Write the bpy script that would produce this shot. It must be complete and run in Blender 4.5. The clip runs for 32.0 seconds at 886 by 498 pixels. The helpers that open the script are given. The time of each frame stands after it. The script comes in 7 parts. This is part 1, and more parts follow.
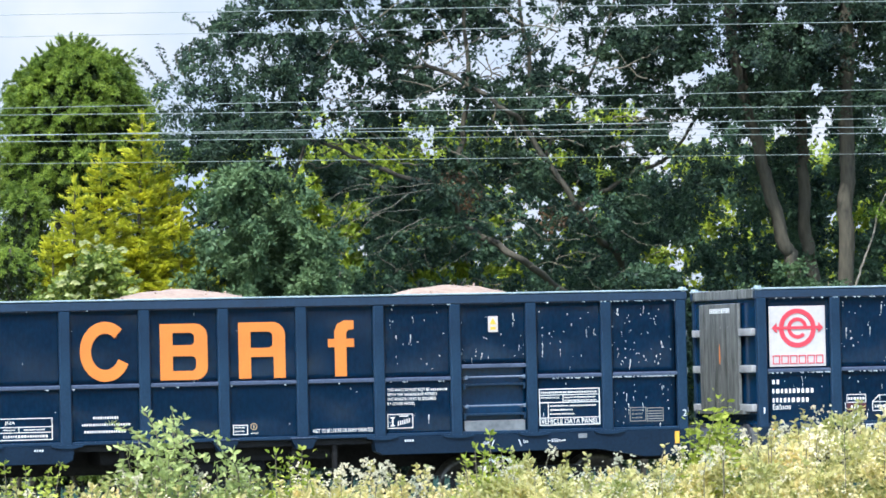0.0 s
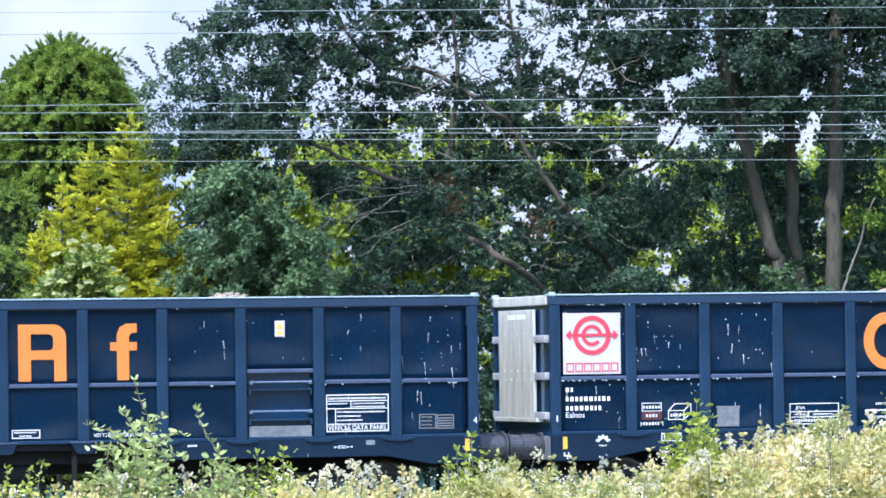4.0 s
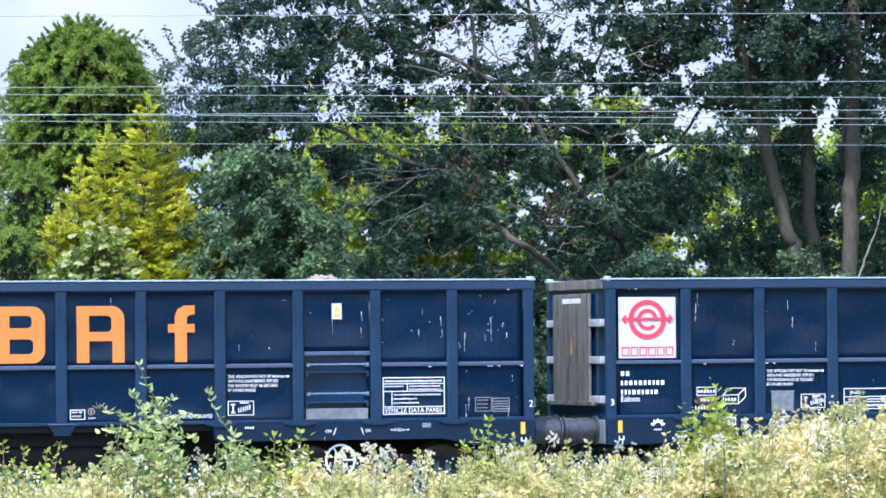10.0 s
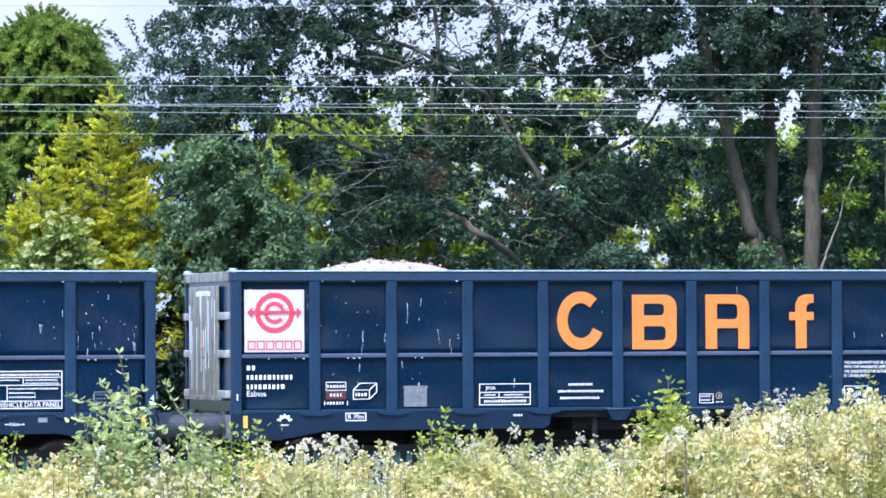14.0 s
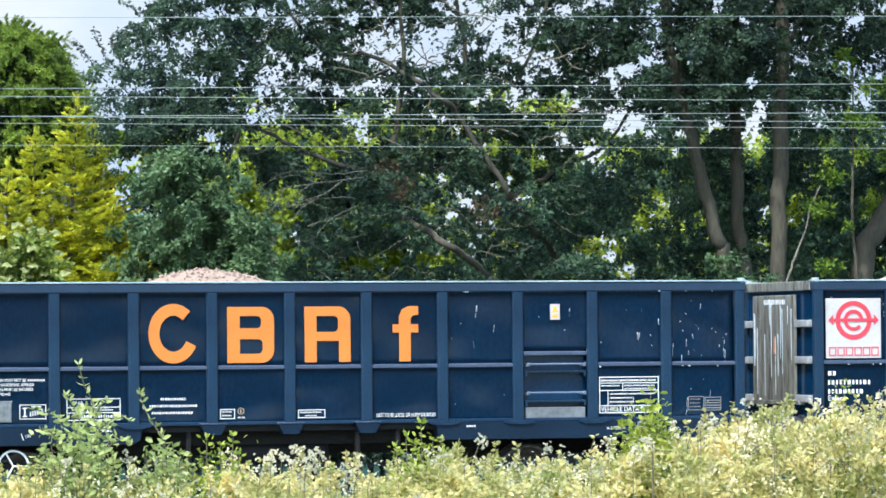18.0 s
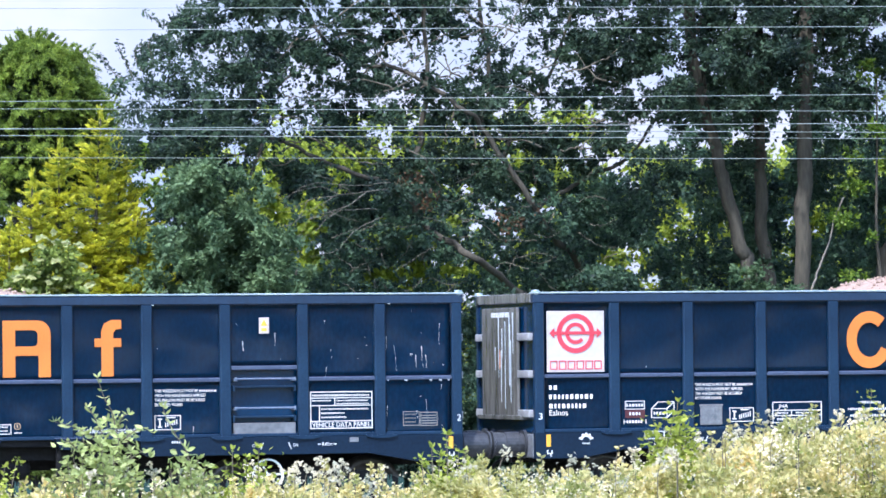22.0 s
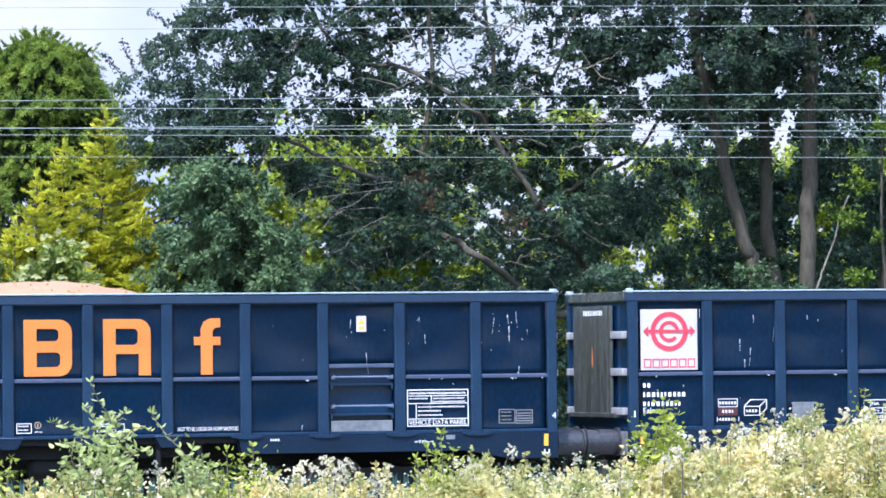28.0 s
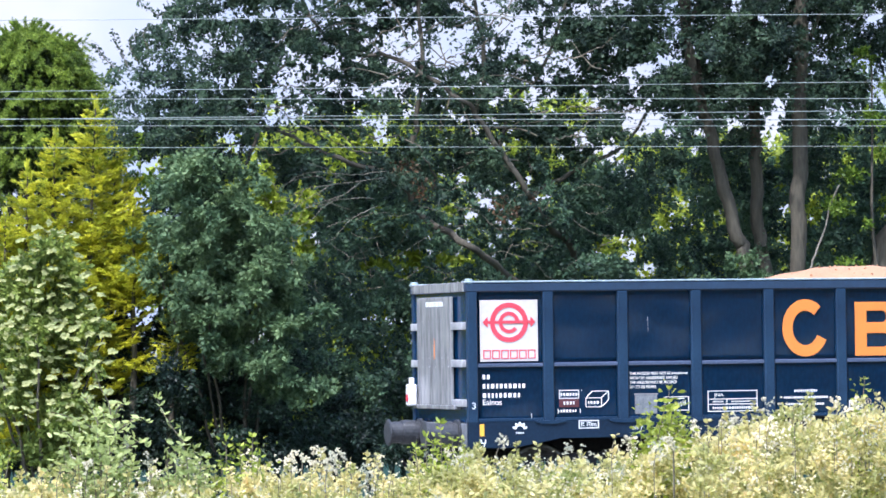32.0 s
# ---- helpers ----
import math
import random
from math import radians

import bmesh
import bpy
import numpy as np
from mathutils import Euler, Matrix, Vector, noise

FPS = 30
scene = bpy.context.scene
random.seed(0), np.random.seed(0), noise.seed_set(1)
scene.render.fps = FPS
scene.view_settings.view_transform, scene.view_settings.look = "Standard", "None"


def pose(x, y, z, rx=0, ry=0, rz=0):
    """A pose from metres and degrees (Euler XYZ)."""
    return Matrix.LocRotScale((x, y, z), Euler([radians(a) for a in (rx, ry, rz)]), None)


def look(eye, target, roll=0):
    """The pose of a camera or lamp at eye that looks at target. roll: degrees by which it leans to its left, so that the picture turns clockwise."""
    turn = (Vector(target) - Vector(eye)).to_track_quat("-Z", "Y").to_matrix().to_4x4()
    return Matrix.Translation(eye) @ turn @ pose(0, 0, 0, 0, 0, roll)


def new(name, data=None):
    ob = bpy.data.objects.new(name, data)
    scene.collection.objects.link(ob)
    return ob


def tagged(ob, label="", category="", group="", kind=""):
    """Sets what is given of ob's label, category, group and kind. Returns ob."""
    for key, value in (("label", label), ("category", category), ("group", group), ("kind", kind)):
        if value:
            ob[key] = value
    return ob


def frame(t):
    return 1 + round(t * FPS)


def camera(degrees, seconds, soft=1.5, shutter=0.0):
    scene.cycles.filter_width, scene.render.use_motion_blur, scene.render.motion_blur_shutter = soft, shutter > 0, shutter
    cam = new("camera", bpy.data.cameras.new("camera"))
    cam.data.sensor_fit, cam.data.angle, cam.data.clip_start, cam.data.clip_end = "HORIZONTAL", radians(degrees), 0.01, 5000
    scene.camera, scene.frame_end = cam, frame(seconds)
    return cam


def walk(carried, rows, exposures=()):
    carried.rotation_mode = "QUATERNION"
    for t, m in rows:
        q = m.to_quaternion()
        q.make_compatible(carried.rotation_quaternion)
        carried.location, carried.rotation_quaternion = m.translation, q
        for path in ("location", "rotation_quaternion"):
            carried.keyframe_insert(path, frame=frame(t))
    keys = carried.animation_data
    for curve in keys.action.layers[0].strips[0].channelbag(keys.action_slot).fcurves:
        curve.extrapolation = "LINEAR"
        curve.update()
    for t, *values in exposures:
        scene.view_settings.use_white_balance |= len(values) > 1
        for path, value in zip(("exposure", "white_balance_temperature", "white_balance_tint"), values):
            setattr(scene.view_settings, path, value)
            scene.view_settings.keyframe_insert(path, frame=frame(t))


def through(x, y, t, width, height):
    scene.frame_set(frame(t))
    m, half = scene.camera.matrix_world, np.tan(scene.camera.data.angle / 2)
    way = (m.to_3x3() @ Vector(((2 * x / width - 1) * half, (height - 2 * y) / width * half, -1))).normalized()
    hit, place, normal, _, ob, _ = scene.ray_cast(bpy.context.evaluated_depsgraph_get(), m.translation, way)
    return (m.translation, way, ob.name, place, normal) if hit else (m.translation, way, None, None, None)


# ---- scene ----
# A goods train of box wagons passes from left to right, seen through a long lens over a bramble thicket.
# x runs along the track, y away from the camera, z = 0 is the top of the rail.
EYE = (0.0, 0.0, 2.19)
SIDE = 56.78          # plane of the wagons' near side panels
MID = SIDE + 1.27      # centre line of the track
PITCH = 13.8           # wagon length over buffers


def aim(yaw, pitch, roll):
    y, p = radians(yaw), radians(pitch)
    d = Vector((math.sin(y) * math.cos(p), math.cos(y) * math.cos(p), math.sin(p)))
    return look(EYE, Vector(EYE) + d * 50, roll)


cam = camera(11.347, 32.0, soft=1.65)
walk(cam, [
    (0, aim(16.1547, 1.4500, -1.300)),
    (0.5, aim(16.2041, 1.3895, -1.180)),
    (1, aim(16.2567, 1.3687, -1.042)),
    (1.5, aim(16.2912, 1.3985, -0.888)),
    (2, aim(16.3441, 1.4307, -0.700)),
    (2.5, aim(16.3910, 1.4572, -0.644)),
    (3, aim(16.4007, 1.4633, -0.738)),
    (3.5, aim(16.3638, 1.4676, -0.759)),
    (5.5, aim(16.1179, 1.4795, -0.893)),
    (6, aim(16.0558, 1.4795, -0.916)),
    (6.5, aim(15.9877, 1.4711, -0.892)),
    (7, aim(15.9528, 1.4306, -0.834)),
    (7.5, aim(15.9386, 1.3758, -0.899)),
    (8, aim(15.9519, 1.3193, -0.866)),
    (8.5, aim(15.9965, 1.2812, -0.699)),
    (9, aim(16.0317, 1.2646, -0.573)),
    (9.5, aim(16.0570, 1.2603, -0.556)),
    (10, aim(16.1022, 1.2637, -0.510)),
    (10.5, aim(16.1508, 1.2601, -0.509)),
    (11, aim(16.1986, 1.2625, -0.447)),
    (11.5, aim(16.2380, 1.2695, -0.363)),
    (12, aim(16.2874, 1.2781, -0.299)),
    (12.5, aim(16.3466, 1.2662, -0.300)),
    (13, aim(16.4233, 1.2288, -0.304)),
    (13.5, aim(16.5125, 1.1756, -0.325)),
    (14, aim(16.5877, 1.1494, -0.308)),
    (14.5, aim(16.6682, 1.1266, -0.348)),
    (16.5, aim(16.9687, 1.1930, -0.563)),
    (17, aim(17.0057, 1.2269, -0.543)),
    (17.5, aim(17.0162, 1.2610, -0.513)),
    (18, aim(17.0172, 1.2859, -0.463)),
    (18.5, aim(17.0081, 1.2975, -0.512)),
    (19, aim(17.0001, 1.3042, -0.559)),
    (19.5, aim(16.9855, 1.3197, -0.478)),
    (20, aim(16.9711, 1.3316, -0.416)),
    (20.5, aim(16.9163, 1.3567, -0.486)),
    (21, aim(16.8473, 1.3782, -0.542)),
    (21.5, aim(16.7836, 1.3975, -0.524)),
    (22, aim(16.7101, 1.4359, -0.584)),
    (22.5, aim(16.6494, 1.4618, -0.611)),
    (23, aim(16.5895, 1.4949, -0.657)),
    (23.5, aim(16.5423, 1.5253, -0.689)),
    (24, aim(16.5137, 1.5388, -0.648)),
    (24.5, aim(16.5043, 1.5398, -0.629)),
    (25, aim(16.5022, 1.5405, -0.624)),
    (25.5, aim(16.5102, 1.5213, -0.643)),
    (27.5, aim(16.5892, 1.4295, -0.572)),
    (28, aim(16.6458, 1.4240, -0.612)),
    (28.5, aim(16.6868, 1.4293, -0.666)),
    (29, aim(16.7299, 1.4284, -0.650)),
    (29.5, aim(16.7553, 1.4118, -0.666)),
    (30, aim(16.7750, 1.3919, -0.639)),
    (30.5, aim(16.8021, 1.3633, -0.669)),
    (31, aim(16.8014, 1.3337, -0.704)),
    (31.5, aim(16.7796, 1.3146, -0.742)),
    (32, aim(16.7644, 1.2917, -0.769)),
], exposures=[(0, 0.84, 5800, 4), (2, 0.90, 5340, 9), (14.5, 0.93, 5330, 14), (16.5, 0.86, 5830, 1), (19.0, 0.84, 5720, 1), (20.2, 0.92, 5400, 14), (30, 0.94, 5430, 15), (32, 0.93, 5600, 14)])

# how far the first wagon's datum has come, second by second
TRAVEL = [
    (0, 21.009), (1, 24.132), (2, 26.966), (3, 29.603), (4, 32.068), (5, 34.412), (6, 36.724), (7, 39.105),
    (8, 41.508), (9, 43.989), (10, 46.423), (11, 48.807), (12, 51.132), (13, 53.393), (14, 55.587), (15, 57.792),
    (16, 59.937), (17, 62.062), (18, 64.235), (19, 66.478), (20, 68.857), (21, 71.266), (22, 73.675), (23, 76.070),
    (24, 78.481), (25, 80.891), (26, 83.381), (27, 86.000), (28, 88.733), (29, 91.560), (30, 94.459), (31, 97.397),
    (32, 100.397)]

# ---------------------------------------------------------------- light
SUN_TO = Vector((-0.48, -0.56, 1.08)).normalized()
world = bpy.data.worlds.new("sky")
scene.world = world
world.use_nodes = True
wn, wl = world.node_tree.nodes, world.node_tree.links
sky = wn.new("ShaderNodeTexSky")
sky.sky_type = "NISHITA"
sky.sun_disc = False
sky.sun_elevation = math.asin(SUN_TO.z)
sky.sun_rotation = math.atan2(SUN_TO.x, SUN_TO.y)
sky.air_density, sky.dust_density = 1.2, 2.0
wn["Background"].inputs["Strength"].default_value = 0.24
wl.new(sky.outputs[0], wn["Background"].inputs["Color"])
lamp = bpy.data.lights.new("sun", "SUN")
lamp.energy, lamp.angle, lamp.color = 3.6, radians(0.6), (1.0, 0.95, 0.87)
sun = new("sun", lamp)
sun.matrix_world = look(SUN_TO * 60, (0, 0, 0))
# bright thin cloud far beyond the trees
cloud = bpy.data.materials.new("bright_cloud")
cloud.use_nodes = True
cn, cl = cloud.node_tree.nodes, cloud.node_tree.links
cn.remove(cn["Principled BSDF"])
em = cn.new("ShaderNodeEmission")
no = cn.new("ShaderNodeTexNoise")
no.inputs["Scale"].default_value, no.inputs["Detail"].default_value = 0.011, 5
co = cn.new("ShaderNodeTexCoord")
cr = cn.new("ShaderNodeValToRGB")
cr.color_ramp.elements[0].position, cr.color_ramp.elements[1].position = 0.40, 0.63
cr.color_ramp.elements[0].color, cr.color_ramp.elements[1].color = (0.66, 0.74, 0.93, 1), (0.94, 0.915, 0.96, 1)
cl.new(co.outputs["Object"], no.inputs["Vector"])
cl.new(no.outputs["Fac"], cr.inputs[0])
cl.new(cr.outputs[0], em.inputs["Color"])
em.inputs["Strength"].default_value = 0.58
cl.new(em.outputs[0], cn["Material Output"].inputs["Surface"])


# ---------------------------------------------------------------- materials
def nodes_of(name):
    m = bpy.data.materials.new(name)
    m.use_nodes = True
    nt = m.node_tree
    return m, nt.nodes, nt.links, nt.nodes["Principled BSDF"]


def surface(name, dark, light, rough=0.6, metal=0.0, grain=18.0, patch=1.3, bump=0.25, stretch=(1, 1, 1), spread=0.0, spec=0.5):
    """Two scales of colour change and a fine relief; spread adds a change from object to object."""
    m, n, l, b = nodes_of(name)
    tc = n.new("ShaderNodeTexCoord")
    mp = n.new("ShaderNodeMapping")
    mp.inputs["Scale"].default_value = stretch
    l.new(tc.outputs["Object"], mp.inputs["Vector"])
    fine, wide = n.new("ShaderNodeTexNoise"), n.new("ShaderNodeTexNoise")
    fine.inputs["Scale"].default_value, fine.inputs["Detail"].default_value = grain, 6
    wide.inputs["Scale"].default_value, wide.inputs["Detail"].default_value = patch, 4
    l.new(mp.outputs[0], fine.inputs["Vector"])
    l.new(mp.outputs[0], wide.inputs["Vector"])
    add = n.new("ShaderNodeMath")
    add.operation = "ADD"
    l.new(fine.outputs["Fac"], add.inputs[0])
    l.new(wide.outputs["Fac"], add.inputs[1])
    last = add
    if spread:
        info = n.new("ShaderNodeObjectInfo")
        ma = n.new("ShaderNodeMath")
        ma.operation = "MULTIPLY_ADD"
        ma.inputs[1].default_value = spread
        l.new(info.outputs["Random"], ma.inputs[0])
        l.new(add.outputs[0], ma.inputs[2])
        last = ma
    ramp = n.new("ShaderNodeValToRGB")
    mr = n.new("ShaderNodeMapRange")
    mr.inputs["From Min"].default_value, mr.inputs["From Max"].default_value = 0.65, 1.35 + spread
    l.new(last.outputs[0], mr.inputs["Value"])
    l.new(mr.outputs[0], ramp.inputs[0])
    ramp.color_ramp.elements[0].color = (*dark, 1)
    ramp.color_ramp.elements[1].color = (*light, 1)
    l.new(ramp.outputs[0], b.inputs["Base Color"])
    b.inputs["Roughness"].default_value, b.inputs["Metallic"].default_value = rough, metal
    b.inputs["Specular IOR Level"].default_value = spec
    if bump:
        bp = n.new("ShaderNodeBump")
        bp.inputs["Strength"].default_value, bp.inputs["Distance"].default_value = bump, 0.01
        l.new(fine.outputs["Fac"], bp.inputs["Height"])
        l.new(bp.outputs[0], b.inputs["Normal"])
    return m


def leaf_material(name, dark, light, through=0.35, rough=0.5, broad=1.7, low=(0.42, 0.48, 0.45), high=(1.15, 1.1, 0.95)):
    """Leaves that differ from one to the next and let some light through."""
    m, n, l, b = nodes_of(name)
    g = n.new("ShaderNodeNewGeometry")
    ramp = n.new("ShaderNodeValToRGB")
    ramp.color_ramp.elements[0].color = (*dark, 1)
    ramp.color_ramp.elements[1].color = (*light, 1)
    l.new(g.outputs["Random Per Island"], ramp.inputs[0])
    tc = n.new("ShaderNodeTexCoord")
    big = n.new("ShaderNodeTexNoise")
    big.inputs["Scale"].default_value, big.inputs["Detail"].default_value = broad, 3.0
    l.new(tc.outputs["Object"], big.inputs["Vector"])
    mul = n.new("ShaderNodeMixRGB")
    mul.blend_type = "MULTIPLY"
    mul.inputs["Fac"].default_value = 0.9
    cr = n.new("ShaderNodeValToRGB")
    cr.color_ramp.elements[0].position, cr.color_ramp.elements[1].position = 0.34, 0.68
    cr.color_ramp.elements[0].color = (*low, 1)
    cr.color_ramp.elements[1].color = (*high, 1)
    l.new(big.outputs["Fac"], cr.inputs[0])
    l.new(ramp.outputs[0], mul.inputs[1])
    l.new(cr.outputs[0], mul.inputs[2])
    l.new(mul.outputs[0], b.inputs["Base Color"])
    b.inputs["Roughness"].default_value = rough
    b.inputs["Specular IOR Level"].default_value = 0.3
    t = n.new("ShaderNodeBsdfTranslucent")
    l.new(mul.outputs[0], t.inputs["Color"])
    mix = n.new("ShaderNodeMixShader")
    mix.inputs[0].default_value = through
    l.new(b.outputs[0], mix.inputs[1])
    l.new(t.outputs[0], mix.inputs[2])
    l.new(mix.outputs[0], n["Material Output"].inputs["Surface"])
    return m


NAVY = surface("navy_paint", (0.0012, 0.0122, 0.037), (0.0038, 0.0320, 0.090), 0.15, grain=22, patch=0.9, bump=0.02, stretch=(1, 1, 0.5), spread=0.25, spec=0.5)
NAVY_RAIL = surface("navy_paint_lighter", (0.0050, 0.0170, 0.042), (0.0125, 0.0340, 0.070), 0.42, grain=30, patch=2.0, bump=0.1, spec=0.25)
SOLE = surface("dark_navy_paint", (0.0025, 0.0085, 0.021), (0.0065, 0.0190, 0.042), 0.5, grain=24, patch=1.6, bump=0.15, spec=0.2)
# paler navy: the light along the ledges' upper edges is put in
LEDGE = surface("lit_ledge_paint", (0.022, 0.036, 0.075), (0.075, 0.095, 0.155), 0.5, grain=26, patch=3.0, bump=0.15)
RIM = surface("rim_paint_chalky", (0.004, 0.015, 0.040), (0.011, 0.031, 0.072), 0.42, grain=22, patch=1.5, bump=0.15)
# worn metal, made paler: glare along the rim's top is in the colour
CAP = surface("worn_glare_cap", (0.20, 0.27, 0.31), (0.42, 0.48, 0.50), 0.4, metal=0.2, grain=20, patch=2.2, bump=0.1)
# near-black: the shade under the wagons is put into this iron's colour
BLACK_IRON = surface("shade_black_iron", (0.004, 0.004, 0.005), (0.015, 0.0145, 0.0155), 0.75, grain=20, bump=0.4, spec=0.2)
BUFFER_IRON = surface("greasy_buffer_iron", (0.022, 0.024, 0.030), (0.075, 0.078, 0.088), 0.45, metal=0.3, grain=20, bump=0.3)
WHEEL_STEEL = surface("wheel_steel", (0.05, 0.045, 0.04), (0.16, 0.15, 0.14), 0.45, metal=0.7)
ORANGE = surface("orange_vinyl", (0.54, 0.160, 0.022), (0.62, 0.195, 0.030), 0.45, grain=40, patch=3, bump=0.03)
WHITE = surface("white_lettering", (0.62, 0.63, 0.64), (0.80, 0.80, 0.80), 0.5, grain=60, patch=6, bump=0.0)
WHITE_PLATE = surface("white_plate", (0.44, 0.405, 0.405), (0.53, 0.485, 0.48), 0.4, grain=20, patch=2, bump=0.02)
RED = surface("red_print", (0.50, 0.032, 0.055), (0.60, 0.050, 0.078), 0.45, grain=30, bump=0.0)
MAROON = surface("maroon_print", (0.05, 0.008, 0.014), (0.08, 0.014, 0.02), 0.5, bump=0.0)
YELLOW = surface("yellow_plate", (0.70, 0.36, 0.03), (0.82, 0.44, 0.05), 0.45, bump=0.0)
WARN_DIM = surface("buff_print", (0.34, 0.26, 0.16), (0.46, 0.36, 0.24), 0.5, bump=0.0)
STEP_GREY = surface("worn_step_plate", (0.07, 0.075, 0.088), (0.18, 0.19, 0.205), 0.5, grain=14, patch=2.5)
RIB_GREY = surface("scuffed_rib_paint", (0.16, 0.165, 0.18), (0.40, 0.40, 0.41), 0.55, grain=12, patch=2.0, bump=0.15)
# paler than the navy around: the rungs' highlight is put in here
RUNG_STEEL = surface("highlit_rung_steel", (0.05, 0.075, 0.13), (0.20, 0.24, 0.32), 0.4, grain=16, patch=3.0, bump=0.1)
MESH_GREY = surface("label_mesh", (0.10, 0.11, 0.13), (0.25, 0.26, 0.27), 0.6, grain=60, patch=12)
SPLASH = surface("dried_white_splash", (0.32, 0.40, 0.48), (0.70, 0.75, 0.80), 0.7, grain=50, bump=0.0)
SAND = surface("orange_sand", (0.29, 0.145, 0.075), (0.43, 0.235, 0.13), 0.9, grain=40, patch=2.0, bump=0.8)
STONE = surface("pale_stone", (0.21, 0.165, 0.125), (0.40, 0.325, 0.255), 0.9, grain=14, patch=2.5, bump=0.8)
PINK_STONE = surface("pinkish_stone", (0.21, 0.145, 0.11), (0.38, 0.275, 0.215), 0.9, grain=14, patch=2.5, bump=0.8)
BARK = surface("grey_brown_bark", (0.033, 0.028, 0.019), (0.086, 0.074, 0.052), 0.9, grain=9, patch=1.2, bump=1.0, stretch=(3, 3, 0.6))
DEAD = surface("bleached_dead_wood", (0.09, 0.08, 0.062), (0.20, 0.175, 0.14), 0.85, grain=12, bump=0.6)
TWIG = surface("twig_bark", (0.08, 0.07, 0.05), (0.20, 0.17, 0.12), 0.85, grain=14, bump=0.4)
WIRE = surface("galvanised_wire", (0.20, 0.23, 0.22), (0.35, 0.38, 0.36), 0.5, metal=0.2, grain=6, patch=0.6, bump=0.0)
RUST = surface("rail_steel", (0.09, 0.05, 0.03), (0.22, 0.14, 0.09), 0.6, metal=0.4)
CONCRETE = surface("sleeper_concrete", (0.25, 0.24, 0.22), (0.40, 0.39, 0.36), 0.85, spread=0.2)
BALLAST = surface("ballast_stone", (0.12, 0.115, 0.11), (0.33, 0.31, 0.29), 0.9, grain=12, patch=2, bump=1.0)
GRASS = surface("rough_grass_ground", (0.035, 0.05, 0.018), (0.10, 0.115, 0.045), 0.95, grain=5, patch=0.25, bump=1.0)
FENCE_GREEN = surface("green_fence_paint", (0.008, 0.034, 0.027), (0.022, 0.062, 0.050), 0.5, grain=20, spread=0.2)
LAMP_WHITE = surface("lamp_case", (0.52, 0.51, 0.52), (0.66, 0.65, 0.66), 0.45)

# wide low-to-high tones put dark hollows and lit clumps into the colour
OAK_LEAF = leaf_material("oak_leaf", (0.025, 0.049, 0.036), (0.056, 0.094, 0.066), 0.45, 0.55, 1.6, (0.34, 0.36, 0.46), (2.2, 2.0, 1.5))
GREY_LEAF = leaf_material("greygreen_leaf", (0.070, 0.125, 0.056), (0.155, 0.235, 0.112), 0.35, 0.55, 1.6, (0.42, 0.50, 0.52), (1.35, 1.25, 1.15))
GOLD_LEAF = leaf_material("golden_conifer_leaf", (0.41, 0.44, 0.022), (0.78, 0.75, 0.056), 0.45, 0.5, 2.2, (0.45, 0.52, 0.6), (1.15, 1.1, 1.0))
CYPRESS_LEAF = leaf_material("cypress_leaf", (0.095, 0.160, 0.024), (0.36, 0.47, 0.078), 0.45)
# dark conifer green that also stands in for shade in the crowns
DARK_SHADE_LEAF = leaf_material("dark_shade_leaf", (0.018, 0.036, 0.014), (0.065, 0.095, 0.032), 0.35)
WITHERED_LEAF = leaf_material("withered_leaf", (0.07, 0.042, 0.025), (0.17, 0.10, 0.055), 0.35)
# bright: the sun on the trees further back is put into the leaf
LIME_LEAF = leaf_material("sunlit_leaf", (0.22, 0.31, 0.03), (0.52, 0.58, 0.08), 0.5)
HAZEL_LEAF = leaf_material("hazel_leaf", (0.06, 0.13, 0.015), (0.24, 0.33, 0.04), 0.4)
# patches of shade and light are put in through low and high
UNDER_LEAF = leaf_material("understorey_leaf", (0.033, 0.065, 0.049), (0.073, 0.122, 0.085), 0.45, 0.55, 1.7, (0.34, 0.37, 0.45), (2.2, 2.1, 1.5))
# near-black so that the leaf colour itself carries the deep shade
SHADE_BLACK_LEAF = leaf_material("shade_black_leaf", (0.008, 0.019, 0.015), (0.026, 0.052, 0.035), 0.25, 0.5, 1.3, (0.3, 0.35, 0.4), (1.5, 1.4, 1.2))
ELDER_LEAF = leaf_material("elder_leaf", (0.13, 0.19, 0.04), (0.34, 0.41, 0.10), 0.45)
ELDER_FLOWER = leaf_material("elder_flower", (0.31, 0.35, 0.13), (0.48, 0.49, 0.23), 0.35)
# paler than any leaf: the glare of full sun is put in
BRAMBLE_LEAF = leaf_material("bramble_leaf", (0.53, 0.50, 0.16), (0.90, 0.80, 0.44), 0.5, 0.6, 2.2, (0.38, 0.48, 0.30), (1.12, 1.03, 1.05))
SAPLING_LEAF = leaf_material("sapling_leaf", (0.28, 0.34, 0.10), (0.60, 0.64, 0.27), 0.42, 0.5, 2.0, (0.6, 0.65, 0.6), (1.1, 1.1, 1.1))
SPRIG_LEAF = leaf_material("sprig_leaf", (0.24, 0.32, 0.035), (0.58, 0.62, 0.12), 0.42)
PETAL = leaf_material("bramble_petal", (0.70, 0.63, 0.49), (0.86, 0.79, 0.65), 0.4, 0.6)


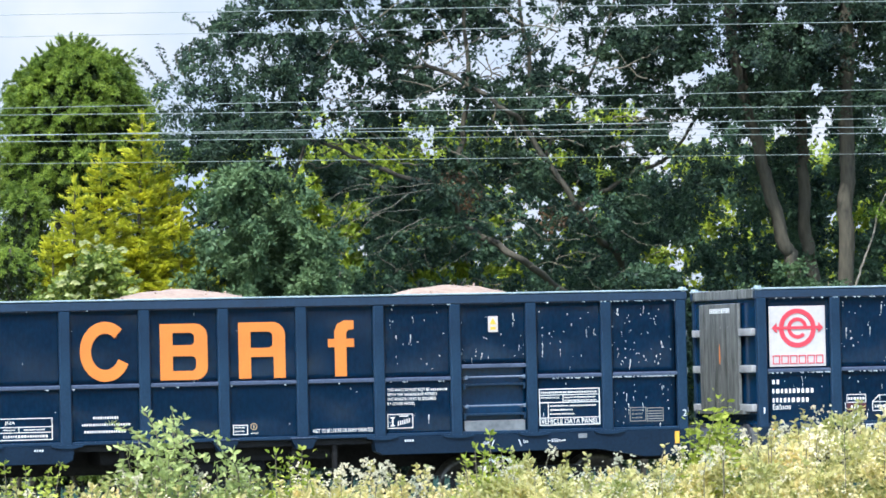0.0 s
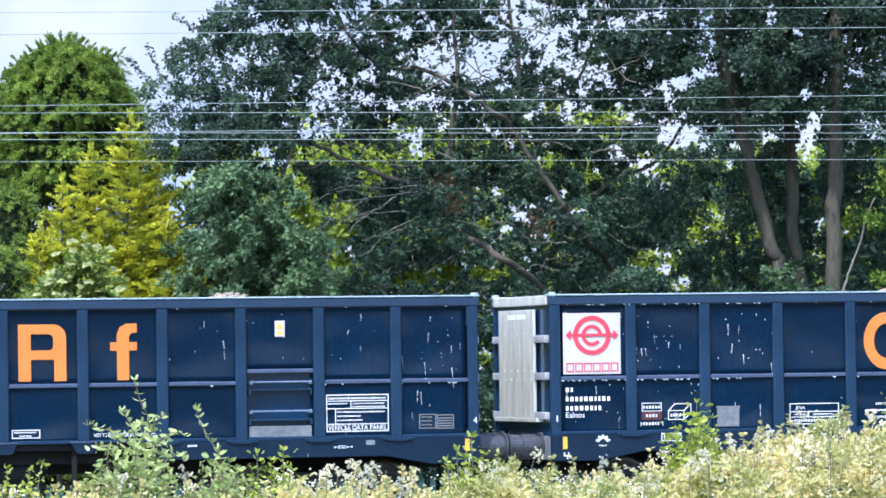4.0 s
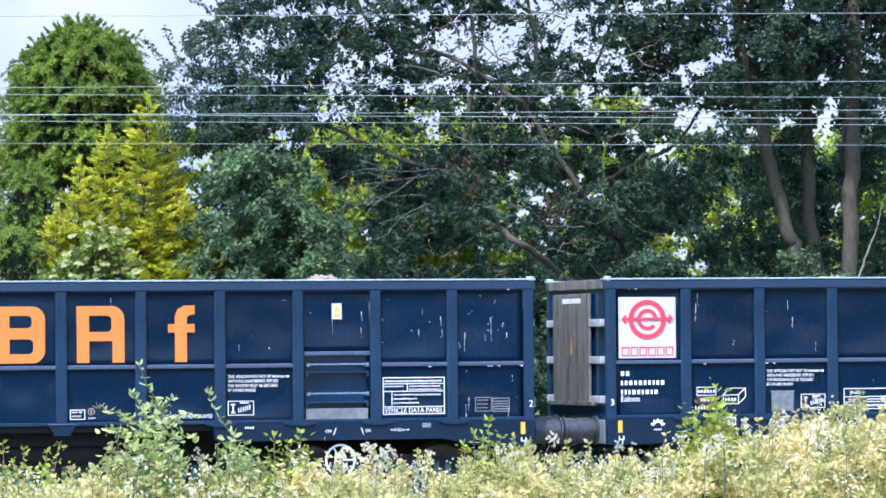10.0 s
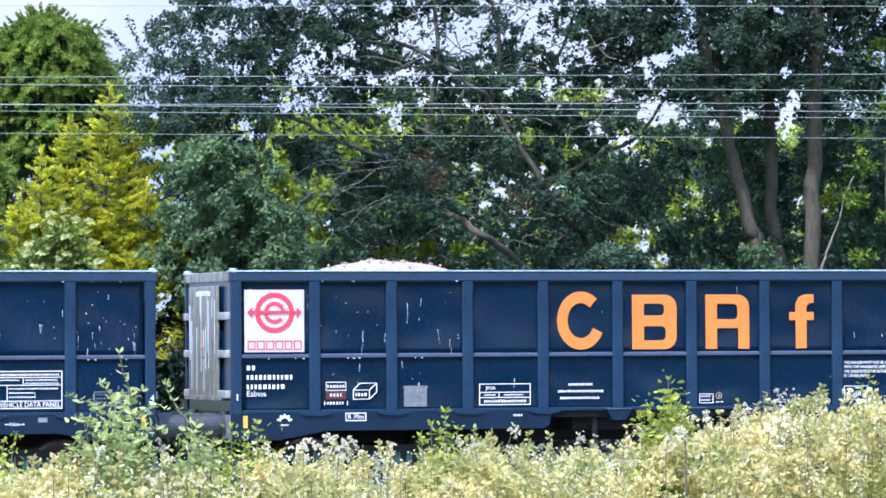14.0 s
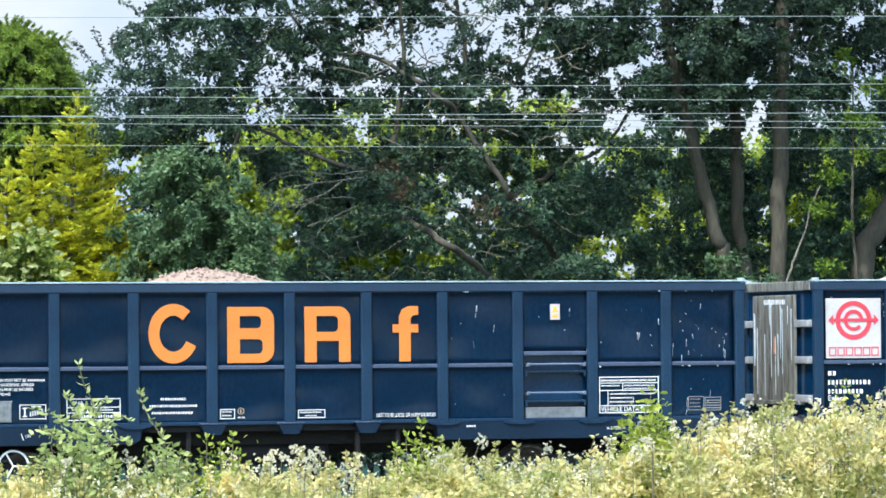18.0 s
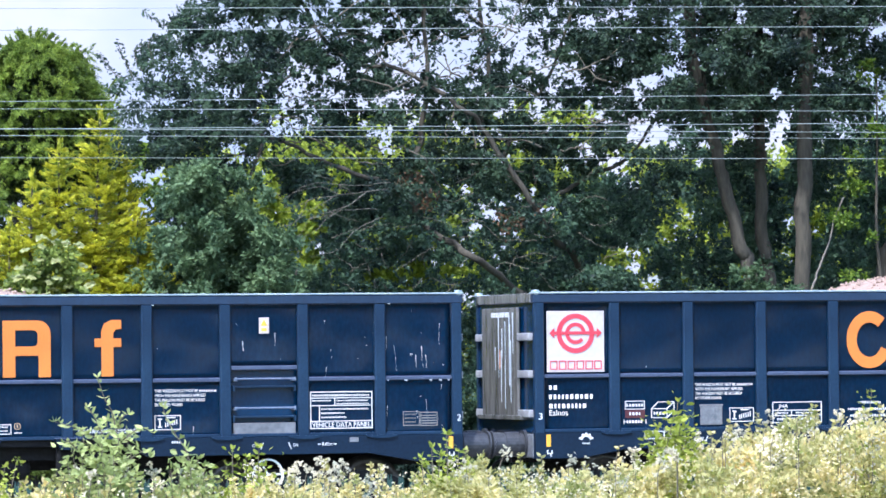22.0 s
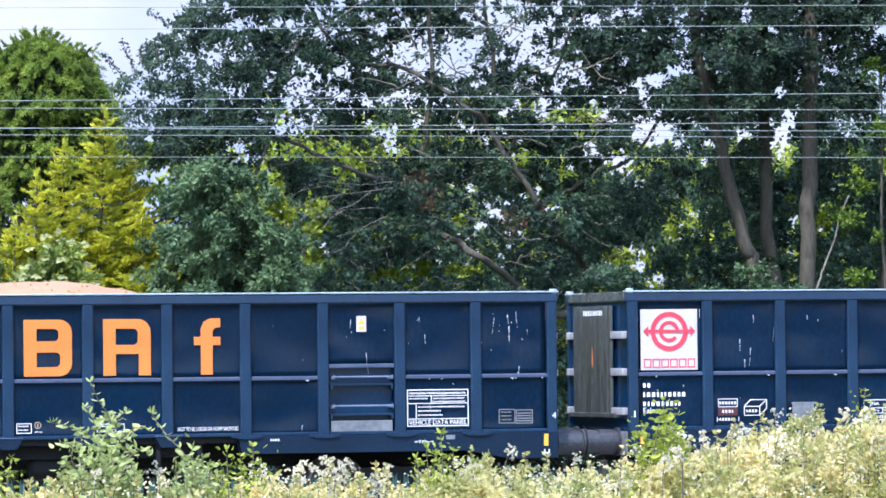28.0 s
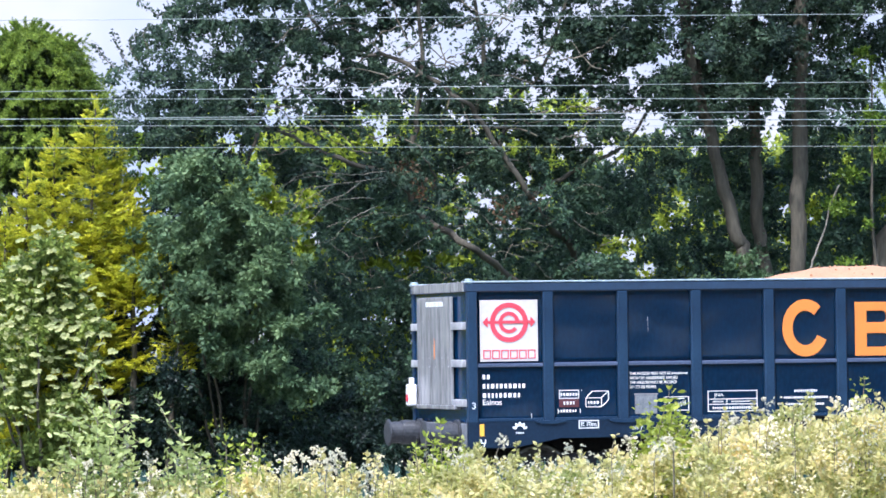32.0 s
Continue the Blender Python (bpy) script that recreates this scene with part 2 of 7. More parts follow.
# ---------------------------------------------------------------- mesh helpers
def box(bm, x0, x1, y0, y1, z0, z1, bevel=0.0):
    b2 = bmesh.new() if bevel else bm
    v = [b2.verts.new((x, y, z)) for x in (x0, x1) for y in (y0, y1) for z in (z0, z1)]
    for f in ((0, 1, 3, 2), (4, 6, 7, 5), (0, 4, 5, 1), (2, 3, 7, 6), (0, 2, 6, 4), (1, 5, 7, 3)):
        b2.faces.new([v[i] for i in f])
    if bevel:
        bmesh.ops.bevel(b2, geom=b2.edges[:], offset=bevel, segments=1, affect="EDGES")
        join(bm, b2)
    return bm


def join(bm, other):
    me = bpy.data.meshes.new("tmp")
    other.to_mesh(me)
    other.free()
    bm.from_mesh(me)
    bpy.data.meshes.remove(me)
    return bm


def prism(bm, outline, y0, y1):
    """A flat outline of (x, z) points, drawn out from y0 to y1."""
    a = [bm.verts.new((x, y0, z)) for x, z in outline]
    b = [bm.verts.new((x, y1, z)) for x, z in outline]
    n = len(a)
    bm.faces.new(a)
    bm.faces.new(b[::-1])
    for i in range(n):
        bm.faces.new((a[i], b[i], b[(i + 1) % n], a[(i + 1) % n]))
    bmesh.ops.recalc_face_normals(bm, faces=bm.faces[:])
    return bm


def tube(bm, pts, r0, r1, seg=8, lumps=0.0):
    """A tapered tube along points."""
    pts = [Vector(p) for p in pts]
    rings = []
    for i, p in enumerate(pts):
        d = (pts[min(i + 1, len(pts) - 1)] - pts[max(i - 1, 0)]).normalized()
        u = d.orthogonal().normalized() if not rings else (u0 - d * u0.dot(d)).normalized()
        u0 = u
        w = d.cross(u)
        r = r0 + (r1 - r0) * i / (len(pts) - 1)
        ring = []
        for k in range(seg):
            a = 2 * math.pi * k / seg
            rr = r * (1 + lumps * noise.noise(p * 1.7 + Vector((math.cos(a), math.sin(a), i))))
            ring.append(bm.verts.new(p + (u * math.cos(a) + w * math.sin(a)) * rr))
        rings.append(ring)
    for a, b in zip(rings, rings[1:]):
        for k in range(seg):
            bm.faces.new((a[k], a[(k + 1) % seg], b[(k + 1) % seg], b[k]))
    bm.faces.new(rings[0][::-1])
    bm.faces.new(rings[-1])
    return bm


def bend(pts, steps=5, rough=0.0, seed=0):
    """A rounded line through points."""
    rg = random.Random(seed)
    P = [Vector(p) for p in pts]
    P = [P[0] * 2 - P[1]] + P + [P[-1] * 2 - P[-2]]
    out = []
    for i in range(1, len(P) - 2):
        for k in range(steps):
            t = k / steps
            a, b, c, d = P[i - 1], P[i], P[i + 1], P[i + 2]
            q = 0.5 * ((2 * b) + (c - a) * t + (2 * a - 5 * b + 4 * c - d) * t * t + (3 * b - a - 3 * c + d) * t ** 3)
            out.append(q + Vector([rg.uniform(-rough, rough) for _ in range(3)]))
    return out + [P[-2]]


def mesh_of(bm, name, material, smooth=False):
    me = bpy.data.meshes.new(name)
    bm.to_mesh(me)
    bm.free()
    me.materials.append(material)
    if smooth:
        me.polygons.foreach_set("use_smooth", [True] * len(me.polygons))
    return me


def part(name, bm, material, parent, label="", smooth=False):
    ob = new(name, mesh_of(bm, name, material, smooth))
    ob.parent = parent
    return tagged(ob, label)


CACHE = {}


def shared(key, maker, material, smooth=False):
    """One mesh for alike pieces."""
    if key not in CACHE:
        bm = bmesh.new()
        maker(bm)
        CACHE[key] = mesh_of(bm, key, material, smooth)
    return CACHE[key]


def piece(name, mesh, parent, at=(0, 0, 0), label="", turn=0.0):
    ob = new(name, mesh)
    ob.parent = parent
    ob.location = at
    ob.rotation_euler[2] = radians(turn)
    return tagged(ob, label)


def foliage(name, pos, size, material, parent, rng, length=1.6, axis=None, sway=1.0, label="", kind="", face=None, oval=False):
    """Folded leaves at the points pos, as one mesh. axis: the leaves' own direction, sway: how far they stray from it."""
    n = len(pos)
    u = rng.normal(size=(n, 3)) * sway
    if axis is not None:
        u += axis
    u /= np.linalg.norm(u, axis=1)[:, None] + 1e-9
    w = np.cross(u, rng.normal(size=(n, 3)) if face is None else face + 0.45 * rng.normal(size=(n, 3)))
    w /= np.linalg.norm(w, axis=1)[:, None] + 1e-9
    up = np.cross(u, w)
    s = size[:, None]
    if oval:
        co = np.empty((n, 6, 3))
        for i, (f, side, lift) in enumerate(((0, 0, 0), (0.28, 0.44, 0.10), (0.66, 0.40, 0.06), (1, 0, -0.16), (0.66, -0.40, 0.06), (0.28, -0.44, 0.10))):
            co[:, i] = pos + u * s * length * f + w * s * side + up * s * lift
        loops = (np.arange(n)[:, None] * 6 + np.array((0, 1, 2, 3, 0, 3, 4, 5))).ravel()
        return leaf_mesh(name, co, loops, material, parent, label, kind)
    co = np.empty((n, 4, 3))
    co[:, 0] = pos
    co[:, 1] = pos + u * s * length * 0.45 + w * s * 0.5 + up * s * 0.12
    co[:, 2] = pos + u * s * length - up * s * 0.15
    co[:, 3] = pos + u * s * length * 0.45 - w * s * 0.5 + up * s * 0.12
    return leaf_mesh(name, co, np.arange(4 * n), material, parent, label, kind)


def leaf_mesh(name, co, loops, material, parent, label, kind):
    """A mesh of four-cornered faces from corner places and corner numbers."""
    me = bpy.data.meshes.new(name)
    me.vertices.add(co.shape[0] * co.shape[1])
    me.vertices.foreach_set("co", co.ravel())
    me.loops.add(len(loops))
    me.loops.foreach_set("vertex_index", loops.astype(np.int32))
    me.polygons.add(len(loops) // 4)
    me.polygons.foreach_set("loop_start", np.arange(0, len(loops), 4, dtype=np.int32))
    me.update(calc_edges=True)
    me.materials.append(material)
    ob = new(name, me)
    ob.parent = parent
    return tagged(ob, label, kind=kind)


def thing(name, at, label, category, group="", kind=""):
    ob = new(name)
    ob.location = at
    return tagged(ob, label, category, group, kind)


def flat_shape(key, outlines, material, depth=0.006):
    """A flat figure of closed outlines (inner ones are holes), facing the camera's side."""
    if key in CACHE:
        return CACHE[key]
    cu = bpy.data.curves.new(key, "CURVE")
    cu.dimensions, cu.fill_mode, cu.extrude = "2D", "BOTH", depth / 2
    for line in outlines:
        sp = cu.splines.new("POLY")
        sp.points.add(len(line) - 1)
        for p, (x, y) in zip(sp.points, line):
            p.co = (x, y, 0, 1)
        sp.use_cyclic_u = True
    return curve_mesh(key, cu, material)


def curve_mesh(key, cu, material):
    ob = new("tmp", cu)
    dg = bpy.context.evaluated_depsgraph_get()
    me = bpy.data.meshes.new_from_object(ob.evaluated_get(dg))
    bpy.data.objects.remove(ob)
    bpy.data.curves.remove(cu)
    me.transform(Matrix.Rotation(radians(90), 4, "X"))
    me.materials.clear()
    me.materials.append(material)
    CACHE[key] = me
    return me


def lettering(text, height, width, material):
    """Words in the built-in font, fitted to a height and a width, centred."""
    key = "words " + text
    if key in CACHE:
        return CACHE[key]
    cu = bpy.data.curves.new(key, "FONT")
    cu.body, cu.size, cu.align_x, cu.align_y, cu.extrude = text, 1.0, "CENTER", "CENTER", 0.002
    me = curve_mesh(key, cu, material)
    xs = [v.co.x for v in me.vertices]
    zs = [v.co.z for v in me.vertices]
    me.transform(Matrix.Diagonal((width / (max(xs) - min(xs)), 1, height / (max(zs) - min(zs)), 1)))
    return me


def arc(cx, cy, r, a0, a1, n=28):
    return [(cx + r * math.cos(radians(a0 + (a1 - a0) * i / n)), cy + r * math.sin(radians(a0 + (a1 - a0) * i / n))) for i in range(n + 1)]


def frame_bm(bm, x0, x1, z0, z1, w, y=0.0, t=0.005):
    """A thin rectangular outline."""
    box(bm, x0, x1, y - t, y, z1 - w, z1)
    box(bm, x0, x1, y - t, y, z0, z0 + w)
    box(bm, x0, x0 + w, y - t, y, z0 + w, z1 - w)
    box(bm, x1 - w, x1, y - t, y, z0 + w, z1 - w)
    return bm


bm = bmesh.new()
rows = [[bm.verts.new((1700 * math.sin(a), 1700 * math.cos(a), z)) for a in [radians(d) for d in range(-75, 96, 5)]] for z in (-20, 250, 600, 1000)]
for a, b in zip(rows, rows[1:]):
    for i in range(len(a) - 1):
        bm.faces.new((a[i], a[i + 1], b[i + 1], b[i]))
backdrop = new("backdrop", mesh_of(bm, "backdrop", cloud, True))
backdrop.visible_shadow = False
tagged(backdrop, "bright hazy summer cloud beyond the trees", "sky", kind="structure")


# ---------------------------------------------------------------- ground and track
def ground_height(y):
    t = min(max((y - 6) / 36, 0), 1)
    h = 0.55 + (-0.75 - 0.55) * t * t * (3 - 2 * t)
    return h


bm = bmesh.new()
xs = list(range(-60, 101, 4))
ys = [-900, -300, -100, -40, -20, -10, -5, 0, 4, 8, 12, 16, 20, 24, 28, 32, 36, 40, 44, 48, 52, 56, 60, 64, 68, 72, 80, 90, 110, 150, 250, 500, 1000, 2500]
xs = [-2500, -800, -300, -150, -90] + xs + [140, 200, 350, 900, 2500]
grid = [[bm.verts.new((x, y, ground_height(y) + (0.08 * noise.noise(Vector((x * 0.3, y * 0.3, 0))) if -60 <= x <= 100 and 0 < y < 50 else 0))) for x in xs] for y in ys]
for a, b in zip(grid, grid[1:]):
    for i in range(len(xs) - 1):
        bm.faces.new((a[i], a[i + 1], b[i + 1], b[i]))
ground = new("ground", mesh_of(bm, "ground", GRASS, True))
tagged(ground, "rough grassy ground sloping to the railway", "ground", kind="structure")

bm = bmesh.new()
prism(bm, [(-2.9, -0.80), (-1.6, -0.17), (1.6, -0.17), (2.9, -0.80)], -90, 150)
bmesh.ops.rotate(bm, verts=bm.verts[:], matrix=Matrix.Rotation(radians(-90), 3, "Z"))
bmesh.ops.translate(bm, verts=bm.verts[:], vec=(0, MID, 0))
ballast = new("track_bed", mesh_of(bm, "track_bed", BALLAST))
tagged(ballast, "grey stone ballast bed under the railway track", "track bed", kind="structure")

track = thing("railway_track", (0, MID, 0), "steel rails on concrete sleepers along a ballast bed", "railway track", kind="structure")
for side in (-1, 1):
    bm = bmesh.new()
    prism(bm, [(-0.07, -0.16), (0.07, -0.16), (0.07, -0.145), (0.012, -0.12), (0.012, -0.045), (0.036, -0.03), (0.036, -0.004), (0.03, 0), (-0.03, 0), (-0.036, -0.004), (-0.036, -0.03), (-0.012, -0.045), (-0.012, -0.12), (-0.07, -0.145)], -90, 150)
    bmesh.ops.rotate(bm, verts=bm.verts[:], matrix=Matrix.Rotation(radians(-90), 3, "Z"))
    bmesh.ops.translate(bm, verts=bm.verts[:], vec=(0, 0.753 * side, 0))
    part("rail", bm, RUST, track, "rusty steel rail")
sleeper = shared("sleeper", lambda b: box(b, -0.13, 0.13, -1.25, 1.25, -0.26, -0.162, 0.02), CONCRETE)
for i in range(120):
    piece("sleeper", sleeper, track, (-28 + i * 0.65, 0, 0))


# ---------------------------------------------------------------- wagons
HALF = 6.39                        # half of the body's length
POSTS = [0.95 + 1.0525 * i - 6.21 for i in range(11)]
EDGES = [-HALF + 0.16] + POSTS + [HALF - 0.16]
FACE = -1.27                       # the panels' plane in a wagon's own space
PROUD = FACE - 0.012


def dented(bm, w, h, seed):
    """A thin plate, buckled a little inwards and waved, lying in the x-z plane round its middle."""
    nx, nz = 14, 12
    def y(u, v):
        return 0.007 * (1 - u * u) * (1 - v * v) + 0.007 * noise.noise(Vector((u * 1.1, v * 1.2, seed * 7.3))) + 0.0012 * noise.noise(Vector((u * 4, v * 4, seed * 3.1)))
    g = [[bm.verts.new((w * (i / nx - 0.5), y(2 * i / nx - 1, 2 * k / nz - 1), h * (k / nz - 0.5))) for i in range(nx + 1)] for k in range(nz + 1)]
    for k in range(nz):
        for i in range(nx):
            bm.faces.new((g[k][i], g[k][i + 1], g[k + 1][i + 1], g[k + 1][i]))
    bmesh.ops.solidify(bm, geom=bm.faces[:], thickness=-0.012)


def ledge(bm, h):
    """A rolled rail with a sloping top."""
    prof = [(FACE + 0.004, 1.945), (-1.302, 1.945), (-1.308, 1.952), (-1.308, 1.982), (FACE + 0.004, 2.000)]
    a, b = [bm.verts.new((-h, y, z)) for y, z in prof], [bm.verts.new((h, y, z)) for y, z in prof]
    bm.faces.new(a)
    bm.faces.new(b[::-1])
    for i in range(5):
        bm.faces.new((a[i], b[i], b[(i + 1) % 5], a[(i + 1) % 5]))
    bmesh.ops.recalc_face_normals(bm, faces=bm.faces[:])


def gusset(bm):
    prism(bm, [(-0.165, 1.228), (0.165, 1.228), (0.165, 1.205), (0.10, 1.09), (-0.10, 1.09), (-0.165, 1.205)], -1.352, -1.20)


def sole(bm):
    prism(bm, [(-HALF, 1.215), (-HALF, 0.87), (-5.75, 0.87), (-5.1, 0.985), (-2.12, 0.985), (-2.03, 1.03), (-2.0, 1.215)], -1.335, -1.16)


def broken_ring():
    out = arc(0.33, 0.39, 0.39, 48, 335, 40)
    return [[(0.33 + (x - 0.33) * 0.86, y) for x, y in out] + [(0.33 + (x - 0.33) * 0.80, y) for x, y in arc(0.33, 0.39, 0.235, 335, 48, 40)]]


def round_slab(w, h, r, lower=True):
    top = arc(w - r, h - r, r, 90, 0, 8)
    low = arc(w - r, r, r, 0, -90, 8) if lower else [(w, 0)]
    return [(0, 0), (0, h)] + top + low


def slot(x0, x1, z0, z1, r=0.06):
    return [(x0, z0), (x0, z1)] + arc(x1 - r, z1 - r, r, 90, 0, 5) + arc(x1 - r, z0 + r, r, 0, -90, 5)


FIGURES = [
    (4.315, 2.03, lambda: flat_shape("open_ring_mark", broken_ring(), ORANGE)),
    (5.37, 2.03, lambda: flat_shape("twin_slot_mark", [round_slab(0.635, 0.735, 0.17), slot(0.17, 0.46, 0.455, 0.615), slot(0.17, 0.48, 0.12, 0.31)], ORANGE)),
    (6.42, 2.03, lambda: flat_shape("arch_mark", [[(0, 0), (0, 0.735)] + arc(0.46, 0.565, 0.17, 90, 0, 8) + [(0.63, 0), (0.47, 0), (0.47, 0.28), (0.165, 0.28), (0.165, 0)], slot(0.165, 0.46, 0.40, 0.61)], ORANGE)),
    (7.63, 2.03, lambda: flat_shape("crossbar_mark", [[(0.09, 0), (0.09, 0.385), (0, 0.385), (0, 0.495), (0.09, 0.495), (0.09, 0.60), (0.13, 0.69), (0.22, 0.735), (0.355, 0.735), (0.355, 0.62), (0.28, 0.61), (0.25, 0.57), (0.25, 0.495), (0.355, 0.495), (0.355, 0.385), (0.25, 0.385), (0.25, 0)]], ORANGE)),
]


def ring(bm, r, x, y, z, h=0.02, seg=20, inner=0.0, axis="y"):
    """A disc or ring lying across the y axis (or the x axis)."""
    def p(rr, a, d):
        return (x + rr * math.cos(a), y + d, z + rr * math.sin(a)) if axis == "y" else (x + d, y + rr * math.cos(a), z + rr * math.sin(a))
    A = [2 * math.pi * k / seg for k in range(seg)]
    o0, o1 = [bm.verts.new(p(r, a, 0)) for a in A], [bm.verts.new(p(r, a, h)) for a in A]
    if inner:
        i0, i1 = [bm.verts.new(p(inner, a, 0)) for a in A], [bm.verts.new(p(inner, a, h)) for a in A]
    for k in range(seg):
        j = (k + 1) % seg
        bm.faces.new((o0[k], o0[j], o1[j], o1[k]))
        if inner:
            bm.faces.new((i0[k], i1[k], i1[j], i0[j]))
            bm.faces.new((o0[k], i0[k], i0[j], o0[j]))
            bm.faces.new((o1[k], o1[j], i1[j], i1[k]))
    if not inner:
        bm.faces.new(o0)
        bm.faces.new(o1)
    bmesh.ops.recalc_face_normals(bm, faces=bm.faces[:])
    return bm


def lathe_x(bm, prof, y, z, seg=20):
    """Turned round an axis along x: profile of (x, radius)."""
    rings = [[bm.verts.new((x, y + r * math.cos(2 * math.pi * k / seg), z + r * math.sin(2 * math.pi * k / seg))) for k in range(seg)] for x, r in prof]
    for a, b in zip(rings, rings[1:]):
        for k in range(seg):
            bm.faces.new((a[k], a[(k + 1) % seg], b[(k + 1) % seg], b[k]))
    bm.faces.new(rings[0][::-1])
    bm.faces.new(rings[-1])
    bmesh.ops.recalc_face_normals(bm, faces=bm.faces[:])


def lathe_y(bm, prof, x, z, seg=28):
    b2 = bmesh.new()
    lathe_x(b2, prof, 0, 0, seg)
    bmesh.ops.rotate(b2, verts=b2.verts[:], matrix=Matrix.Rotation(radians(90), 3, "Z"))
    bmesh.ops.translate(b2, verts=b2.verts[:], vec=(x, 0, z))
    join(bm, b2)


def bars(bm, x0, z0, lines, h, gap, seed):
    """Rows of short bars in place of small writing: each line is its length."""
    rg = random.Random(seed)
    z = z0
    for length in lines:
        x = x0
        while x < x0 + length - 0.02:
            w = min(rg.uniform(0.22, 0.5) * h, x0 + length - x)
            box(bm, x, x + w, -0.004, 0, z - h * 0.80, z - h * 0.20)
            x += w + 0.30 * h
        z -= h + gap


def bar_row(parent, name, x0, z0, length, h, seed):
    """A row of short bars, each a piece of its own."""
    rg = random.Random(seed)
    x = x0
    while x < x0 + length - 0.01:
        i = rg.randrange(3)
        wd = (0.26, 0.36, 0.46)[i] * h
        piece(name, shared(f"bar_{h}_{i}", lambda b: box(b, 0, wd, -0.004, 0, -h * 0.80, -h * 0.20), WHITE), parent, (x, PROUD, z0))
        x += wd + 0.28 * h


SPLASHES = {0: (2.2, 2.2), 1: (1.1, 2.0), 2: (0.3, 0.6), 3: (0.5, 0.7), 4: (0.08, 0.6), 5: (0.25, 0.45), 6: (0.1, 0.5)}
PLATES = {0: ((0.045, 0.047, 0.049), (0.22, 0.225, 0.225)), 1: ((0.34, 0.33, 0.29), (0.62, 0.60, 0.54)), 2: ((0.045, 0.045, 0.045), (0.19, 0.182, 0.17)),
          3: ((0.035, 0.032, 0.03), (0.29, 0.278, 0.25)), 4: ((0.034, 0.034, 0.034), (0.225, 0.22, 0.212)), 5: ((0.024, 0.027, 0.028), (0.11, 0.115, 0.112)), 6: ((0.09, 0.09, 0.10), (0.32, 0.32, 0.33))}
WHEEL_R = 0.46
wheelsets, wagons = [], []


def streak(bm, y, top, run, w, rg):
    """A thin uneven run of dried lime down an upright face, narrowing to its foot."""
    rows = []
    for i in range(7):
        f = i / 6
        half = w * (1 - 0.8 * f) * rg.uniform(0.6, 1.2)
        m = y + rg.uniform(-0.004, 0.004)
        rows.append([bm.verts.new((x, m + s * half, top - run * f)) for x in (-0.004, 0.001) for s in (-1, 1)])
    for a, b in zip(rows, rows[1:]):
        for i, j in ((0, 1), (1, 3), (3, 2), (2, 0)):
            bm.faces.new((a[i], a[j], b[j], b[i]))
    bm.faces.new((rows[0][0], rows[0][2], rows[0][3], rows[0][1]))
    bm.faces.new((rows[-1][0], rows[-1][1], rows[-1][3], rows[-1][2]))
    return bm


def bogie(parent, x):
    b = new("bogie")
    b.parent, b.location = parent, (x, 0, 0)
    for s in (-1, 1):
        bm = bmesh.new()
        prism(bm, [(-1.25, 0.62), (-1.05, 0.72), (-0.45, 0.78), (0.45, 0.78), (1.05, 0.72), (1.25, 0.62), (1.25, 0.38), (0.75, 0.36), (0.45, 0.30), (-0.45, 0.30), (-0.75, 0.36), (-1.25, 0.38)], 1.02 * s - 0.06, 1.02 * s + 0.06)
        part("side_frame", bm, BLACK_IRON, b)
        bm = bmesh.new()
        for k in (-0.13, 0.0, 0.13):
            for j in range(6):
                lathe = bmesh.new()
                ring(lathe, 0.06, 0, 0, 0, 0.025, 10)
                bmesh.ops.rotate(lathe, verts=lathe.verts[:], matrix=Matrix.Rotation(radians(90), 3, "X"))
                bmesh.ops.translate(lathe, verts=lathe.verts[:], vec=(k, 1.02 * s - 0.10 * s, 0.38 + j * 0.05))
                join(bm, lathe)
        part("spring_nest", bm, BLACK_IRON, b)
        for a in (-0.9, 0.9):
            bm = bmesh.new()
            lathe_y(bm, [(1.08 * s, 0.13), (1.16 * s, 0.13), (1.18 * s, 0.09)] if s > 0 else [(-1.18, 0.09), (-1.16, 0.13), (-1.08, 0.13)], a, WHEEL_R, 14)
            part("axle_box", bm, BLACK_IRON, b)
    for a in (-0.9, 0.9):
        ws = new("wheelset", shared("wheelset", wheelset_mesh, WHEEL_STEEL, True))
        ws.parent, ws.location = b, (a, 0, WHEEL_R)
        tagged(ws, "worn steel wheels on an axle")
        wheelsets.append((ws, a))


def wheelset_mesh(bm):
    for s in (-1, 1):
        prof = [(s * 0.67, 0.49), (s * 0.70, 0.49), (s * 0.71, WHEEL_R), (s * 0.81, WHEEL_R - 0.008), (s * 0.81, 0.38), (s * 0.77, 0.36), (s * 0.77, 0.13), (s * 0.84, 0.12), (s * 0.84, 0.07)]
        lathe_y(bm, prof if s > 0 else prof[::-1], 0, 0, 32)
    lathe_y(bm, [(-0.70, 0.085), (0.70, 0.085)], 0, 0, 14)
    for k in range(4):
        a = k * math.pi / 2
        box(bm, math.cos(a) * 0.25 - 0.03, math.cos(a) * 0.25 + 0.03, -0.775, -0.765, math.sin(a) * 0.25 - 0.03, math.sin(a) * 0.25 + 0.03)


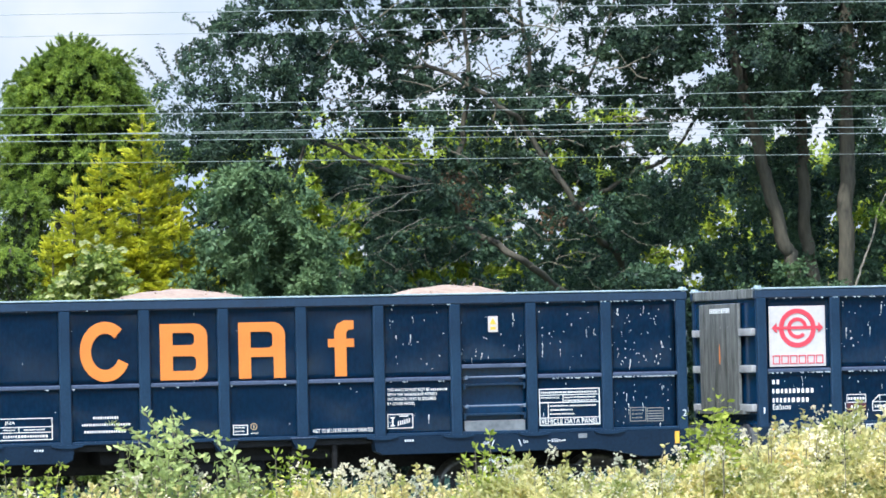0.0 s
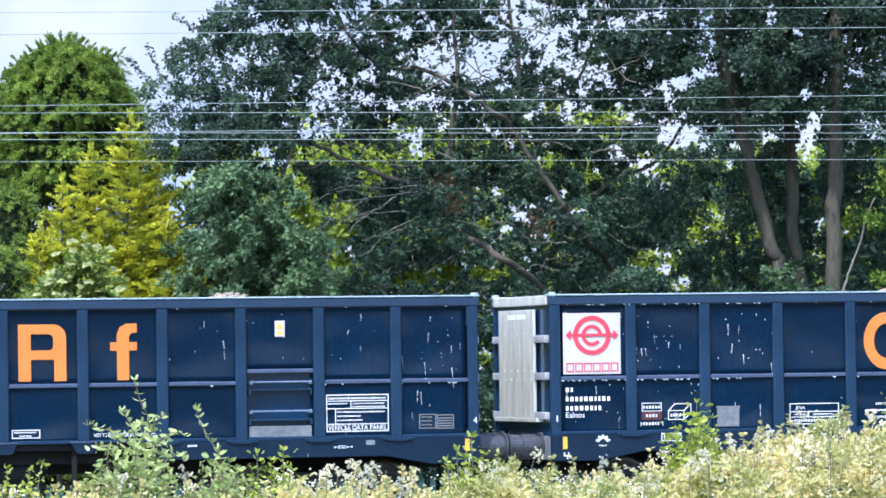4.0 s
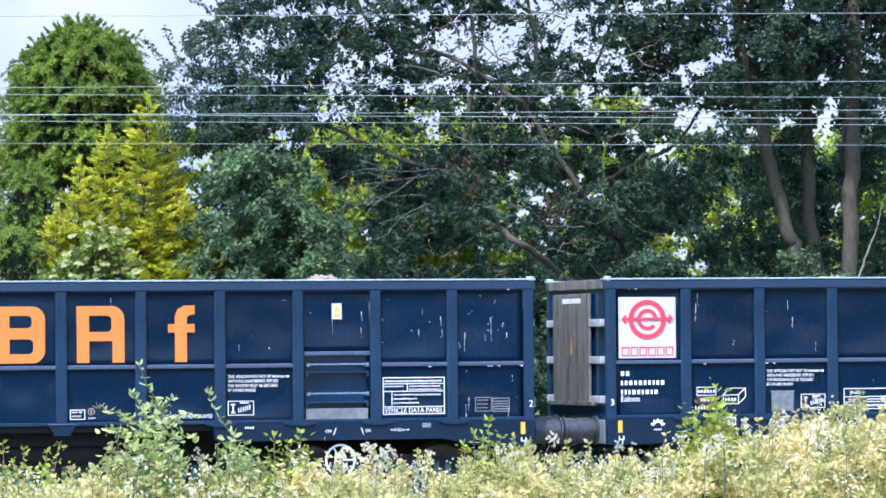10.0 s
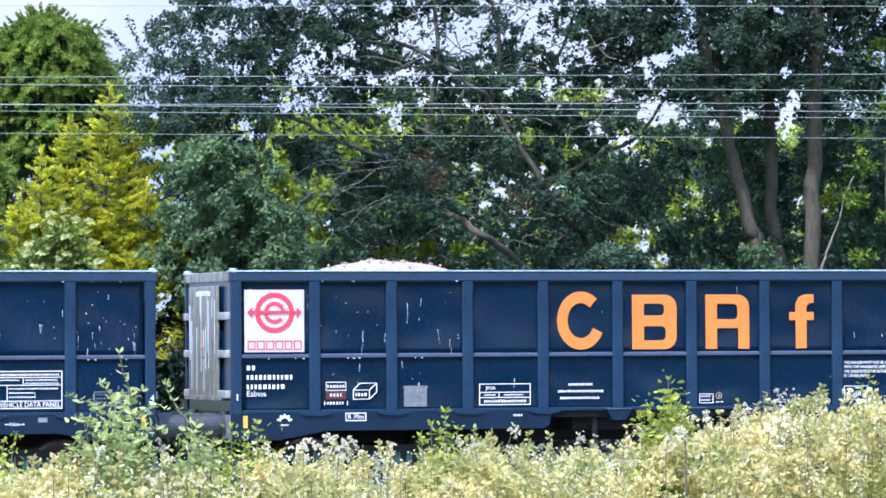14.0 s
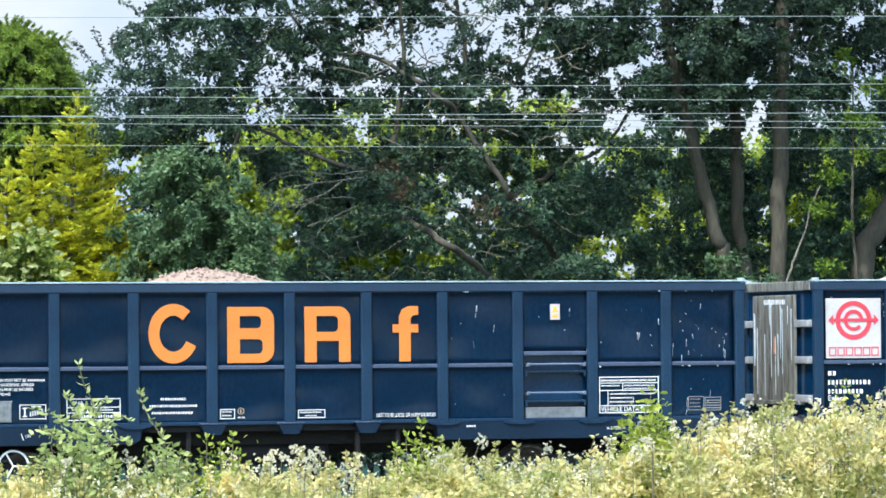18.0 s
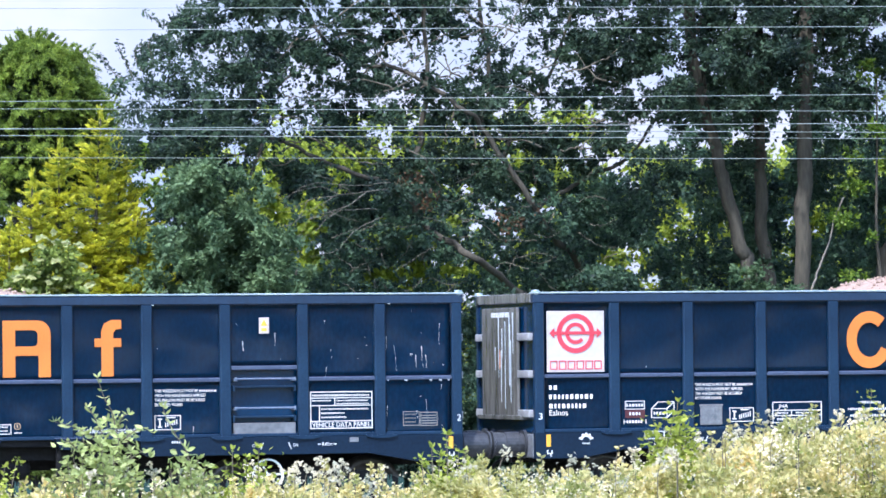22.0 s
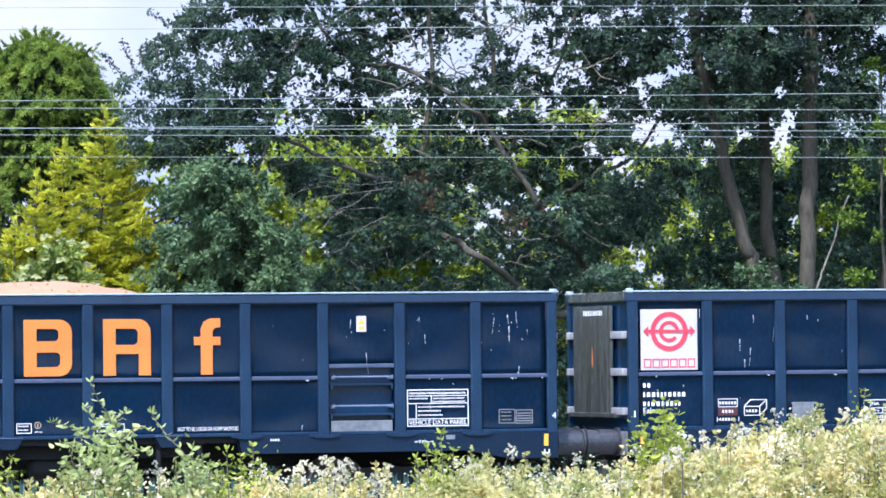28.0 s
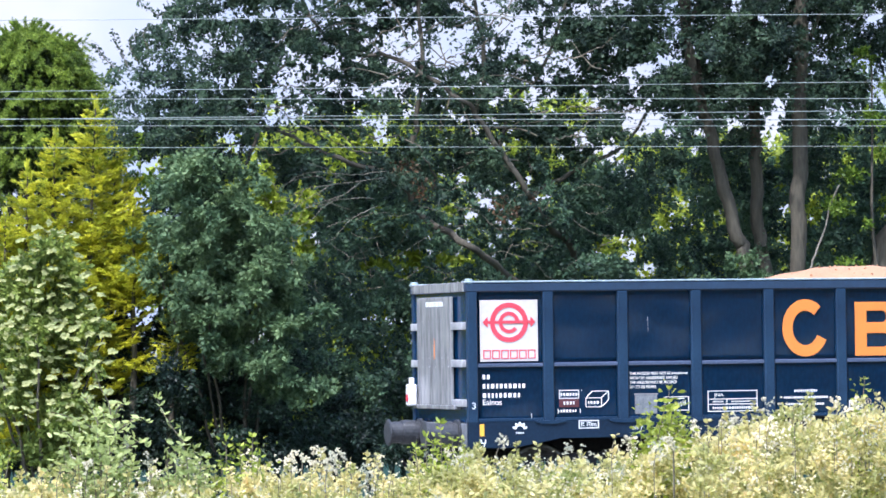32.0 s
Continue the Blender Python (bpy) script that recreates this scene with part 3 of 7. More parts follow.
def wagon(k):
    even = k in (2, 4, 6)
    w = thing("box_wagon", (0, MID, 0), "navy blue open box wagon with orange marks, spattered with white splashes" if k < 2 else "navy blue open box wagon with a tail lamp" if k == 6 else "navy blue open box wagon with ribbed sides and orange marks", "wagon", "wagons of the goods train")
    rg = random.Random(40 + k)
    # side panels, bay by bay
    for i in range(12):
        x0, x1 = EDGES[i], EDGES[i + 1]
        xc, wd = (x0 + x1) / 2, x1 - x0
        wd = round(wd, 2) + 0.02
        v = rg.randrange(6)
        if i == 9:
            piece("side_panel", shared(f"panel_short_{v}", lambda b: dented(b, 1.08, 0.80, v + 9), NAVY, True), w, (xc, FACE, 2.555))
            piece("step_rail", shared("step_rail", lambda b: box(b, -0.45, 0.45, -1.308, FACE, 2.095, 2.15, 0.008), LEDGE), w, (xc, 0, 0))
            piece("recess_panel", shared("recess_panel", lambda b: box(b, -0.54, 0.54, -1.19, -1.17, 1.24, 2.12), NAVY), w, (xc, 0, 0))
            for z in (1.978, 1.596):
                rung = piece("rung", shared("rung", lambda b: tube(b, [(-0.41, -1.345, 0), (0.41, -1.345, 0)], 0.012, 0.012, 8), RUNG_STEEL), w, (xc, 0, z), "steel rung, its highlight put into a paler colour")
                for s in (-1, 1):
                    piece("rung_stud", shared("rung_stud", lambda b: (box(b, -0.02, 0.02, -1.352, -1.19, -0.03, 0.006, 0.003), box(b, -0.013, 0.013, -1.362, -1.352, -0.008, 0.022)), RUNG_STEEL), rung, (s * 0.40, 0, 0))
            for z in (1.874, 1.477):
                piece("foot_ledge", shared("foot_ledge", lambda b: (box(b, -0.43, 0.43, -1.31, -1.19, -0.012, 0.014, 0.004), box(b, -0.43, -0.40, -1.315, -1.19, -0.06, 0.02, 0.004), box(b, 0.40, 0.43, -1.315, -1.19, -0.06, 0.02, 0.004)), NAVY_RAIL), w, (xc, 0, z))
            piece("step_plate", shared("step_plate", lambda b: box(b, -0.42, 0.42, -1.30, -1.195, 1.25, 1.40, 0.006), STEP_GREY), w, (xc, 0, 0), "worn grey step plate")
        else:
            piece("side_panel", shared(f"panel_upper_{i in (0, 11)}_{v}", lambda b: dented(b, wd, 0.98, v), NAVY, True), w, (xc, FACE, 2.475))
            piece("side_panel", shared(f"panel_lower_{i in (0, 11)}_{v}", lambda b: dented(b, wd, 0.74, v + 4), NAVY, True), w, (xc, FACE, 1.595))
            key = f"mid_rail_{wd:.2f}"
            end = -0.05 if i == 0 else 0.05 if i == 11 else 0.0
            piece("mid_rail", shared(key, lambda b: ledge(b, wd / 2 - (0.03 if end else 0.08)), LEDGE), w, (xc + end, 0, 0))
    for x in POSTS:
        piece("side_post", shared("side_post", lambda b: box(b, -0.075, 0.075, -1.330, -1.25, 1.20, 2.96, 0.016), NAVY_RAIL), w, (x, 0, 0))
        if abs(x) < 1.5:
            piece("gusset", shared("gusset", gusset, SOLE), w, (x, 0, 0))
            piece("gusset_lip", shared("gusset_lip", lambda b: box(b, -0.18, 0.18, -1.362, -1.20, 1.229, 1.243, 0.003), LEDGE), w, (x, 0, 0))
        else:
            piece("post_foot", shared("post_foot", lambda b: prism(b, [(-0.21, 1.228), (0.21, 1.228), (0.21, 1.206), (0.10, 1.18), (-0.10, 1.18), (-0.21, 1.206)], -1.360, -1.20), NAVY_RAIL), w, (x, 0, 0))
    for s in (-1, 1):
        for y in (-1, 1):
            piece("corner_post", shared("corner_post", lambda b: box(b, -0.068, 0.068, -0.05, 0.05, 1.20, 2.96, 0.014), NAVY_RAIL), w, (s * (HALF - 0.066), y * 1.283, 0))
            piece("corner_cap", shared("corner_cap", lambda b: tube(b, [(0, 0, 3.06), (0, 0, 3.115), (0, 0, 3.125)], 0.055, 0.05, 12), CAP, True), w, (s * (HALF - 0.03), y * 1.285, 0))
        piece("sole_bar", shared(f"sole_{s}", lambda b: (sole(b), bmesh.ops.scale(b, vec=(-s, 1, 1), verts=b.verts[:]), bmesh.ops.recalc_face_normals(b, faces=b.faces[:])), SOLE), w)
    for y in (-1, 1):
        piece("top_rim", shared("top_rim", lambda b: (box(b, -HALF - 0.02, HALF + 0.02, -0.075, 0.075, 2.95, 3.075, 0.014), ), RIM), w, (0, y * 1.26, 0), "chalky blue top rim")
        piece("rim_cap", shared("rim_cap", lambda b: box(b, -HALF - 0.03, HALF + 0.03, -0.085, 0.085, 3.074, 3.097, 0.006), CAP), w, (0, y * 1.26, 0), "worn rim cap, pale with the glare put in")
    piece("side_sill", shared("side_sill", lambda b: box(b, -HALF, HALF, -1.31, -1.20, 1.215, 1.262, 0.008), NAVY_RAIL), w)
    def far_wall(b):
        box(b, -HALF + 0.1, HALF - 0.1, 1.255, 1.285, 1.21, 2.96)
        for x in POSTS:
            box(b, x - 0.075, x + 0.075, 1.285, 1.365, 1.20, 2.96)
        box(b, -HALF, HALF, 1.285, 1.33, 1.925, 2.01)
        box(b, -HALF, HALF, 1.16, 1.335, 0.985, 1.21)
    piece("far_side_wall", shared("far_wall", far_wall, NAVY), w)
    piece("floor_plate", shared("floor_plate", lambda b: (box(b, -HALF, HALF, -1.25, 1.25, 1.13, 1.21), box(b, -HALF, HALF, -0.25, 0.25, 0.80, 1.13), box(b, -1.6, 1.6, -1.0, 1.0, 0.95, 1.12)), BLACK_IRON), w)
    def tank(b):
        lathe_x(b, [(-0.72, 0.03), (-0.70, 0.10), (-0.64, 0.145), (0.56, 0.145), (0.62, 0.10), (0.64, 0.03)], -0.85, 0.84, 18)
    # the tank takes the near-black iron in place of shade from above
    piece("air_reservoir", shared("air_reservoir", tank, BLACK_IRON, True), w, label="air reservoir, blackened for the shade under the wagon")
    for x in (-0.62, 0.50):
        piece("reservoir_strap", shared("reservoir_strap", lambda b: box(b, -0.025, 0.025, -0.90, -0.80, 0.95, 1.14), BLACK_IRON), w, (x, 0, 0))
    for x in (-1.35, 0.95, 1.5):
        piece("brake_hanger", shared("brake_hanger", lambda b: (box(b, -0.03, 0.03, -1.22, -1.16, 0.62, 1.15, 0.006), box(b, -0.05, 0.05, -1.24, -1.14, 0.60, 0.68, 0.006)), BLACK_IRON), w, (x, 0, 0))
    piece("brake_rod", shared("brake_rod", lambda b: tube(b, [(-3.0, -1.0, 0.66), (3.0, -1.0, 0.66)], 0.02, 0.02, 8), BLACK_IRON), w)
    # ends
    key = f"end_plate_{k}"
    if key not in CACHE:
        CACHE[key + "_mat"] = surface(f"end_plate_paint_{k}", *PLATES[k], 0.24, grain=9, patch=2.2, bump=0.05, stretch=(1, 3.6, 0.4), spec=0.7)
    for s in (-1, 1):
        turn = 0 if s < 0 else 180
        pm = CACHE[key + "_mat"]
        piece("end_wall", shared("end_wall", lambda b: box(b, -HALF + 0.02, -HALF + 0.06, -1.24, 1.24, 1.20, 2.98), NAVY), w, turn=turn)
        piece("end_plate", shared(key, lambda b: (box(b, -HALF - 0.055, -HALF - 0.01, -0.70, 0.88, 1.44, 2.90, 0.008), box(b, -HALF - 0.08, -HALF + 0.02, -0.9, 1.05, 1.385, 1.44, 0.006), [box(b, -HALF - 0.062, -HALF - 0.05, y, y + 0.03, z, z + 0.03) for z in (2.06, 2.56, 1.94) for y in (-0.6, -0.3, 0.0, 0.3, 0.6)]), pm), w, turn=turn, label="stained grey end plate")
        for z in (1.47, 2.0, 2.5):
            piece("end_rib", shared("end_rib", lambda b: box(b, -HALF - 0.05, -HALF + 0.02, -1.20, 1.22, -0.05, 0.05, 0.01), RIB_GREY), w, (0, 0, z), turn=turn)
        piece("end_rim", shared(f"end_rim_{k}", lambda b: box(b, -HALF - 0.03, -HALF + 0.12, -1.22, 1.22, 2.955, 3.085, 0.012), pm), w, turn=turn)
        piece("headstock", shared("headstock", lambda b: box(b, -HALF - 0.02, -HALF + 0.14, -1.24, 1.24, 0.88, 1.20, 0.01), STEP_GREY), w, turn=turn)
        def hook(b):
            tube(b, [(-HALF - 0.02, 0, 1.05), (-HALF - 0.22, 0, 1.05), (-HALF - 0.32, 0, 0.99), (-HALF - 0.30, 0, 0.92)], 0.045, 0.03, 8)
            for y in (-0.35, 0.35):
                tube(b, bend([(-HALF - 0.01, y, 0.92), (-HALF - 0.25, y, 0.80), (-HALF - 0.40, y * 0.9, 0.62), (-HALF - 0.47, y * 0.8, 0.70)], 4), 0.025, 0.022, 8)
        piece("coupling", shared("coupling", hook, BLACK_IRON, True), w, turn=turn, label="black iron coupling hook and hoses")
        for y in (-0.875, 0.875):
            bf = piece("buffer", shared("buffer", lambda b: lathe_x(b, [(-HALF - 0.31, 0.10), (-HALF - 0.31, 0.168), (-HALF - 0.11, 0.168), (-HALF - 0.11, 0.145), (-HALF - 0.05, 0.145), (-HALF - 0.05, 0.19), (-HALF - 0.01, 0.19)], 0, 1.06, 24), BUFFER_IRON), w, (0, y, 0), turn=turn)
            piece("buffer_head", shared("buffer_head", lambda b: lathe_x(b, [(-6.897, 0.10), (-6.893, 0.165), (-6.885, 0.182), (-6.862, 0.182), (-6.850, 0.15), (-6.70, 0.15)], 0, 1.06, 24), BUFFER_IRON), bf)
        bm = bmesh.new()
        bars(bm, 0, 0, [0.80], 0.11, 0.0, 3)
        ob = tagged(part("number_bar", bm, WHITE, w), kind="stuff")
        ob.location, ob.rotation_euler[2] = (s * (HALF + 0.058), 0.42 * -s, 2.86), radians(-90 * -s)
        if k != 1:
            piece("flame_mark", shared("flame_mark", lambda b: prism(b, [(-0.022, 2.10), (0.0, 2.06), (0.022, 2.10), (0.018, 2.20), (0.0, 2.34), (-0.018, 2.20)], -0.004, 0), ORANGE), w, (s * (HALF + 0.057), 0.05, 0), turn=90 * s)
    # marks on the near side
    for a, z, make in FIGURES:
        piece("orange_mark", make(), w, (a - 6.21, PROUD, z), "orange vinyl mark")
    # pale runs down the end plate
    if k in (3, 4):
        drip = random.Random(k + 40)
        for i in range(13):
            y, top, w0 = drip.uniform(-0.66, 0.84), drip.uniform(2.3, 2.89), drip.uniform(0.008, 0.022)
            run = drip.uniform(0.25, min(1.35, top - 1.46))
            piece("pale_run", mesh_of(streak(bmesh.new(), y, top, run, w0, drip), "pale_run", SPLASH), w, (-HALF - 0.0555, 0, 0))
    sign = piece("sign_plate", shared("sign_plate", lambda b: box(b, 0, 0.81, -0.012, 0, 0, 0.82, 0.003), WHITE_PLATE), w, (-6.21, PROUD, 2.02), "white square sign with a red ring")
    piece("ring_mark", flat_shape("ring_mark", [arc(0, 0, 0.265, 0, 360, 40)[:-1], arc(0, 0, 0.20, 0, 360, 40)[:-1]], RED), sign, (0.405, -0.016, 0.52))
    piece("inner_mark", flat_shape("inner_mark", [arc(0, 0, 0.145, 0, 320, 30) + arc(0, 0, 0.095, 320, 0, 30)], RED), sign, (0.405, -0.016, 0.52))
    piece("arrow_mark", flat_shape("arrow_mark", [[(-0.37, 0), (-0.30, 0.07), (-0.30, 0.02), (0.30, 0.02), (0.30, 0.07), (0.37, 0), (0.30, -0.07), (0.30, -0.02), (-0.30, -0.02), (-0.30, -0.07)]], RED), sign, (0.405, -0.02, 0.525))
    for i in range(6):
        piece("caption_mark", shared("caption_mark", lambda b: frame_bm(b, 0, 0.105, 0.035, 0.155, 0.013), RED), sign, (0.04 + i * 0.125, -0.014, 0))
    for i, length in enumerate((0.11, 0.62, 0.52)):
        bar_row(w, "number_bar", 0.03 - 6.21, 1.865 - i * 0.124, length, 0.098, 10 * k + i)
    piece("word", lettering("Ealnos", 0.075, 0.26, WHITE), w, (0.16 - 6.21, PROUD, 1.475), "white painted word")
    piece("digit", lettering("3" if even else "1", 0.085, 0.05 if even else 0.018, WHITE), w, (-0.11 - 6.21, -1.336, 1.43))
    piece("digit", lettering("4" if even else "2", 0.085, 0.055, WHITE), w, (12.55 - 6.21, -1.336, 1.43))
    def load_label(b):
        frame_bm(b, 0, 0.28, 0.175, 0.29, 0.009)
        bars(b, 0.02, 0.262, [0.24], 0.062, 0, 11)
        bars(b, 0.06, 0.15, [0.16], 0.066, 0, 12)
        bars(b, 0.02, 0.04, [0.24], 0.06, 0, 13)
        box(b, -0.02, -0.011, -0.004, 0, -0.02, 0.04)
        box(b, 0.291, 0.30, -0.004, 0, -0.02, 0.04)
        box(b, -0.011, 0.012, -0.004, 0, 0.006, 0.014)
    piece("load_label", shared("load_label", load_label, WHITE), w, (1.10 - 6.21, PROUD, 1.335), "small white load marking")
    piece("label_field", shared("label_field", lambda b: box(b, 0.0, 0.28, -0.003, 0, 0.06, 0.17), MAROON), w, (1.10 - 6.21, PROUD, 1.335), "maroon field")
    def crate(b):
        for p, q in (((0, 0), (0.22, 0)), ((0.22, 0), (0.22, 0.12)), ((0, 0.12), (0.22, 0.12)), ((0, 0), (0, 0.12)), ((0, 0.12), (0.09, 0.21)), ((0.22, 0.12), (0.32, 0.21)), ((0.09, 0.21), (0.32, 0.21)), ((0.32, 0.21), (0.32, 0.09)), ((0.22, 0), (0.32, 0.09))):
            tube(b, [(p[0], 0, p[1]), (q[0], 0, q[1])], 0.0065, 0.0065, 4)
        bars(b, 0.03, 0.09, [0.16], 0.062, 0, 14)
    piece("box_drawing", shared("box_drawing", crate, WHITE), w, (1.478 - 6.21, PROUD, 1.395), "white outline drawing of a box")
    radius = piece("radius_label", shared("radius_frame", lambda b: frame_bm(b, 0, 0.283, 0, 0.11, 0.012), WHITE), w, (1.353 - 6.21, -1.340, 1.108))
    piece("word", lettering("R 70m", 0.06, 0.21, WHITE), radius, (0.141, 0, 0.055))
    piece("label_mesh", shared("label_mesh", lambda b: (box(b, 0, 0.315, -0.004, 0, 0, 0.25), box(b, -0.01, 0.325, -0.014, 0, 0.252, 0.275), [box(b, 0.02 + i * 0.055, 0.03 + i * 0.055, -0.016, -0.010, 0, 0.25) for i in range(6)], [box(b, 0, 0.315, -0.010, -0.005, 0.02 + i * 0.052, 0.03 + i * 0.052) for i in range(5)]), MESH_GREY), w, (2.173 - 6.21, PROUD, 1.29), "grey wire document holder")
    tx = 2.106 if even else 8.424
    for line, (words, wid) in enumerate((("THIS WAGON MUST NOT BE", 0.58), ("WITH THE HANDBRAKE APPLIED", 0.68), ("THE WAGON MUST BE SECURED", 0.67), ("BY OTHER MEANS", 0.37))):
        piece("word", lettering(words, 0.04, wid, WHITE), w, (tx - 6.21 + wid / 2, PROUD, 1.83 - line * 0.06), "small white painted notice")
    piece("word_bar", shared("word_bar", lambda b: bars(b, 0, 0.022, [0.25], 0.046, 0, 3), WHITE), w, (tx + 0.60 - 6.21, PROUD, 1.83))
    def pictogram(b):
        frame_bm(b, 0, 0.35, 0, 0.19, 0.009)
        [box(b, 0.14 + i * 0.03, 0.152 + i * 0.03, -0.004, 0, 0.035 + i * 0.008, 0.095 + i * 0.008) for i in range(6)]
        box(b, 0.04, 0.10, -0.004, 0, 0.03, 0.045)
        box(b, 0.062, 0.078, -0.004, 0, 0.03, 0.15)
        box(b, 0.04, 0.10, -0.004, 0, 0.135, 0.15)
        box(b, 0.16, 0.28, -0.004, 0, 0.155, 0.168)
    piece("pictogram", shared("pictogram", pictogram, WHITE), w, ((2.595 if even else 8.42) - 6.21, PROUD, 1.325), "white outlined pictogram")
    def type_box(b):
        frame_bm(b, 0, 0.715, 0, 0.285, 0.010)
        box(b, 0, 0.715, -0.005, 0, 0.095, 0.105)
        box(b, 0, 0.715, -0.005, 0, 0.165, 0.175)
        box(b, 0.27, 0.28, -0.005, 0, 0.10, 0.17)
        bars(b, 0.07, 0.15, [0.16], 0.03, 0, 1)
        bars(b, 0.34, 0.15, [0.30], 0.03, 0, 2)
        bars(b, 0.07, 0.078, [0.58], 0.055, 0, 4)
    tb = piece("type_box", shared("type_box", type_box, WHITE), w, (3.216 - 6.21, PROUD, 1.30), "white outlined type panel")
    piece("word", lettering("JNA", 0.06, 0.14, WHITE), tb, (0.16, 0, 0.225))
    for i, (x, length) in enumerate(((4.47, 0.34), (4.32, 0.63), (4.35, 0.56))):
        bar_row(w, "owner_bar", x - 6.21, 1.59 - i * 0.09, length, 0.05, 7 + i)
    rx = 5.267 if even else 6.325
    def small_box(b):
        frame_bm(b, 0, 0.20, 0, 0.13, 0.010)
        bars(b, 0.025, 0.11, [0.15, 0.15], 0.03, 0.02, 9)
        bars(b, 0.24, 0.03, [0.12], 0.025, 0, 2)
    piece("small_label", shared("small_label", small_box, WHITE), w, (rx - 6.21, PROUD, 1.296))
    piece("round_sticker", shared("round_sticker", lambda b: (ring(b, 0.045, 0, -0.004, 0, 0.004, 20, 0.036), box(b, -0.008, 0.008, -0.004, 0, -0.022, 0.022)), WARN_DIM), w, (rx + 0.28 - 6.21, PROUD, 1.40), "small buff ring sticker")
    if even:
        piece("small_label", shared("wide_label", lambda b: (frame_bm(b, 0, 0.37, 0, 0.11, 0.010), bars(b, 0.03, 0.09, [0.30], 0.03, 0.02, 5), bars(b, 0.10, 0.045, [0.18], 0.03, 0, 6)), WHITE), w, (6.325 - 6.21, PROUD, 1.297))
    piece("word", lettering("NOT TO BE LOOSE OR HUMP SHUNTED", 0.05, 0.81, WHITE), w, (7.81 - 6.21, PROUD, 1.318), "small white painted notice")
    label = piece("warning_label", shared("warning_label", lambda b: box(b, 0, 0.135, -0.006, 0, 0, 0.21), WHITE_PLATE), w, (9.83 - 6.21, PROUD - 0.01, 2.572), "white and yellow warning label")
    piece("warning_field", shared("warning_field", lambda b: (prism(b, [(0.02, 0.10), (0.115, 0.10), (0.0675, 0.19)], -0.009, -0.005), box(b, 0.03, 0.105, -0.008, -0.005, 0.03, 0.07)), YELLOW), label)
    def data_panel(b):
        frame_bm(b, 0, 0.85, 0, 0.49, 0.012)
        for z in (0.095, 0.40, 0.30):
            box(b, 0, 0.85, -0.005, 0, z, z + 0.01)
        box(b, 0.12, 0.13, -0.005, 0, 0.10, 0.30)
        box(b, 0.33, 0.34, -0.005, 0, 0.30, 0.40)
        bars(b, 0.03, 0.46, [0.79], 0.042, 0, 1)
        bars(b, 0.03, 0.385, [0.28], 0.03, 0.01, 2)
        bars(b, 0.36, 0.385, [0.45, 0.46], 0.03, 0.012, 3)
        bars(b, 0.15, 0.275, [0.66, 0.34, 0.36], 0.032, 0.022, 4)
    dp = piece("data_panel", shared("data_panel", data_panel, WHITE), w, (10.52 - 6.21, PROUD, 1.31), "white outlined vehicle data panel")
    piece("word", lettering("VEHICLE DATA PANEL", 0.065, 0.80, WHITE), dp, (0.425, 0, 0.05))
    piece("small_label", shared("square_label", lambda b: (frame_bm(b, 0, 0.23, 0, 0.19, 0.010), bars(b, 0.03, 0.165, [0.17, 0.17, 0.17], 0.03, 0.02, 8)), MESH_GREY), w, (11.79 - 6.21, PROUD, 1.335))
    piece("label_mesh", shared("grid_label", lambda b: (frame_bm(b, 0, 0.235, 0, 0.185, 0.011), [box(b, 0.02, 0.215, -0.004, 0, 0.03 + i * 0.034, 0.044 + i * 0.034) for i in range(4)]), MESH_GREY), w, (12.03 - 6.21, PROUD, 1.33))
    for a in (-0.005, 12.433):
        piece("yellow_mark", shared("yellow_mark", lambda b: box(b, -0.03, 0.03, -0.006, 0, 0, 0.16), YELLOW), w, (a - 6.21, -1.337, 1.03), "yellow paint mark")
    for a in (0.02, 12.45):
        piece("jack_mark", shared("jack_mark", lambda b: ([box(b, -0.045 + i * 0.06, -0.03 + i * 0.06, -0.004, 0, -0.01, 0.045) for i in range(2)], box(b, -0.045, 0.03, -0.004, 0, -0.01, 0.004), box(b, 0.0, 0.012, -0.004, 0, -0.05, -0.012)), WHITE), w, (a - 6.21, -1.337, 0.94))
    def hump_mark(b):
        prism(b, arc(0, 0.01, 0.085, 170, 10, 12) + arc(0, 0.005, 0.055, 10, 170, 12), -0.004, 0)
        for d in (20, 55, 90, 125, 160):
            ring(b, 0.016, 0.092 * math.cos(radians(d)), -0.005, 0.01 + 0.092 * math.sin(radians(d)), 0.004, 8)
        bars(b, -0.055, -0.012, [0.115], 0.036, 0, 21)
    piece("hump_mark", shared("hump_mark", hump_mark, WHITE), w, (0.525 - 6.21, -1.341, 1.095), "white painted arch mark")
    for a in (3.736, 8.694):
        piece("stencil_bars", shared("stencil", lambda b: bars(b, -0.06, 0.02, [0.12], 0.045, 0, 5), WHITE), w, (a - 6.21, -1.341, 1.165))
    off = 2.154 if even else 9.76
    piece("word", lettering("OFF", 0.042, 0.09, WHITE), w, (off - 6.21, -1.338, 1.100), "small white painted word")
    piece("word", lettering("ON", 0.042, 0.065, WHITE), w, (off + 0.54 - 6.21, -1.338, 1.104), "small white painted word")
    piece("brake_tick", shared("brake_tick", lambda b: prism(b, [(0, 0), (0.012, 0), (0.045, 0.085), (0.033, 0.085)], -0.004, 0), WHITE), w, (off + 0.065 - 6.21, -1.336, 1.055))
    piece("brake_tick", shared("brake_tick_back", lambda b: prism(b, [(0, 0), (0.012, 0), (-0.021, 0.085), (-0.033, 0.085)], -0.004, 0), WHITE), w, (off + 0.475 - 6.21, -1.336, 1.055))
    piece("word", lettering("8.82m", 0.042, 0.14, WHITE), w, (10.733 - 6.21, -1.338, 1.110), "small white painted length")
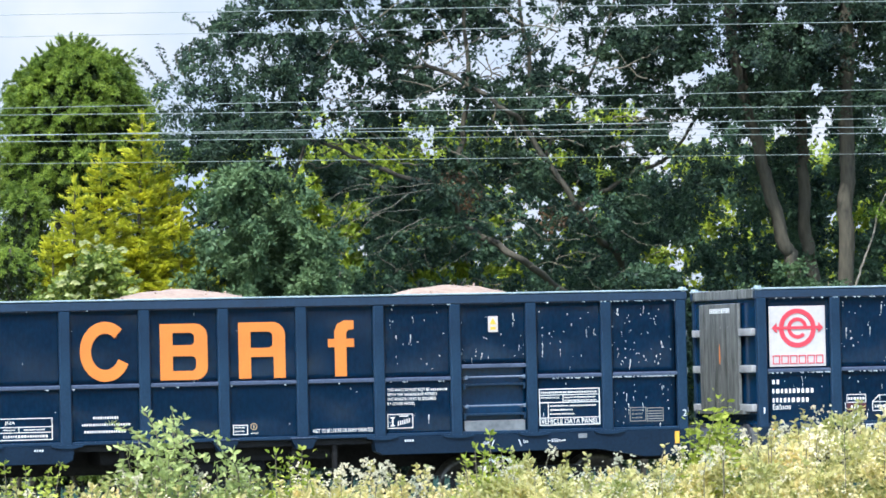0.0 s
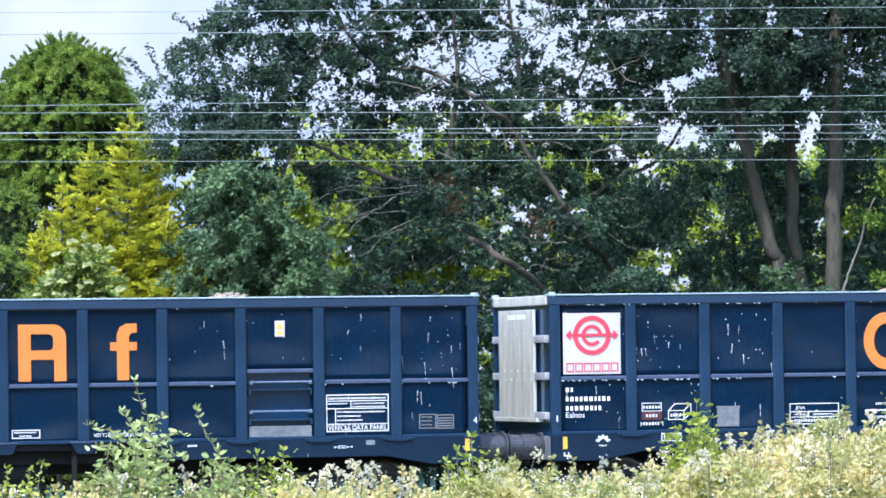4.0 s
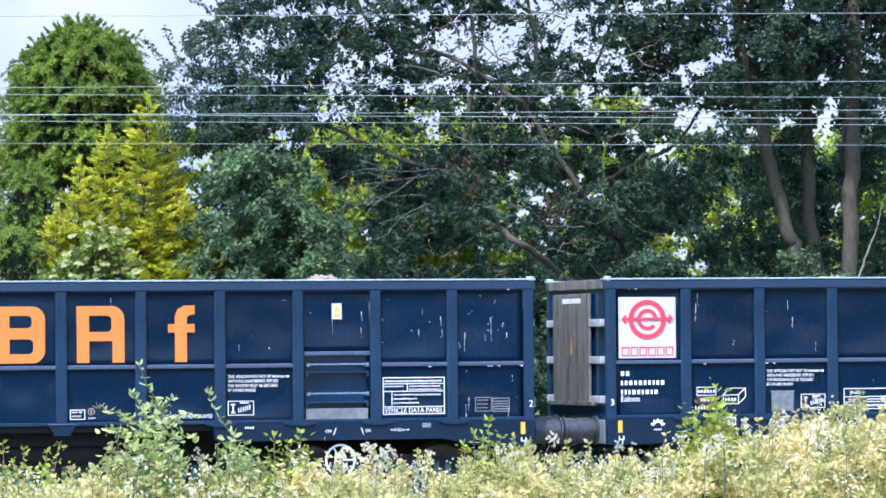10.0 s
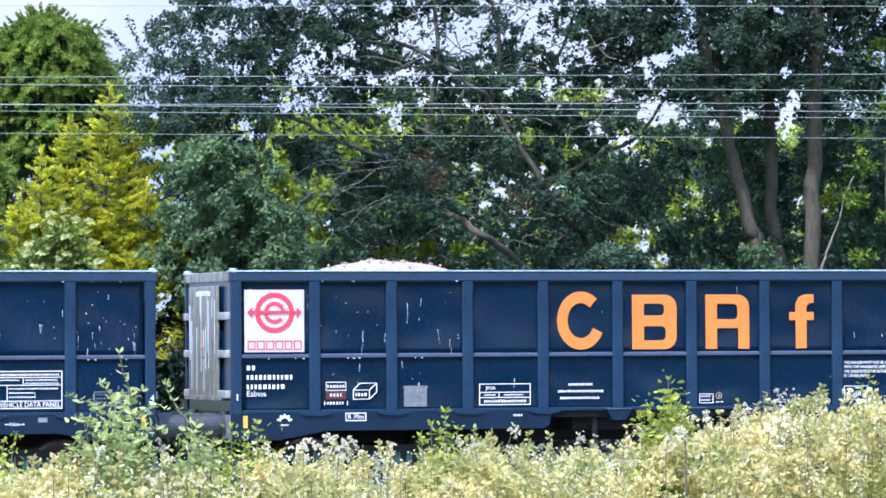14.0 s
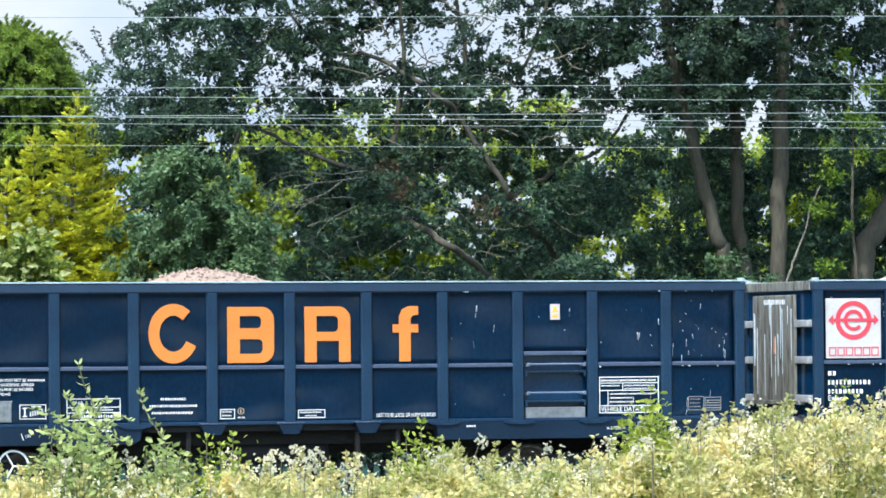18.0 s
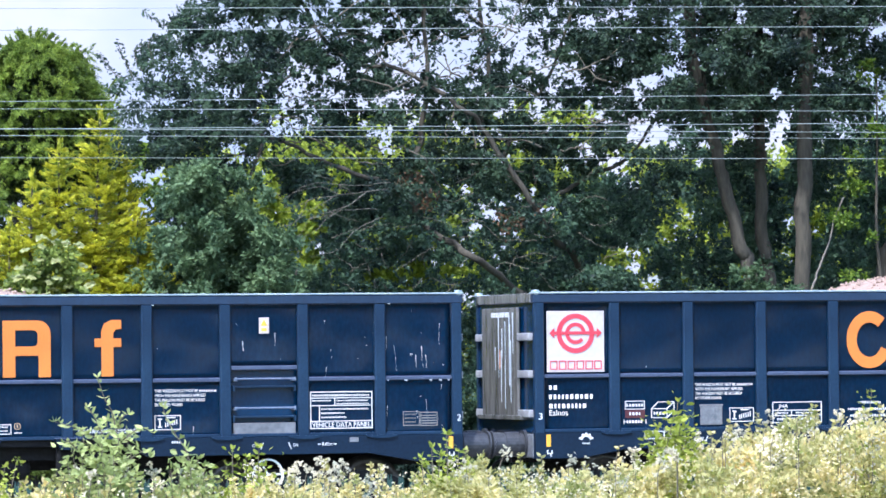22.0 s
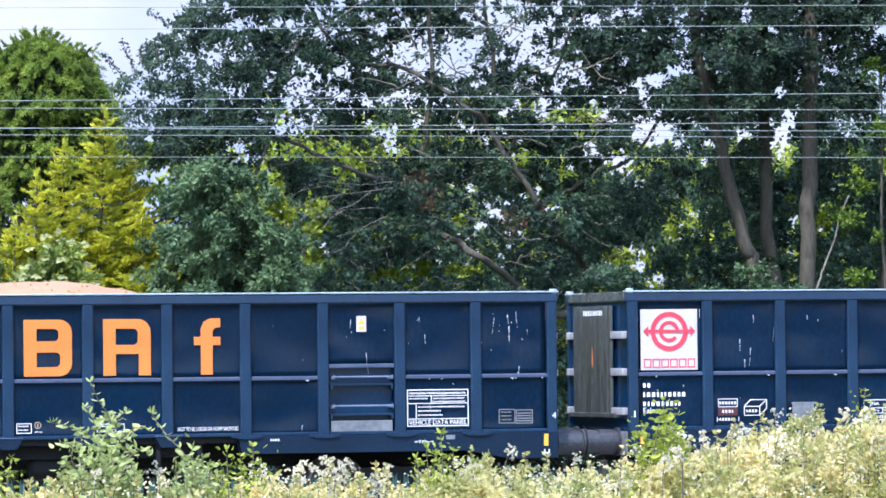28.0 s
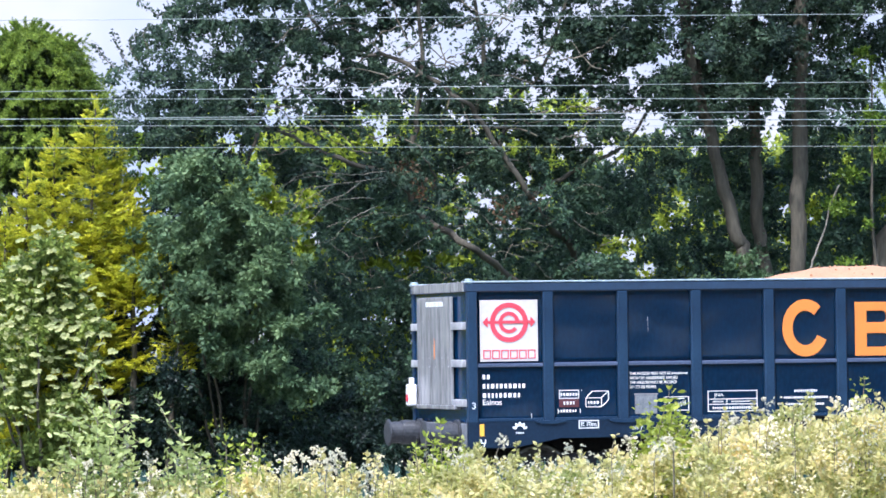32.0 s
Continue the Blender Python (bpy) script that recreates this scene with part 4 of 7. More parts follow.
    for s in (-1, 1):
        piece("length_arrow", shared(f"length_arrow_{s}", lambda b: prism(b, [(0, -0.004), (s * 0.03, -0.004), (s * 0.03, -0.014), (s * 0.05, 0), (s * 0.03, 0.014), (s * 0.03, 0.004), (0, 0.004)], -0.004, 0), WHITE), w, (10.733 + s * 0.08 - 6.21, -1.336, 1.110))
    piece("small_plate", shared("small_plate", lambda b: box(b, -0.06, 0.06, -0.004, 0, -0.03, 0.03), MESH_GREY), w, (11.10 - 6.21, -1.336, 1.165), "small grey plate")
    # white splashes, thickest towards one end
    bm = bmesh.new()
    lo, hi = SPLASHES[k]
    for i in range(12):
        amount = (lo if i < 3 else 0.12 * lo if i < 8 else hi * (0.4 if i < 9 else 0.8 if i < 11 else 1.6)) * 26
        n = int(amount * rg.uniform(0.7, 1.2))
        for _ in range(n):
            a = rg.uniform(EDGES[i] + 0.05, EDGES[i + 1] - 0.05)
            z = rg.choice((rg.uniform(2.05, 2.9), rg.uniform(2.1, 2.85), rg.uniform(1.3, 1.9), rg.uniform(2.05, 2.9)))
            if i == 9 and z < 2.2:
                continue
            s, l = rg.uniform(0.0025, 0.0065), rg.choice((0.006, 0.008, 0.012, 0.02, 0.03, 0.06, 0.12) if lo < 1 else (0.008, 0.012, 0.016, 0.02, 0.025, 0.07)) * rg.uniform(0.6, 1.3)
            s *= 1.0 if lo < 1 else 1.35
            slant = rg.uniform(-0.12, 0.12)
            for _ in range(1 if l < 0.03 else rg.randrange(2, 4)):
                u = [rg.uniform(0.5, 1.3) for _ in range(6)]
                prism(bm, [(a - s * u[0], z), (a - s * 0.5 * u[1], z + s * u[2]), (a + s * 0.6 * u[3], z + s * 0.8), (a + s * u[4], z - s * 0.3), (a + s * 0.30 * u[5] + slant * l, z - l), (a - s * 0.25 + slant * l, z - l * 0.9)], -0.002, 0)
                a, z, s, l = a + slant * l + rg.uniform(-0.006, 0.006), z - l * rg.uniform(0.9, 1.3), s * rg.uniform(0.5, 0.9), l * rg.uniform(0.4, 0.8)
        for _ in range(int(n * (0.35 if lo < 1 else 0.8)) if i != 9 else 0):
            a = rg.uniform(EDGES[i], EDGES[i + 1])
            s = rg.uniform(0.01, 0.035)
            zt = rg.choice((1.975, 1.975, 3.05, 2.99))
            yy = -0.058 if zt > 2.9 else -0.032
            prism(bm, [(a - s, zt), (a - s, zt - 0.035), (a + s * 0.3, zt - 0.05), (a + s, zt)], yy - 0.002 + 0.012, yy + 0.012)
    ob = tagged(part("paint_splashes", bm, SPLASH, w, "dried white splashes"), kind="stuff")
    ob.location = (0, FACE - 0.010, 0)
    for s in (-1, 1):
        bogie(w, s * 4.35)
    bm = bmesh.new()
    ring(bm, 0.21, 0, 0, 0, 0.03, 28, 0.185)
    for t in range(3):
        tube(bm, [(0, 0.015, 0), (0.19 * math.cos(t * 2.1), 0.015, 0.19 * math.sin(t * 2.1))], 0.012, 0.012, 6)
    ob = part("brake_wheel", bm, WHITE, w, "white-rimmed hand brake wheel")
    ob.location = ((2.52 if even else 9.95) - 6.21, -1.25, 0.72)
    wagons.append(w)
    return w


for k in range(7):
    wagon(k)


# loads heaped in the wagons: (wagon, [(centre along the wagon, half width, height over the rim)], material)
def load(k, heaps, material, stone, name, label):
    bm = bmesh.new()
    nx, ny = 120, 16
    def top(x, y):
        z = 2.72
        for c, hw, h in heaps:
            d = math.hypot((x - c) / hw, y / 1.15)
            z = max(z, 2.72 + (h + 0.40) * max(0, 1 - d * d * 0.55) ** 1.0 if d < 1.35 else z)
        return z + 0.03 * noise.noise(Vector((x * 3, y * 3, k))) + stone * noise.noise(Vector((x * 13, y * 13, k)))
    g = [[bm.verts.new((x, y, top(x, y))) for x in np.linspace(-6.3, 6.3, nx)] for y in np.linspace(-1.22, 1.22, ny)]
    for a, b in zip(g, g[1:]):
        for i in range(nx - 1):
            bm.faces.new((a[i], a[i + 1], b[i + 1], b[i]))
    ob = thing(name, (0, MID, 0), label, "load", "loads in the wagons")
    part("mound", bm, material, ob, smooth=stone < 0.02)
    rg = random.Random(k)
    bm = bmesh.new()
    for _ in range(420 if stone > 0.02 else 60):
        c, hw, h = rg.choice(heaps)
        x, y = c + rg.gauss(0, hw * 0.55), rg.uniform(-1.1, 0.6)
        r = rg.uniform(0.008, 0.026) if stone > 0.02 else rg.uniform(0.01, 0.025)
        if abs(x) < 6.2:
            b2 = bmesh.new()
            bmesh.ops.create_icosphere(b2, subdivisions=1, radius=r)
            for v in b2.verts:
                v.co *= rg.uniform(0.7, 1.2)
            bmesh.ops.translate(b2, verts=b2.verts[:], vec=(x, y, top(x, y) + r * 0.4))
            join(bm, b2)
    tagged(part("rubble", bm, material, ob), kind="stuff")
    return ob


loads = {
    0: load(0, [(3.0, 1.0, -0.02)], PINK_STONE, 0.03, "stone_load", "pinkish crushed stone lying level in a wagon"),
    1: load(1, [(-0.27, 1.38, 0.11), (3.45, 1.20, 0.11)], PINK_STONE, 0.02, "stone_load", "pinkish crushed stone in two heaps in a wagon"),
    2: load(2, [(3.30, 0.60, 0.03), (-2.66, 0.4, -0.01)], STONE, 0.03, "stone_load", "pale crushed stone lying just over a wagon's rim"),
    3: load(3, [(-3.96, 1.30, 0.13), (3.84, 0.34, 0.04)], STONE, 0.03, "stone_load", "pale crushed stone heaped towards one end of a wagon"),
    4: load(4, [(-0.81, 1.12, 0.15)], PINK_STONE, 0.025, "stone_load", "pinkish crushed stone heaped in a wagon's middle"),
    5: load(5, [(-0.08, 1.55, 0.09)], PINK_STONE, 0.04, "stone_load", "broken pinkish stone heaped in a wagon's middle"),
    6: load(6, [(-0.35, 1.80, 0.16)], SAND, 0.010, "sand_load", "orange sand heaped in a wagon's middle"),
}

# tail lamp on the last wagon
tail = thing("tail_lamp", (0, MID, 0), "white tail lamp with a red lens on the last wagon", "lamp")
bm = bmesh.new()
box(bm, -6.58, -6.46, 0.84, 1.02, 1.42, 1.72, 0.02)
case = part("lamp_case", bm, LAMP_WHITE, tail)
bm = bmesh.new()
box(bm, -6.55, -6.49, 0.88, 0.97, 1.715, 1.81, 0.012)
part("lamp_handle", bm, LAMP_WHITE, tail)
bm = bmesh.new()
ring(bm, 0.05, -6.59, 0.93, 1.53, 0.012, 18, axis="x")
part("lens", bm, RED, case, "red lens")


# ---------------------------------------------------------------- overhead wires
def wire(y, za, zb, r, label):
    """A wire along the track: its height at x = 11 and at x = 21."""
    bm = bmesh.new()
    pts = []
    for x in range(-50, 91, 5):
        z = za + (zb - za) * (x - 11) / 10 if 6 <= x <= 26 else None
        if z is None:
            e = 6 if x < 6 else 26
            z = za + (zb - za) * (e - 11) / 10 + 0.0006 * (x - e) ** 2
        pts.append((x, y, z))
    tube(bm, pts, r, r, 6)
    ob = new("overhead_wire", mesh_of(bm, "overhead_wire", WIRE, True))
    tagged(ob, label, "wire", "overhead wires")


wire(54, 6.316, 6.473, 0.0043, "grey steel feeder wire high over the track")
wire(54.6, 6.632, 6.783, 0.0043, "grey steel feeder wire high over the track")
wire(58, 5.666, 5.815, 0.0043, "grey messenger wire over the train")
wire(58.3, 5.591, 5.630, 0.0042, "grey messenger wire over the train")
wire(54, 5.097, 5.215, 0.0043, "grey messenger wire over the nearer line")
wire(54.2, 5.107, 5.119, 0.0043, "grey contact wire over the nearer line")
wire(54, 5.013, 5.028, 0.0034, "grey contact wire over the nearer line")
wire(58, 4.928, 4.950, 0.0034, "grey contact wire over the train")

# ---------------------------------------------------------------- palisade fence between thicket and track
fence = thing("palisade_fence", (0, 49.0, -0.80), "green steel palisade fence half hidden by brambles", "fence")
pale = shared("pale", lambda b: prism(b, [(-0.033, 0), (-0.033, 1.62), (-0.018, 1.70), (0, 1.62), (0.018, 1.70), (0.033, 1.62), (0.033, 0)], -0.012, 0.0), FENCE_GREEN)
for i in range(130):
    piece("pale", pale, fence, (5 + i * 0.135, 0, 0))
for z in (0.35, 1.35):
    part("fence_rail", box(bmesh.new(), 4.9, 22.7, 0.0, 0.05, z - 0.03, z + 0.03), FENCE_GREEN, fence)
for i in range(8):
    part("fence_post", box(bmesh.new(), 5 + i * 2.5, 5.1 + i * 2.5, 0.05, 0.13, -0.1, 1.6, 0.008), FENCE_GREEN, fence)


# ---------------------------------------------------------------- trees
def clump_points(rng, centres, radii, n, flat=0.8, dome=0.0, twigs=15, loose=0.05):
    """Leaf places strung along the twigs of many uneven clumps, with the twigs' directions."""
    c = np.array(centres)
    r = np.array(radii)
    w = r ** 2.2
    idx = rng.choice(len(c), size=n, p=w / w.sum())
    d = rng.normal(size=(len(c), twigs, 3))
    d /= np.linalg.norm(d, axis=2)[:, :, None]
    d[:, :, 2] = np.where((d[:, :, 2] < 0) & (rng.random((len(c), twigs)) < dome), -d[:, :, 2], d[:, :, 2])
    reach = rng.uniform(0.55, 1.15, (len(c), twigs))
    k = rng.integers(0, twigs, n)
    way = d[idx, k]
    q = rng.random(n) ** 0.55
    p = c[idx] + way * (r[idx] * reach[idx, k] * q)[:, None] * np.array((1, 1, flat))
    p[:, 2] -= 0.16 * r[idx] * q * q
    return np.c_[p + rng.normal(size=(n, 3)) * loose * (1.25 - q)[:, None], way]


def mottle(x, z, scale, seed):
    """Smooth random tone from 0 to 1 over a plane."""
    u, v = x * scale + seed * 17.3, z * scale + seed * 9.1
    iu, iv = np.floor(u), np.floor(v)
    fu, fv = u - iu, v - iv
    fu, fv = fu * fu * (3 - 2 * fu), fv * fv * (3 - 2 * fv)
    def corner(p, q):
        h = np.sin(p * 127.1 + q * 311.7) * 43758.5453
        return h - np.floor(h)
    return (corner(iu, iv) * (1 - fu) + corner(iu + 1, iv) * fu) * (1 - fv) + (corner(iu, iv + 1) * (1 - fu) + corner(iu + 1, iv + 1) * fu) * fv


def within(xv, zv, places):
    """How deep each point lies in the nearest of some round places: 1 at its middle, below 0 outside."""
    deep = np.full(len(xv), -9.0)
    for x, z, rx, rz in places:
        near = np.nonzero((np.abs(xv - x) < 2 * rx) & (np.abs(zv - z) < 2 * rz))[0]
        d = np.sqrt(((xv[near] - x) / rx) ** 2 + ((zv[near] - z) / rz) ** 2)
        deep[near] = np.maximum(deep[near], 1.0 - d)
    return deep


def clear_of(pos, gaps, keep, rng, speckle=True, spread=0.0):
    """Thin out leaves where gaps fit the camera's view: (x, z, rx, rz), and in many small chinks."""
    s = pos[:, 1] / 68.0
    # the openings follow the camera's sight lines, scaled to 68 m
    xv, zv = pos[:, 0] / s, (pos[:, 2] - 2.19) / s + 2.19
    ragged = 0.5 * (mottle(xv, zv, 5.5, 1) - 0.5) + 1.3 * (mottle(xv, zv, 12.0, 2) - 0.5) + 1.2 * (mottle(xv, zv, 24.0, 6) - 0.5) + spread
    gone = within(xv, zv, gaps) + ragged > 0.0
    if speckle:
        chink = 0.30 * mottle(xv, zv, 6.0, 3) + 0.36 * mottle(xv, zv, 12.0, 4) + 0.34 * mottle(xv, zv, 25.0, 8) + 0.16 * (mottle(xv, zv, 0.8, 5) - 0.5)
        edge = 0.672 - 0.02 * np.clip(zv - 5.0, 0, 1.5) + 0.06 * np.clip(xv - 24.4, 0, 3) + 0.12 * np.clip(17.2 - xv, 0, 1) + 0.12 * np.clip(4.4 - zv, 0, 2)
        edge -= 0.062 * np.clip(within(xv, zv, LACE) * 2.0 + 0.3, 0, 1)
        gone |= chink > edge
    return pos[~gone | (rng.random(len(pos)) < keep)]


# three trunks kept clear of leaves in the camera's view: (height, x) at the depth of 68 m
CLEAR_TRUNKS = [((3.2, 25.68), (4.0, 25.50), (4.9, 25.24), (5.5, 25.06), (6.35, 24.85), (7.2, 24.68)), ((3.2, 25.98), (4.3, 25.86), (5.2, 25.84), (6.2, 25.83)), ((3.2, 26.54), (5.0, 26.58), (7.0, 26.64))]


def off_trunks(pos, rng):
    """Drop most of the leaves that hang right before a trunk."""
    s = pos[:, 1] / 68.0
    xv, zv = pos[:, 0] / s, (pos[:, 2] - 2.19) / s + 2.19
    hide = np.zeros(len(pos), bool)
    for line in CLEAR_TRUNKS:
        zs, xs = [p[0] for p in line], [p[1] for p in line]
        hide |= (np.abs(xv - np.interp(zv, zs, xs)) < 0.10) & (zv < zs[-1] + 0.8 * (mottle(xv, zv, 6.0, 9) - 0.5)) & (pos[:, 1] < 70.8)
    return pos[~hide | (rng.random(len(pos)) < 0.12)]


def shift(pos, o):
    q = pos.copy()
    q[:, :3] += np.array(o)
    return q


def crown(name, pd, size, material, parent, rng, length=1.6, kind=""):
    """Leaves along their twigs, lying rather level."""
    return foliage(name, pd[:, :3], size, material, parent, rng, length, pd[:, 3:] * 0.8 + np.array((0, 0, -0.3)), 0.6, kind=kind, face=pd[:, 3:] * 0.6 + np.array((0, -0.15, 0.55)))


def limb(parent, pts, r0, r1, name="limb", material=None, seed=1, label="", rough=0.03):
    bm = tube(bmesh.new(), bend(pts, 5, rough, seed), r0, r1, 9, 0.18)
    return part(name, bm, material or BARK, parent, label, True)


def rel(parent, pts):
    o = parent.location
    return [(p[0] - o[0], p[1] - o[1], p[2] - o[2]) for p in pts]


def scatter(rng, x0, x1, y0, y1, z0, z1, n, inside=None):
    out = []
    while len(out) < n:
        p = (rng.uniform(x0, x1), rng.uniform(y0, y1), rng.uniform(z0, z1))
        if inside is None or inside(*p):
            out.append(p)
    return out


# openings fitted to the camera's view, where the sky shows: (x, z, half width, half height) at y = 68
GAPS = [
    (17.94, 6.37, 0.40, 0.30), (17.91, 5.96, 0.42, 0.28), (18.13, 6.75, 0.13, 0.13), (18.66, 6.42, 0.15, 0.13), (19.37, 6.28, 0.23, 0.22),
    (19.34, 5.86, 0.30, 0.20), (19.54, 5.58, 0.16, 0.10), (19.28, 7.46, 0.15, 0.12), (19.19, 7.68, 0.08, 0.07), (19.27, 7.16, 0.08, 0.10),
    (19.67, 7.18, 0.24, 0.07), (19.50, 6.98, 0.13, 0.08), (19.64, 6.74, 0.18, 0.11), (19.91, 5.94, 0.16, 0.11), (20.53, 6.78, 0.17, 0.13),
    (20.87, 7.16, 0.13, 0.11), (21.00, 6.62, 0.12, 0.09), (20.70, 5.90, 0.13, 0.07), (21.23, 6.42, 0.10, 0.10), (21.37, 6.12, 0.18, 0.08),
]
# those of the oak's far half
GAPS_FAR = [
    (21.53, 7.33, 0.27, 0.20), (21.67, 7.02, 0.12, 0.16), (22.14, 6.93, 0.27, 0.13), (22.26, 7.85, 0.15, 0.12), (22.76, 6.71, 0.14, 0.17),
    (22.85, 7.62, 0.22, 0.13), (23.26, 7.72, 0.16, 0.13), (23.63, 7.77, 0.18, 0.10), (23.69, 7.44, 0.10, 0.10), (23.98, 6.66, 0.22, 0.13),
    (24.33, 6.82, 0.16, 0.10), (23.72, 6.35, 0.12, 0.11), (23.87, 5.80, 0.34, 0.25), (23.31, 5.39, 0.20, 0.17), (23.30, 6.03, 0.13, 0.07),
    (22.85, 5.60, 0.13, 0.11), (24.78, 5.89, 0.09, 0.13), (24.86, 5.69, 0.04, 0.09), (24.81, 5.34, 0.11, 0.10), (25.32, 5.71, 0.05, 0.17),
]
# those low down and beside the trunks
GAPS_LOW = [
    (21.20, 4.58, 0.17, 0.18), (20.97, 4.32, 0.10, 0.12), (20.86, 4.94, 0.13, 0.13), (20.72, 4.76, 0.09, 0.04), (21.93, 4.94, 0.08, 0.10),
    (22.48, 5.25, 0.13, 0.07), (22.20, 4.62, 0.22, 0.07), (25.14, 4.33, 0.11, 0.09), (24.85, 4.23, 0.13, 0.04), (26.09, 5.68, 0.20, 0.30),
    (26.25, 6.14, 0.15, 0.24), (26.12, 6.49, 0.12, 0.14), (26.31, 4.32, 0.13, 0.18), (26.29, 3.86, 0.12, 0.20), (15.58, 5.61, 0.10, 0.16),
    (17.02, 7.54, 0.08, 0.07), (17.60, 6.75, 0.11, 0.07), (19.76, 5.40, 0.07, 0.12), 
    (26.84, 6.62, 0.12, 0.13), (27.35, 6.07, 0.04, 0.12), (25.93, 7.52, 0.18, 0.07), (27.98, 7.59, 0.16, 0.11),
    (27.13, 5.00, 0.07, 0.04), (13.63, 4.99, 0.06, 0.10),
]
GAPS += GAPS_FAR + GAPS_LOW
# lacy stretches of the crowns, also placed by the camera's view
LACE = [
    (19.41, 6.71, 0.72, 0.99), (20.72, 6.89, 0.60, 0.52), (22.63, 7.17, 0.72, 0.60), (23.08, 5.80, 0.81, 0.45), (17.82, 6.26, 0.54, 0.63),
    (22.20, 4.90, 0.63, 0.45), (21.35, 4.80, 0.75, 0.50), (17.27, 6.08, 0.40, 0.22), (16.47, 7.41, 0.45, 0.54), (15.59, 6.61, 0.40, 0.81),
]
# glades fitted to the camera's view, through which brighter trees show
GLADES = [
    (17.79, 5.55, 0.23, 0.13), (18.27, 5.47, 0.25, 0.14), (18.83, 5.43, 0.32, 0.18), (19.40, 5.50, 0.23, 0.13), (18.73, 5.13, 0.20, 0.16),
    (17.59, 4.97, 0.10, 0.22), (18.27, 4.28, 0.20, 0.12), (18.30, 4.63, 0.16, 0.18), (17.03, 5.53, 0.14, 0.13), (23.23, 3.82, 0.16, 0.14),
    (23.52, 3.74, 0.15, 0.12), (23.90, 3.44, 0.15, 0.11), (20.28, 4.01, 0.07, 0.07), (28.04, 6.30, 0.16, 0.16), (27.40, 5.20, 0.06, 0.18),
    (28.00, 5.30, 0.14, 0.14), (26.19, 5.33, 0.11, 0.12), (26.85, 4.45, 0.14, 0.22), (28.17, 4.59, 0.12, 0.15), (23.59, 3.76, 0.22, 0.16),
    (19.54, 3.57, 0.36, 0.09), (20.01, 3.74, 0.22, 0.07), (20.66, 3.64, 0.27, 0.09), (18.24, 3.76, 0.18, 0.13),
]
rng = np.random.default_rng(7)
GLADES += [(rng.uniform(17.0, 24.5), rng.uniform(3.4, 5.0), rng.uniform(0.04, 0.10), rng.uniform(0.03, 0.07)) for _ in range(10)]

# cypresses: domes of hanging fronds round a trunk
def hanging_fronds(n, z0, z1, reach, per, rg, size=0.27):
    """Fronds that spring out of a crown's skin and hang over; reach(t) is the crown's half width at the height share t."""
    P, A, F = [], [], []
    for _ in range(n):
        t = rg.random() ** 0.85
        a = rg.random() * 2 * math.pi
        out = np.array((math.cos(a), math.sin(a), 0.0))
        side = np.array((-out[1], out[0], 0.0))
        L = size * rg.uniform(0.6, 1.25)
        bump = 1 + 0.20 * noise.noise(Vector((1.9 * math.cos(a), 1.9 * math.sin(a), t * 5.0 + z1))) + 0.30 * noise.noise(Vector((5 * math.cos(a), 5 * math.sin(a), t * 11.0)))
        tuft = noise.noise(Vector((4.2 * math.cos(a), 4.2 * math.sin(a), t * 8.0 + 3)))
        if tuft < -0.08 and rg.random() < 0.8:
            continue
        bump += 0.22 * max(min(tuft, 0.5), -0.4)
        root = out * max(reach(t) * bump - L * 0.62, 0.0) * rg.uniform(0.72, 1.10)
        k = int(per * L)
        f = rg.random(k) ** 0.7
        q = root + out * (f * L * 0.85)[:, None] + side * (rg.normal(size=k) * 0.10 * L * (1.2 - 0.5 * f))[:, None]
        wisp = rg.random() < 0.16                     # some rise as loose wisps
        if wisp:
            q = root + out * (0.35 * L + f * L * 0.45)[:, None] + side * (rg.normal(size=k) * 0.05 * L * (1.1 - f) + 0.25 * L * f * f * math.cos(a * 9))[:, None]
        q[:, 2] = z0 + (z1 - z0) * t + L * ((1.05 * f - 0.35 * f * f) if wisp else (0.70 * f - 0.80 * f * f)) + rg.normal(size=k) * 0.014
        P.append(q)
        A.append(out + side * rg.normal(size=k)[:, None] * 0.5 + np.c_[np.zeros(k), np.zeros(k), (1.2 - 0.6 * f) if wisp else (0.7 - 1.5 * f)])
        F.append(np.tile(out * 0.7 + np.array((0, 0, 0.6)), (k, 1)))
    return np.concatenate(P), np.concatenate(A), np.concatenate(F)


def dome(width, start):
    return lambda t: width * (1 - max(t - start, 0) ** 2 / (1 - start) ** 2) ** 0.5


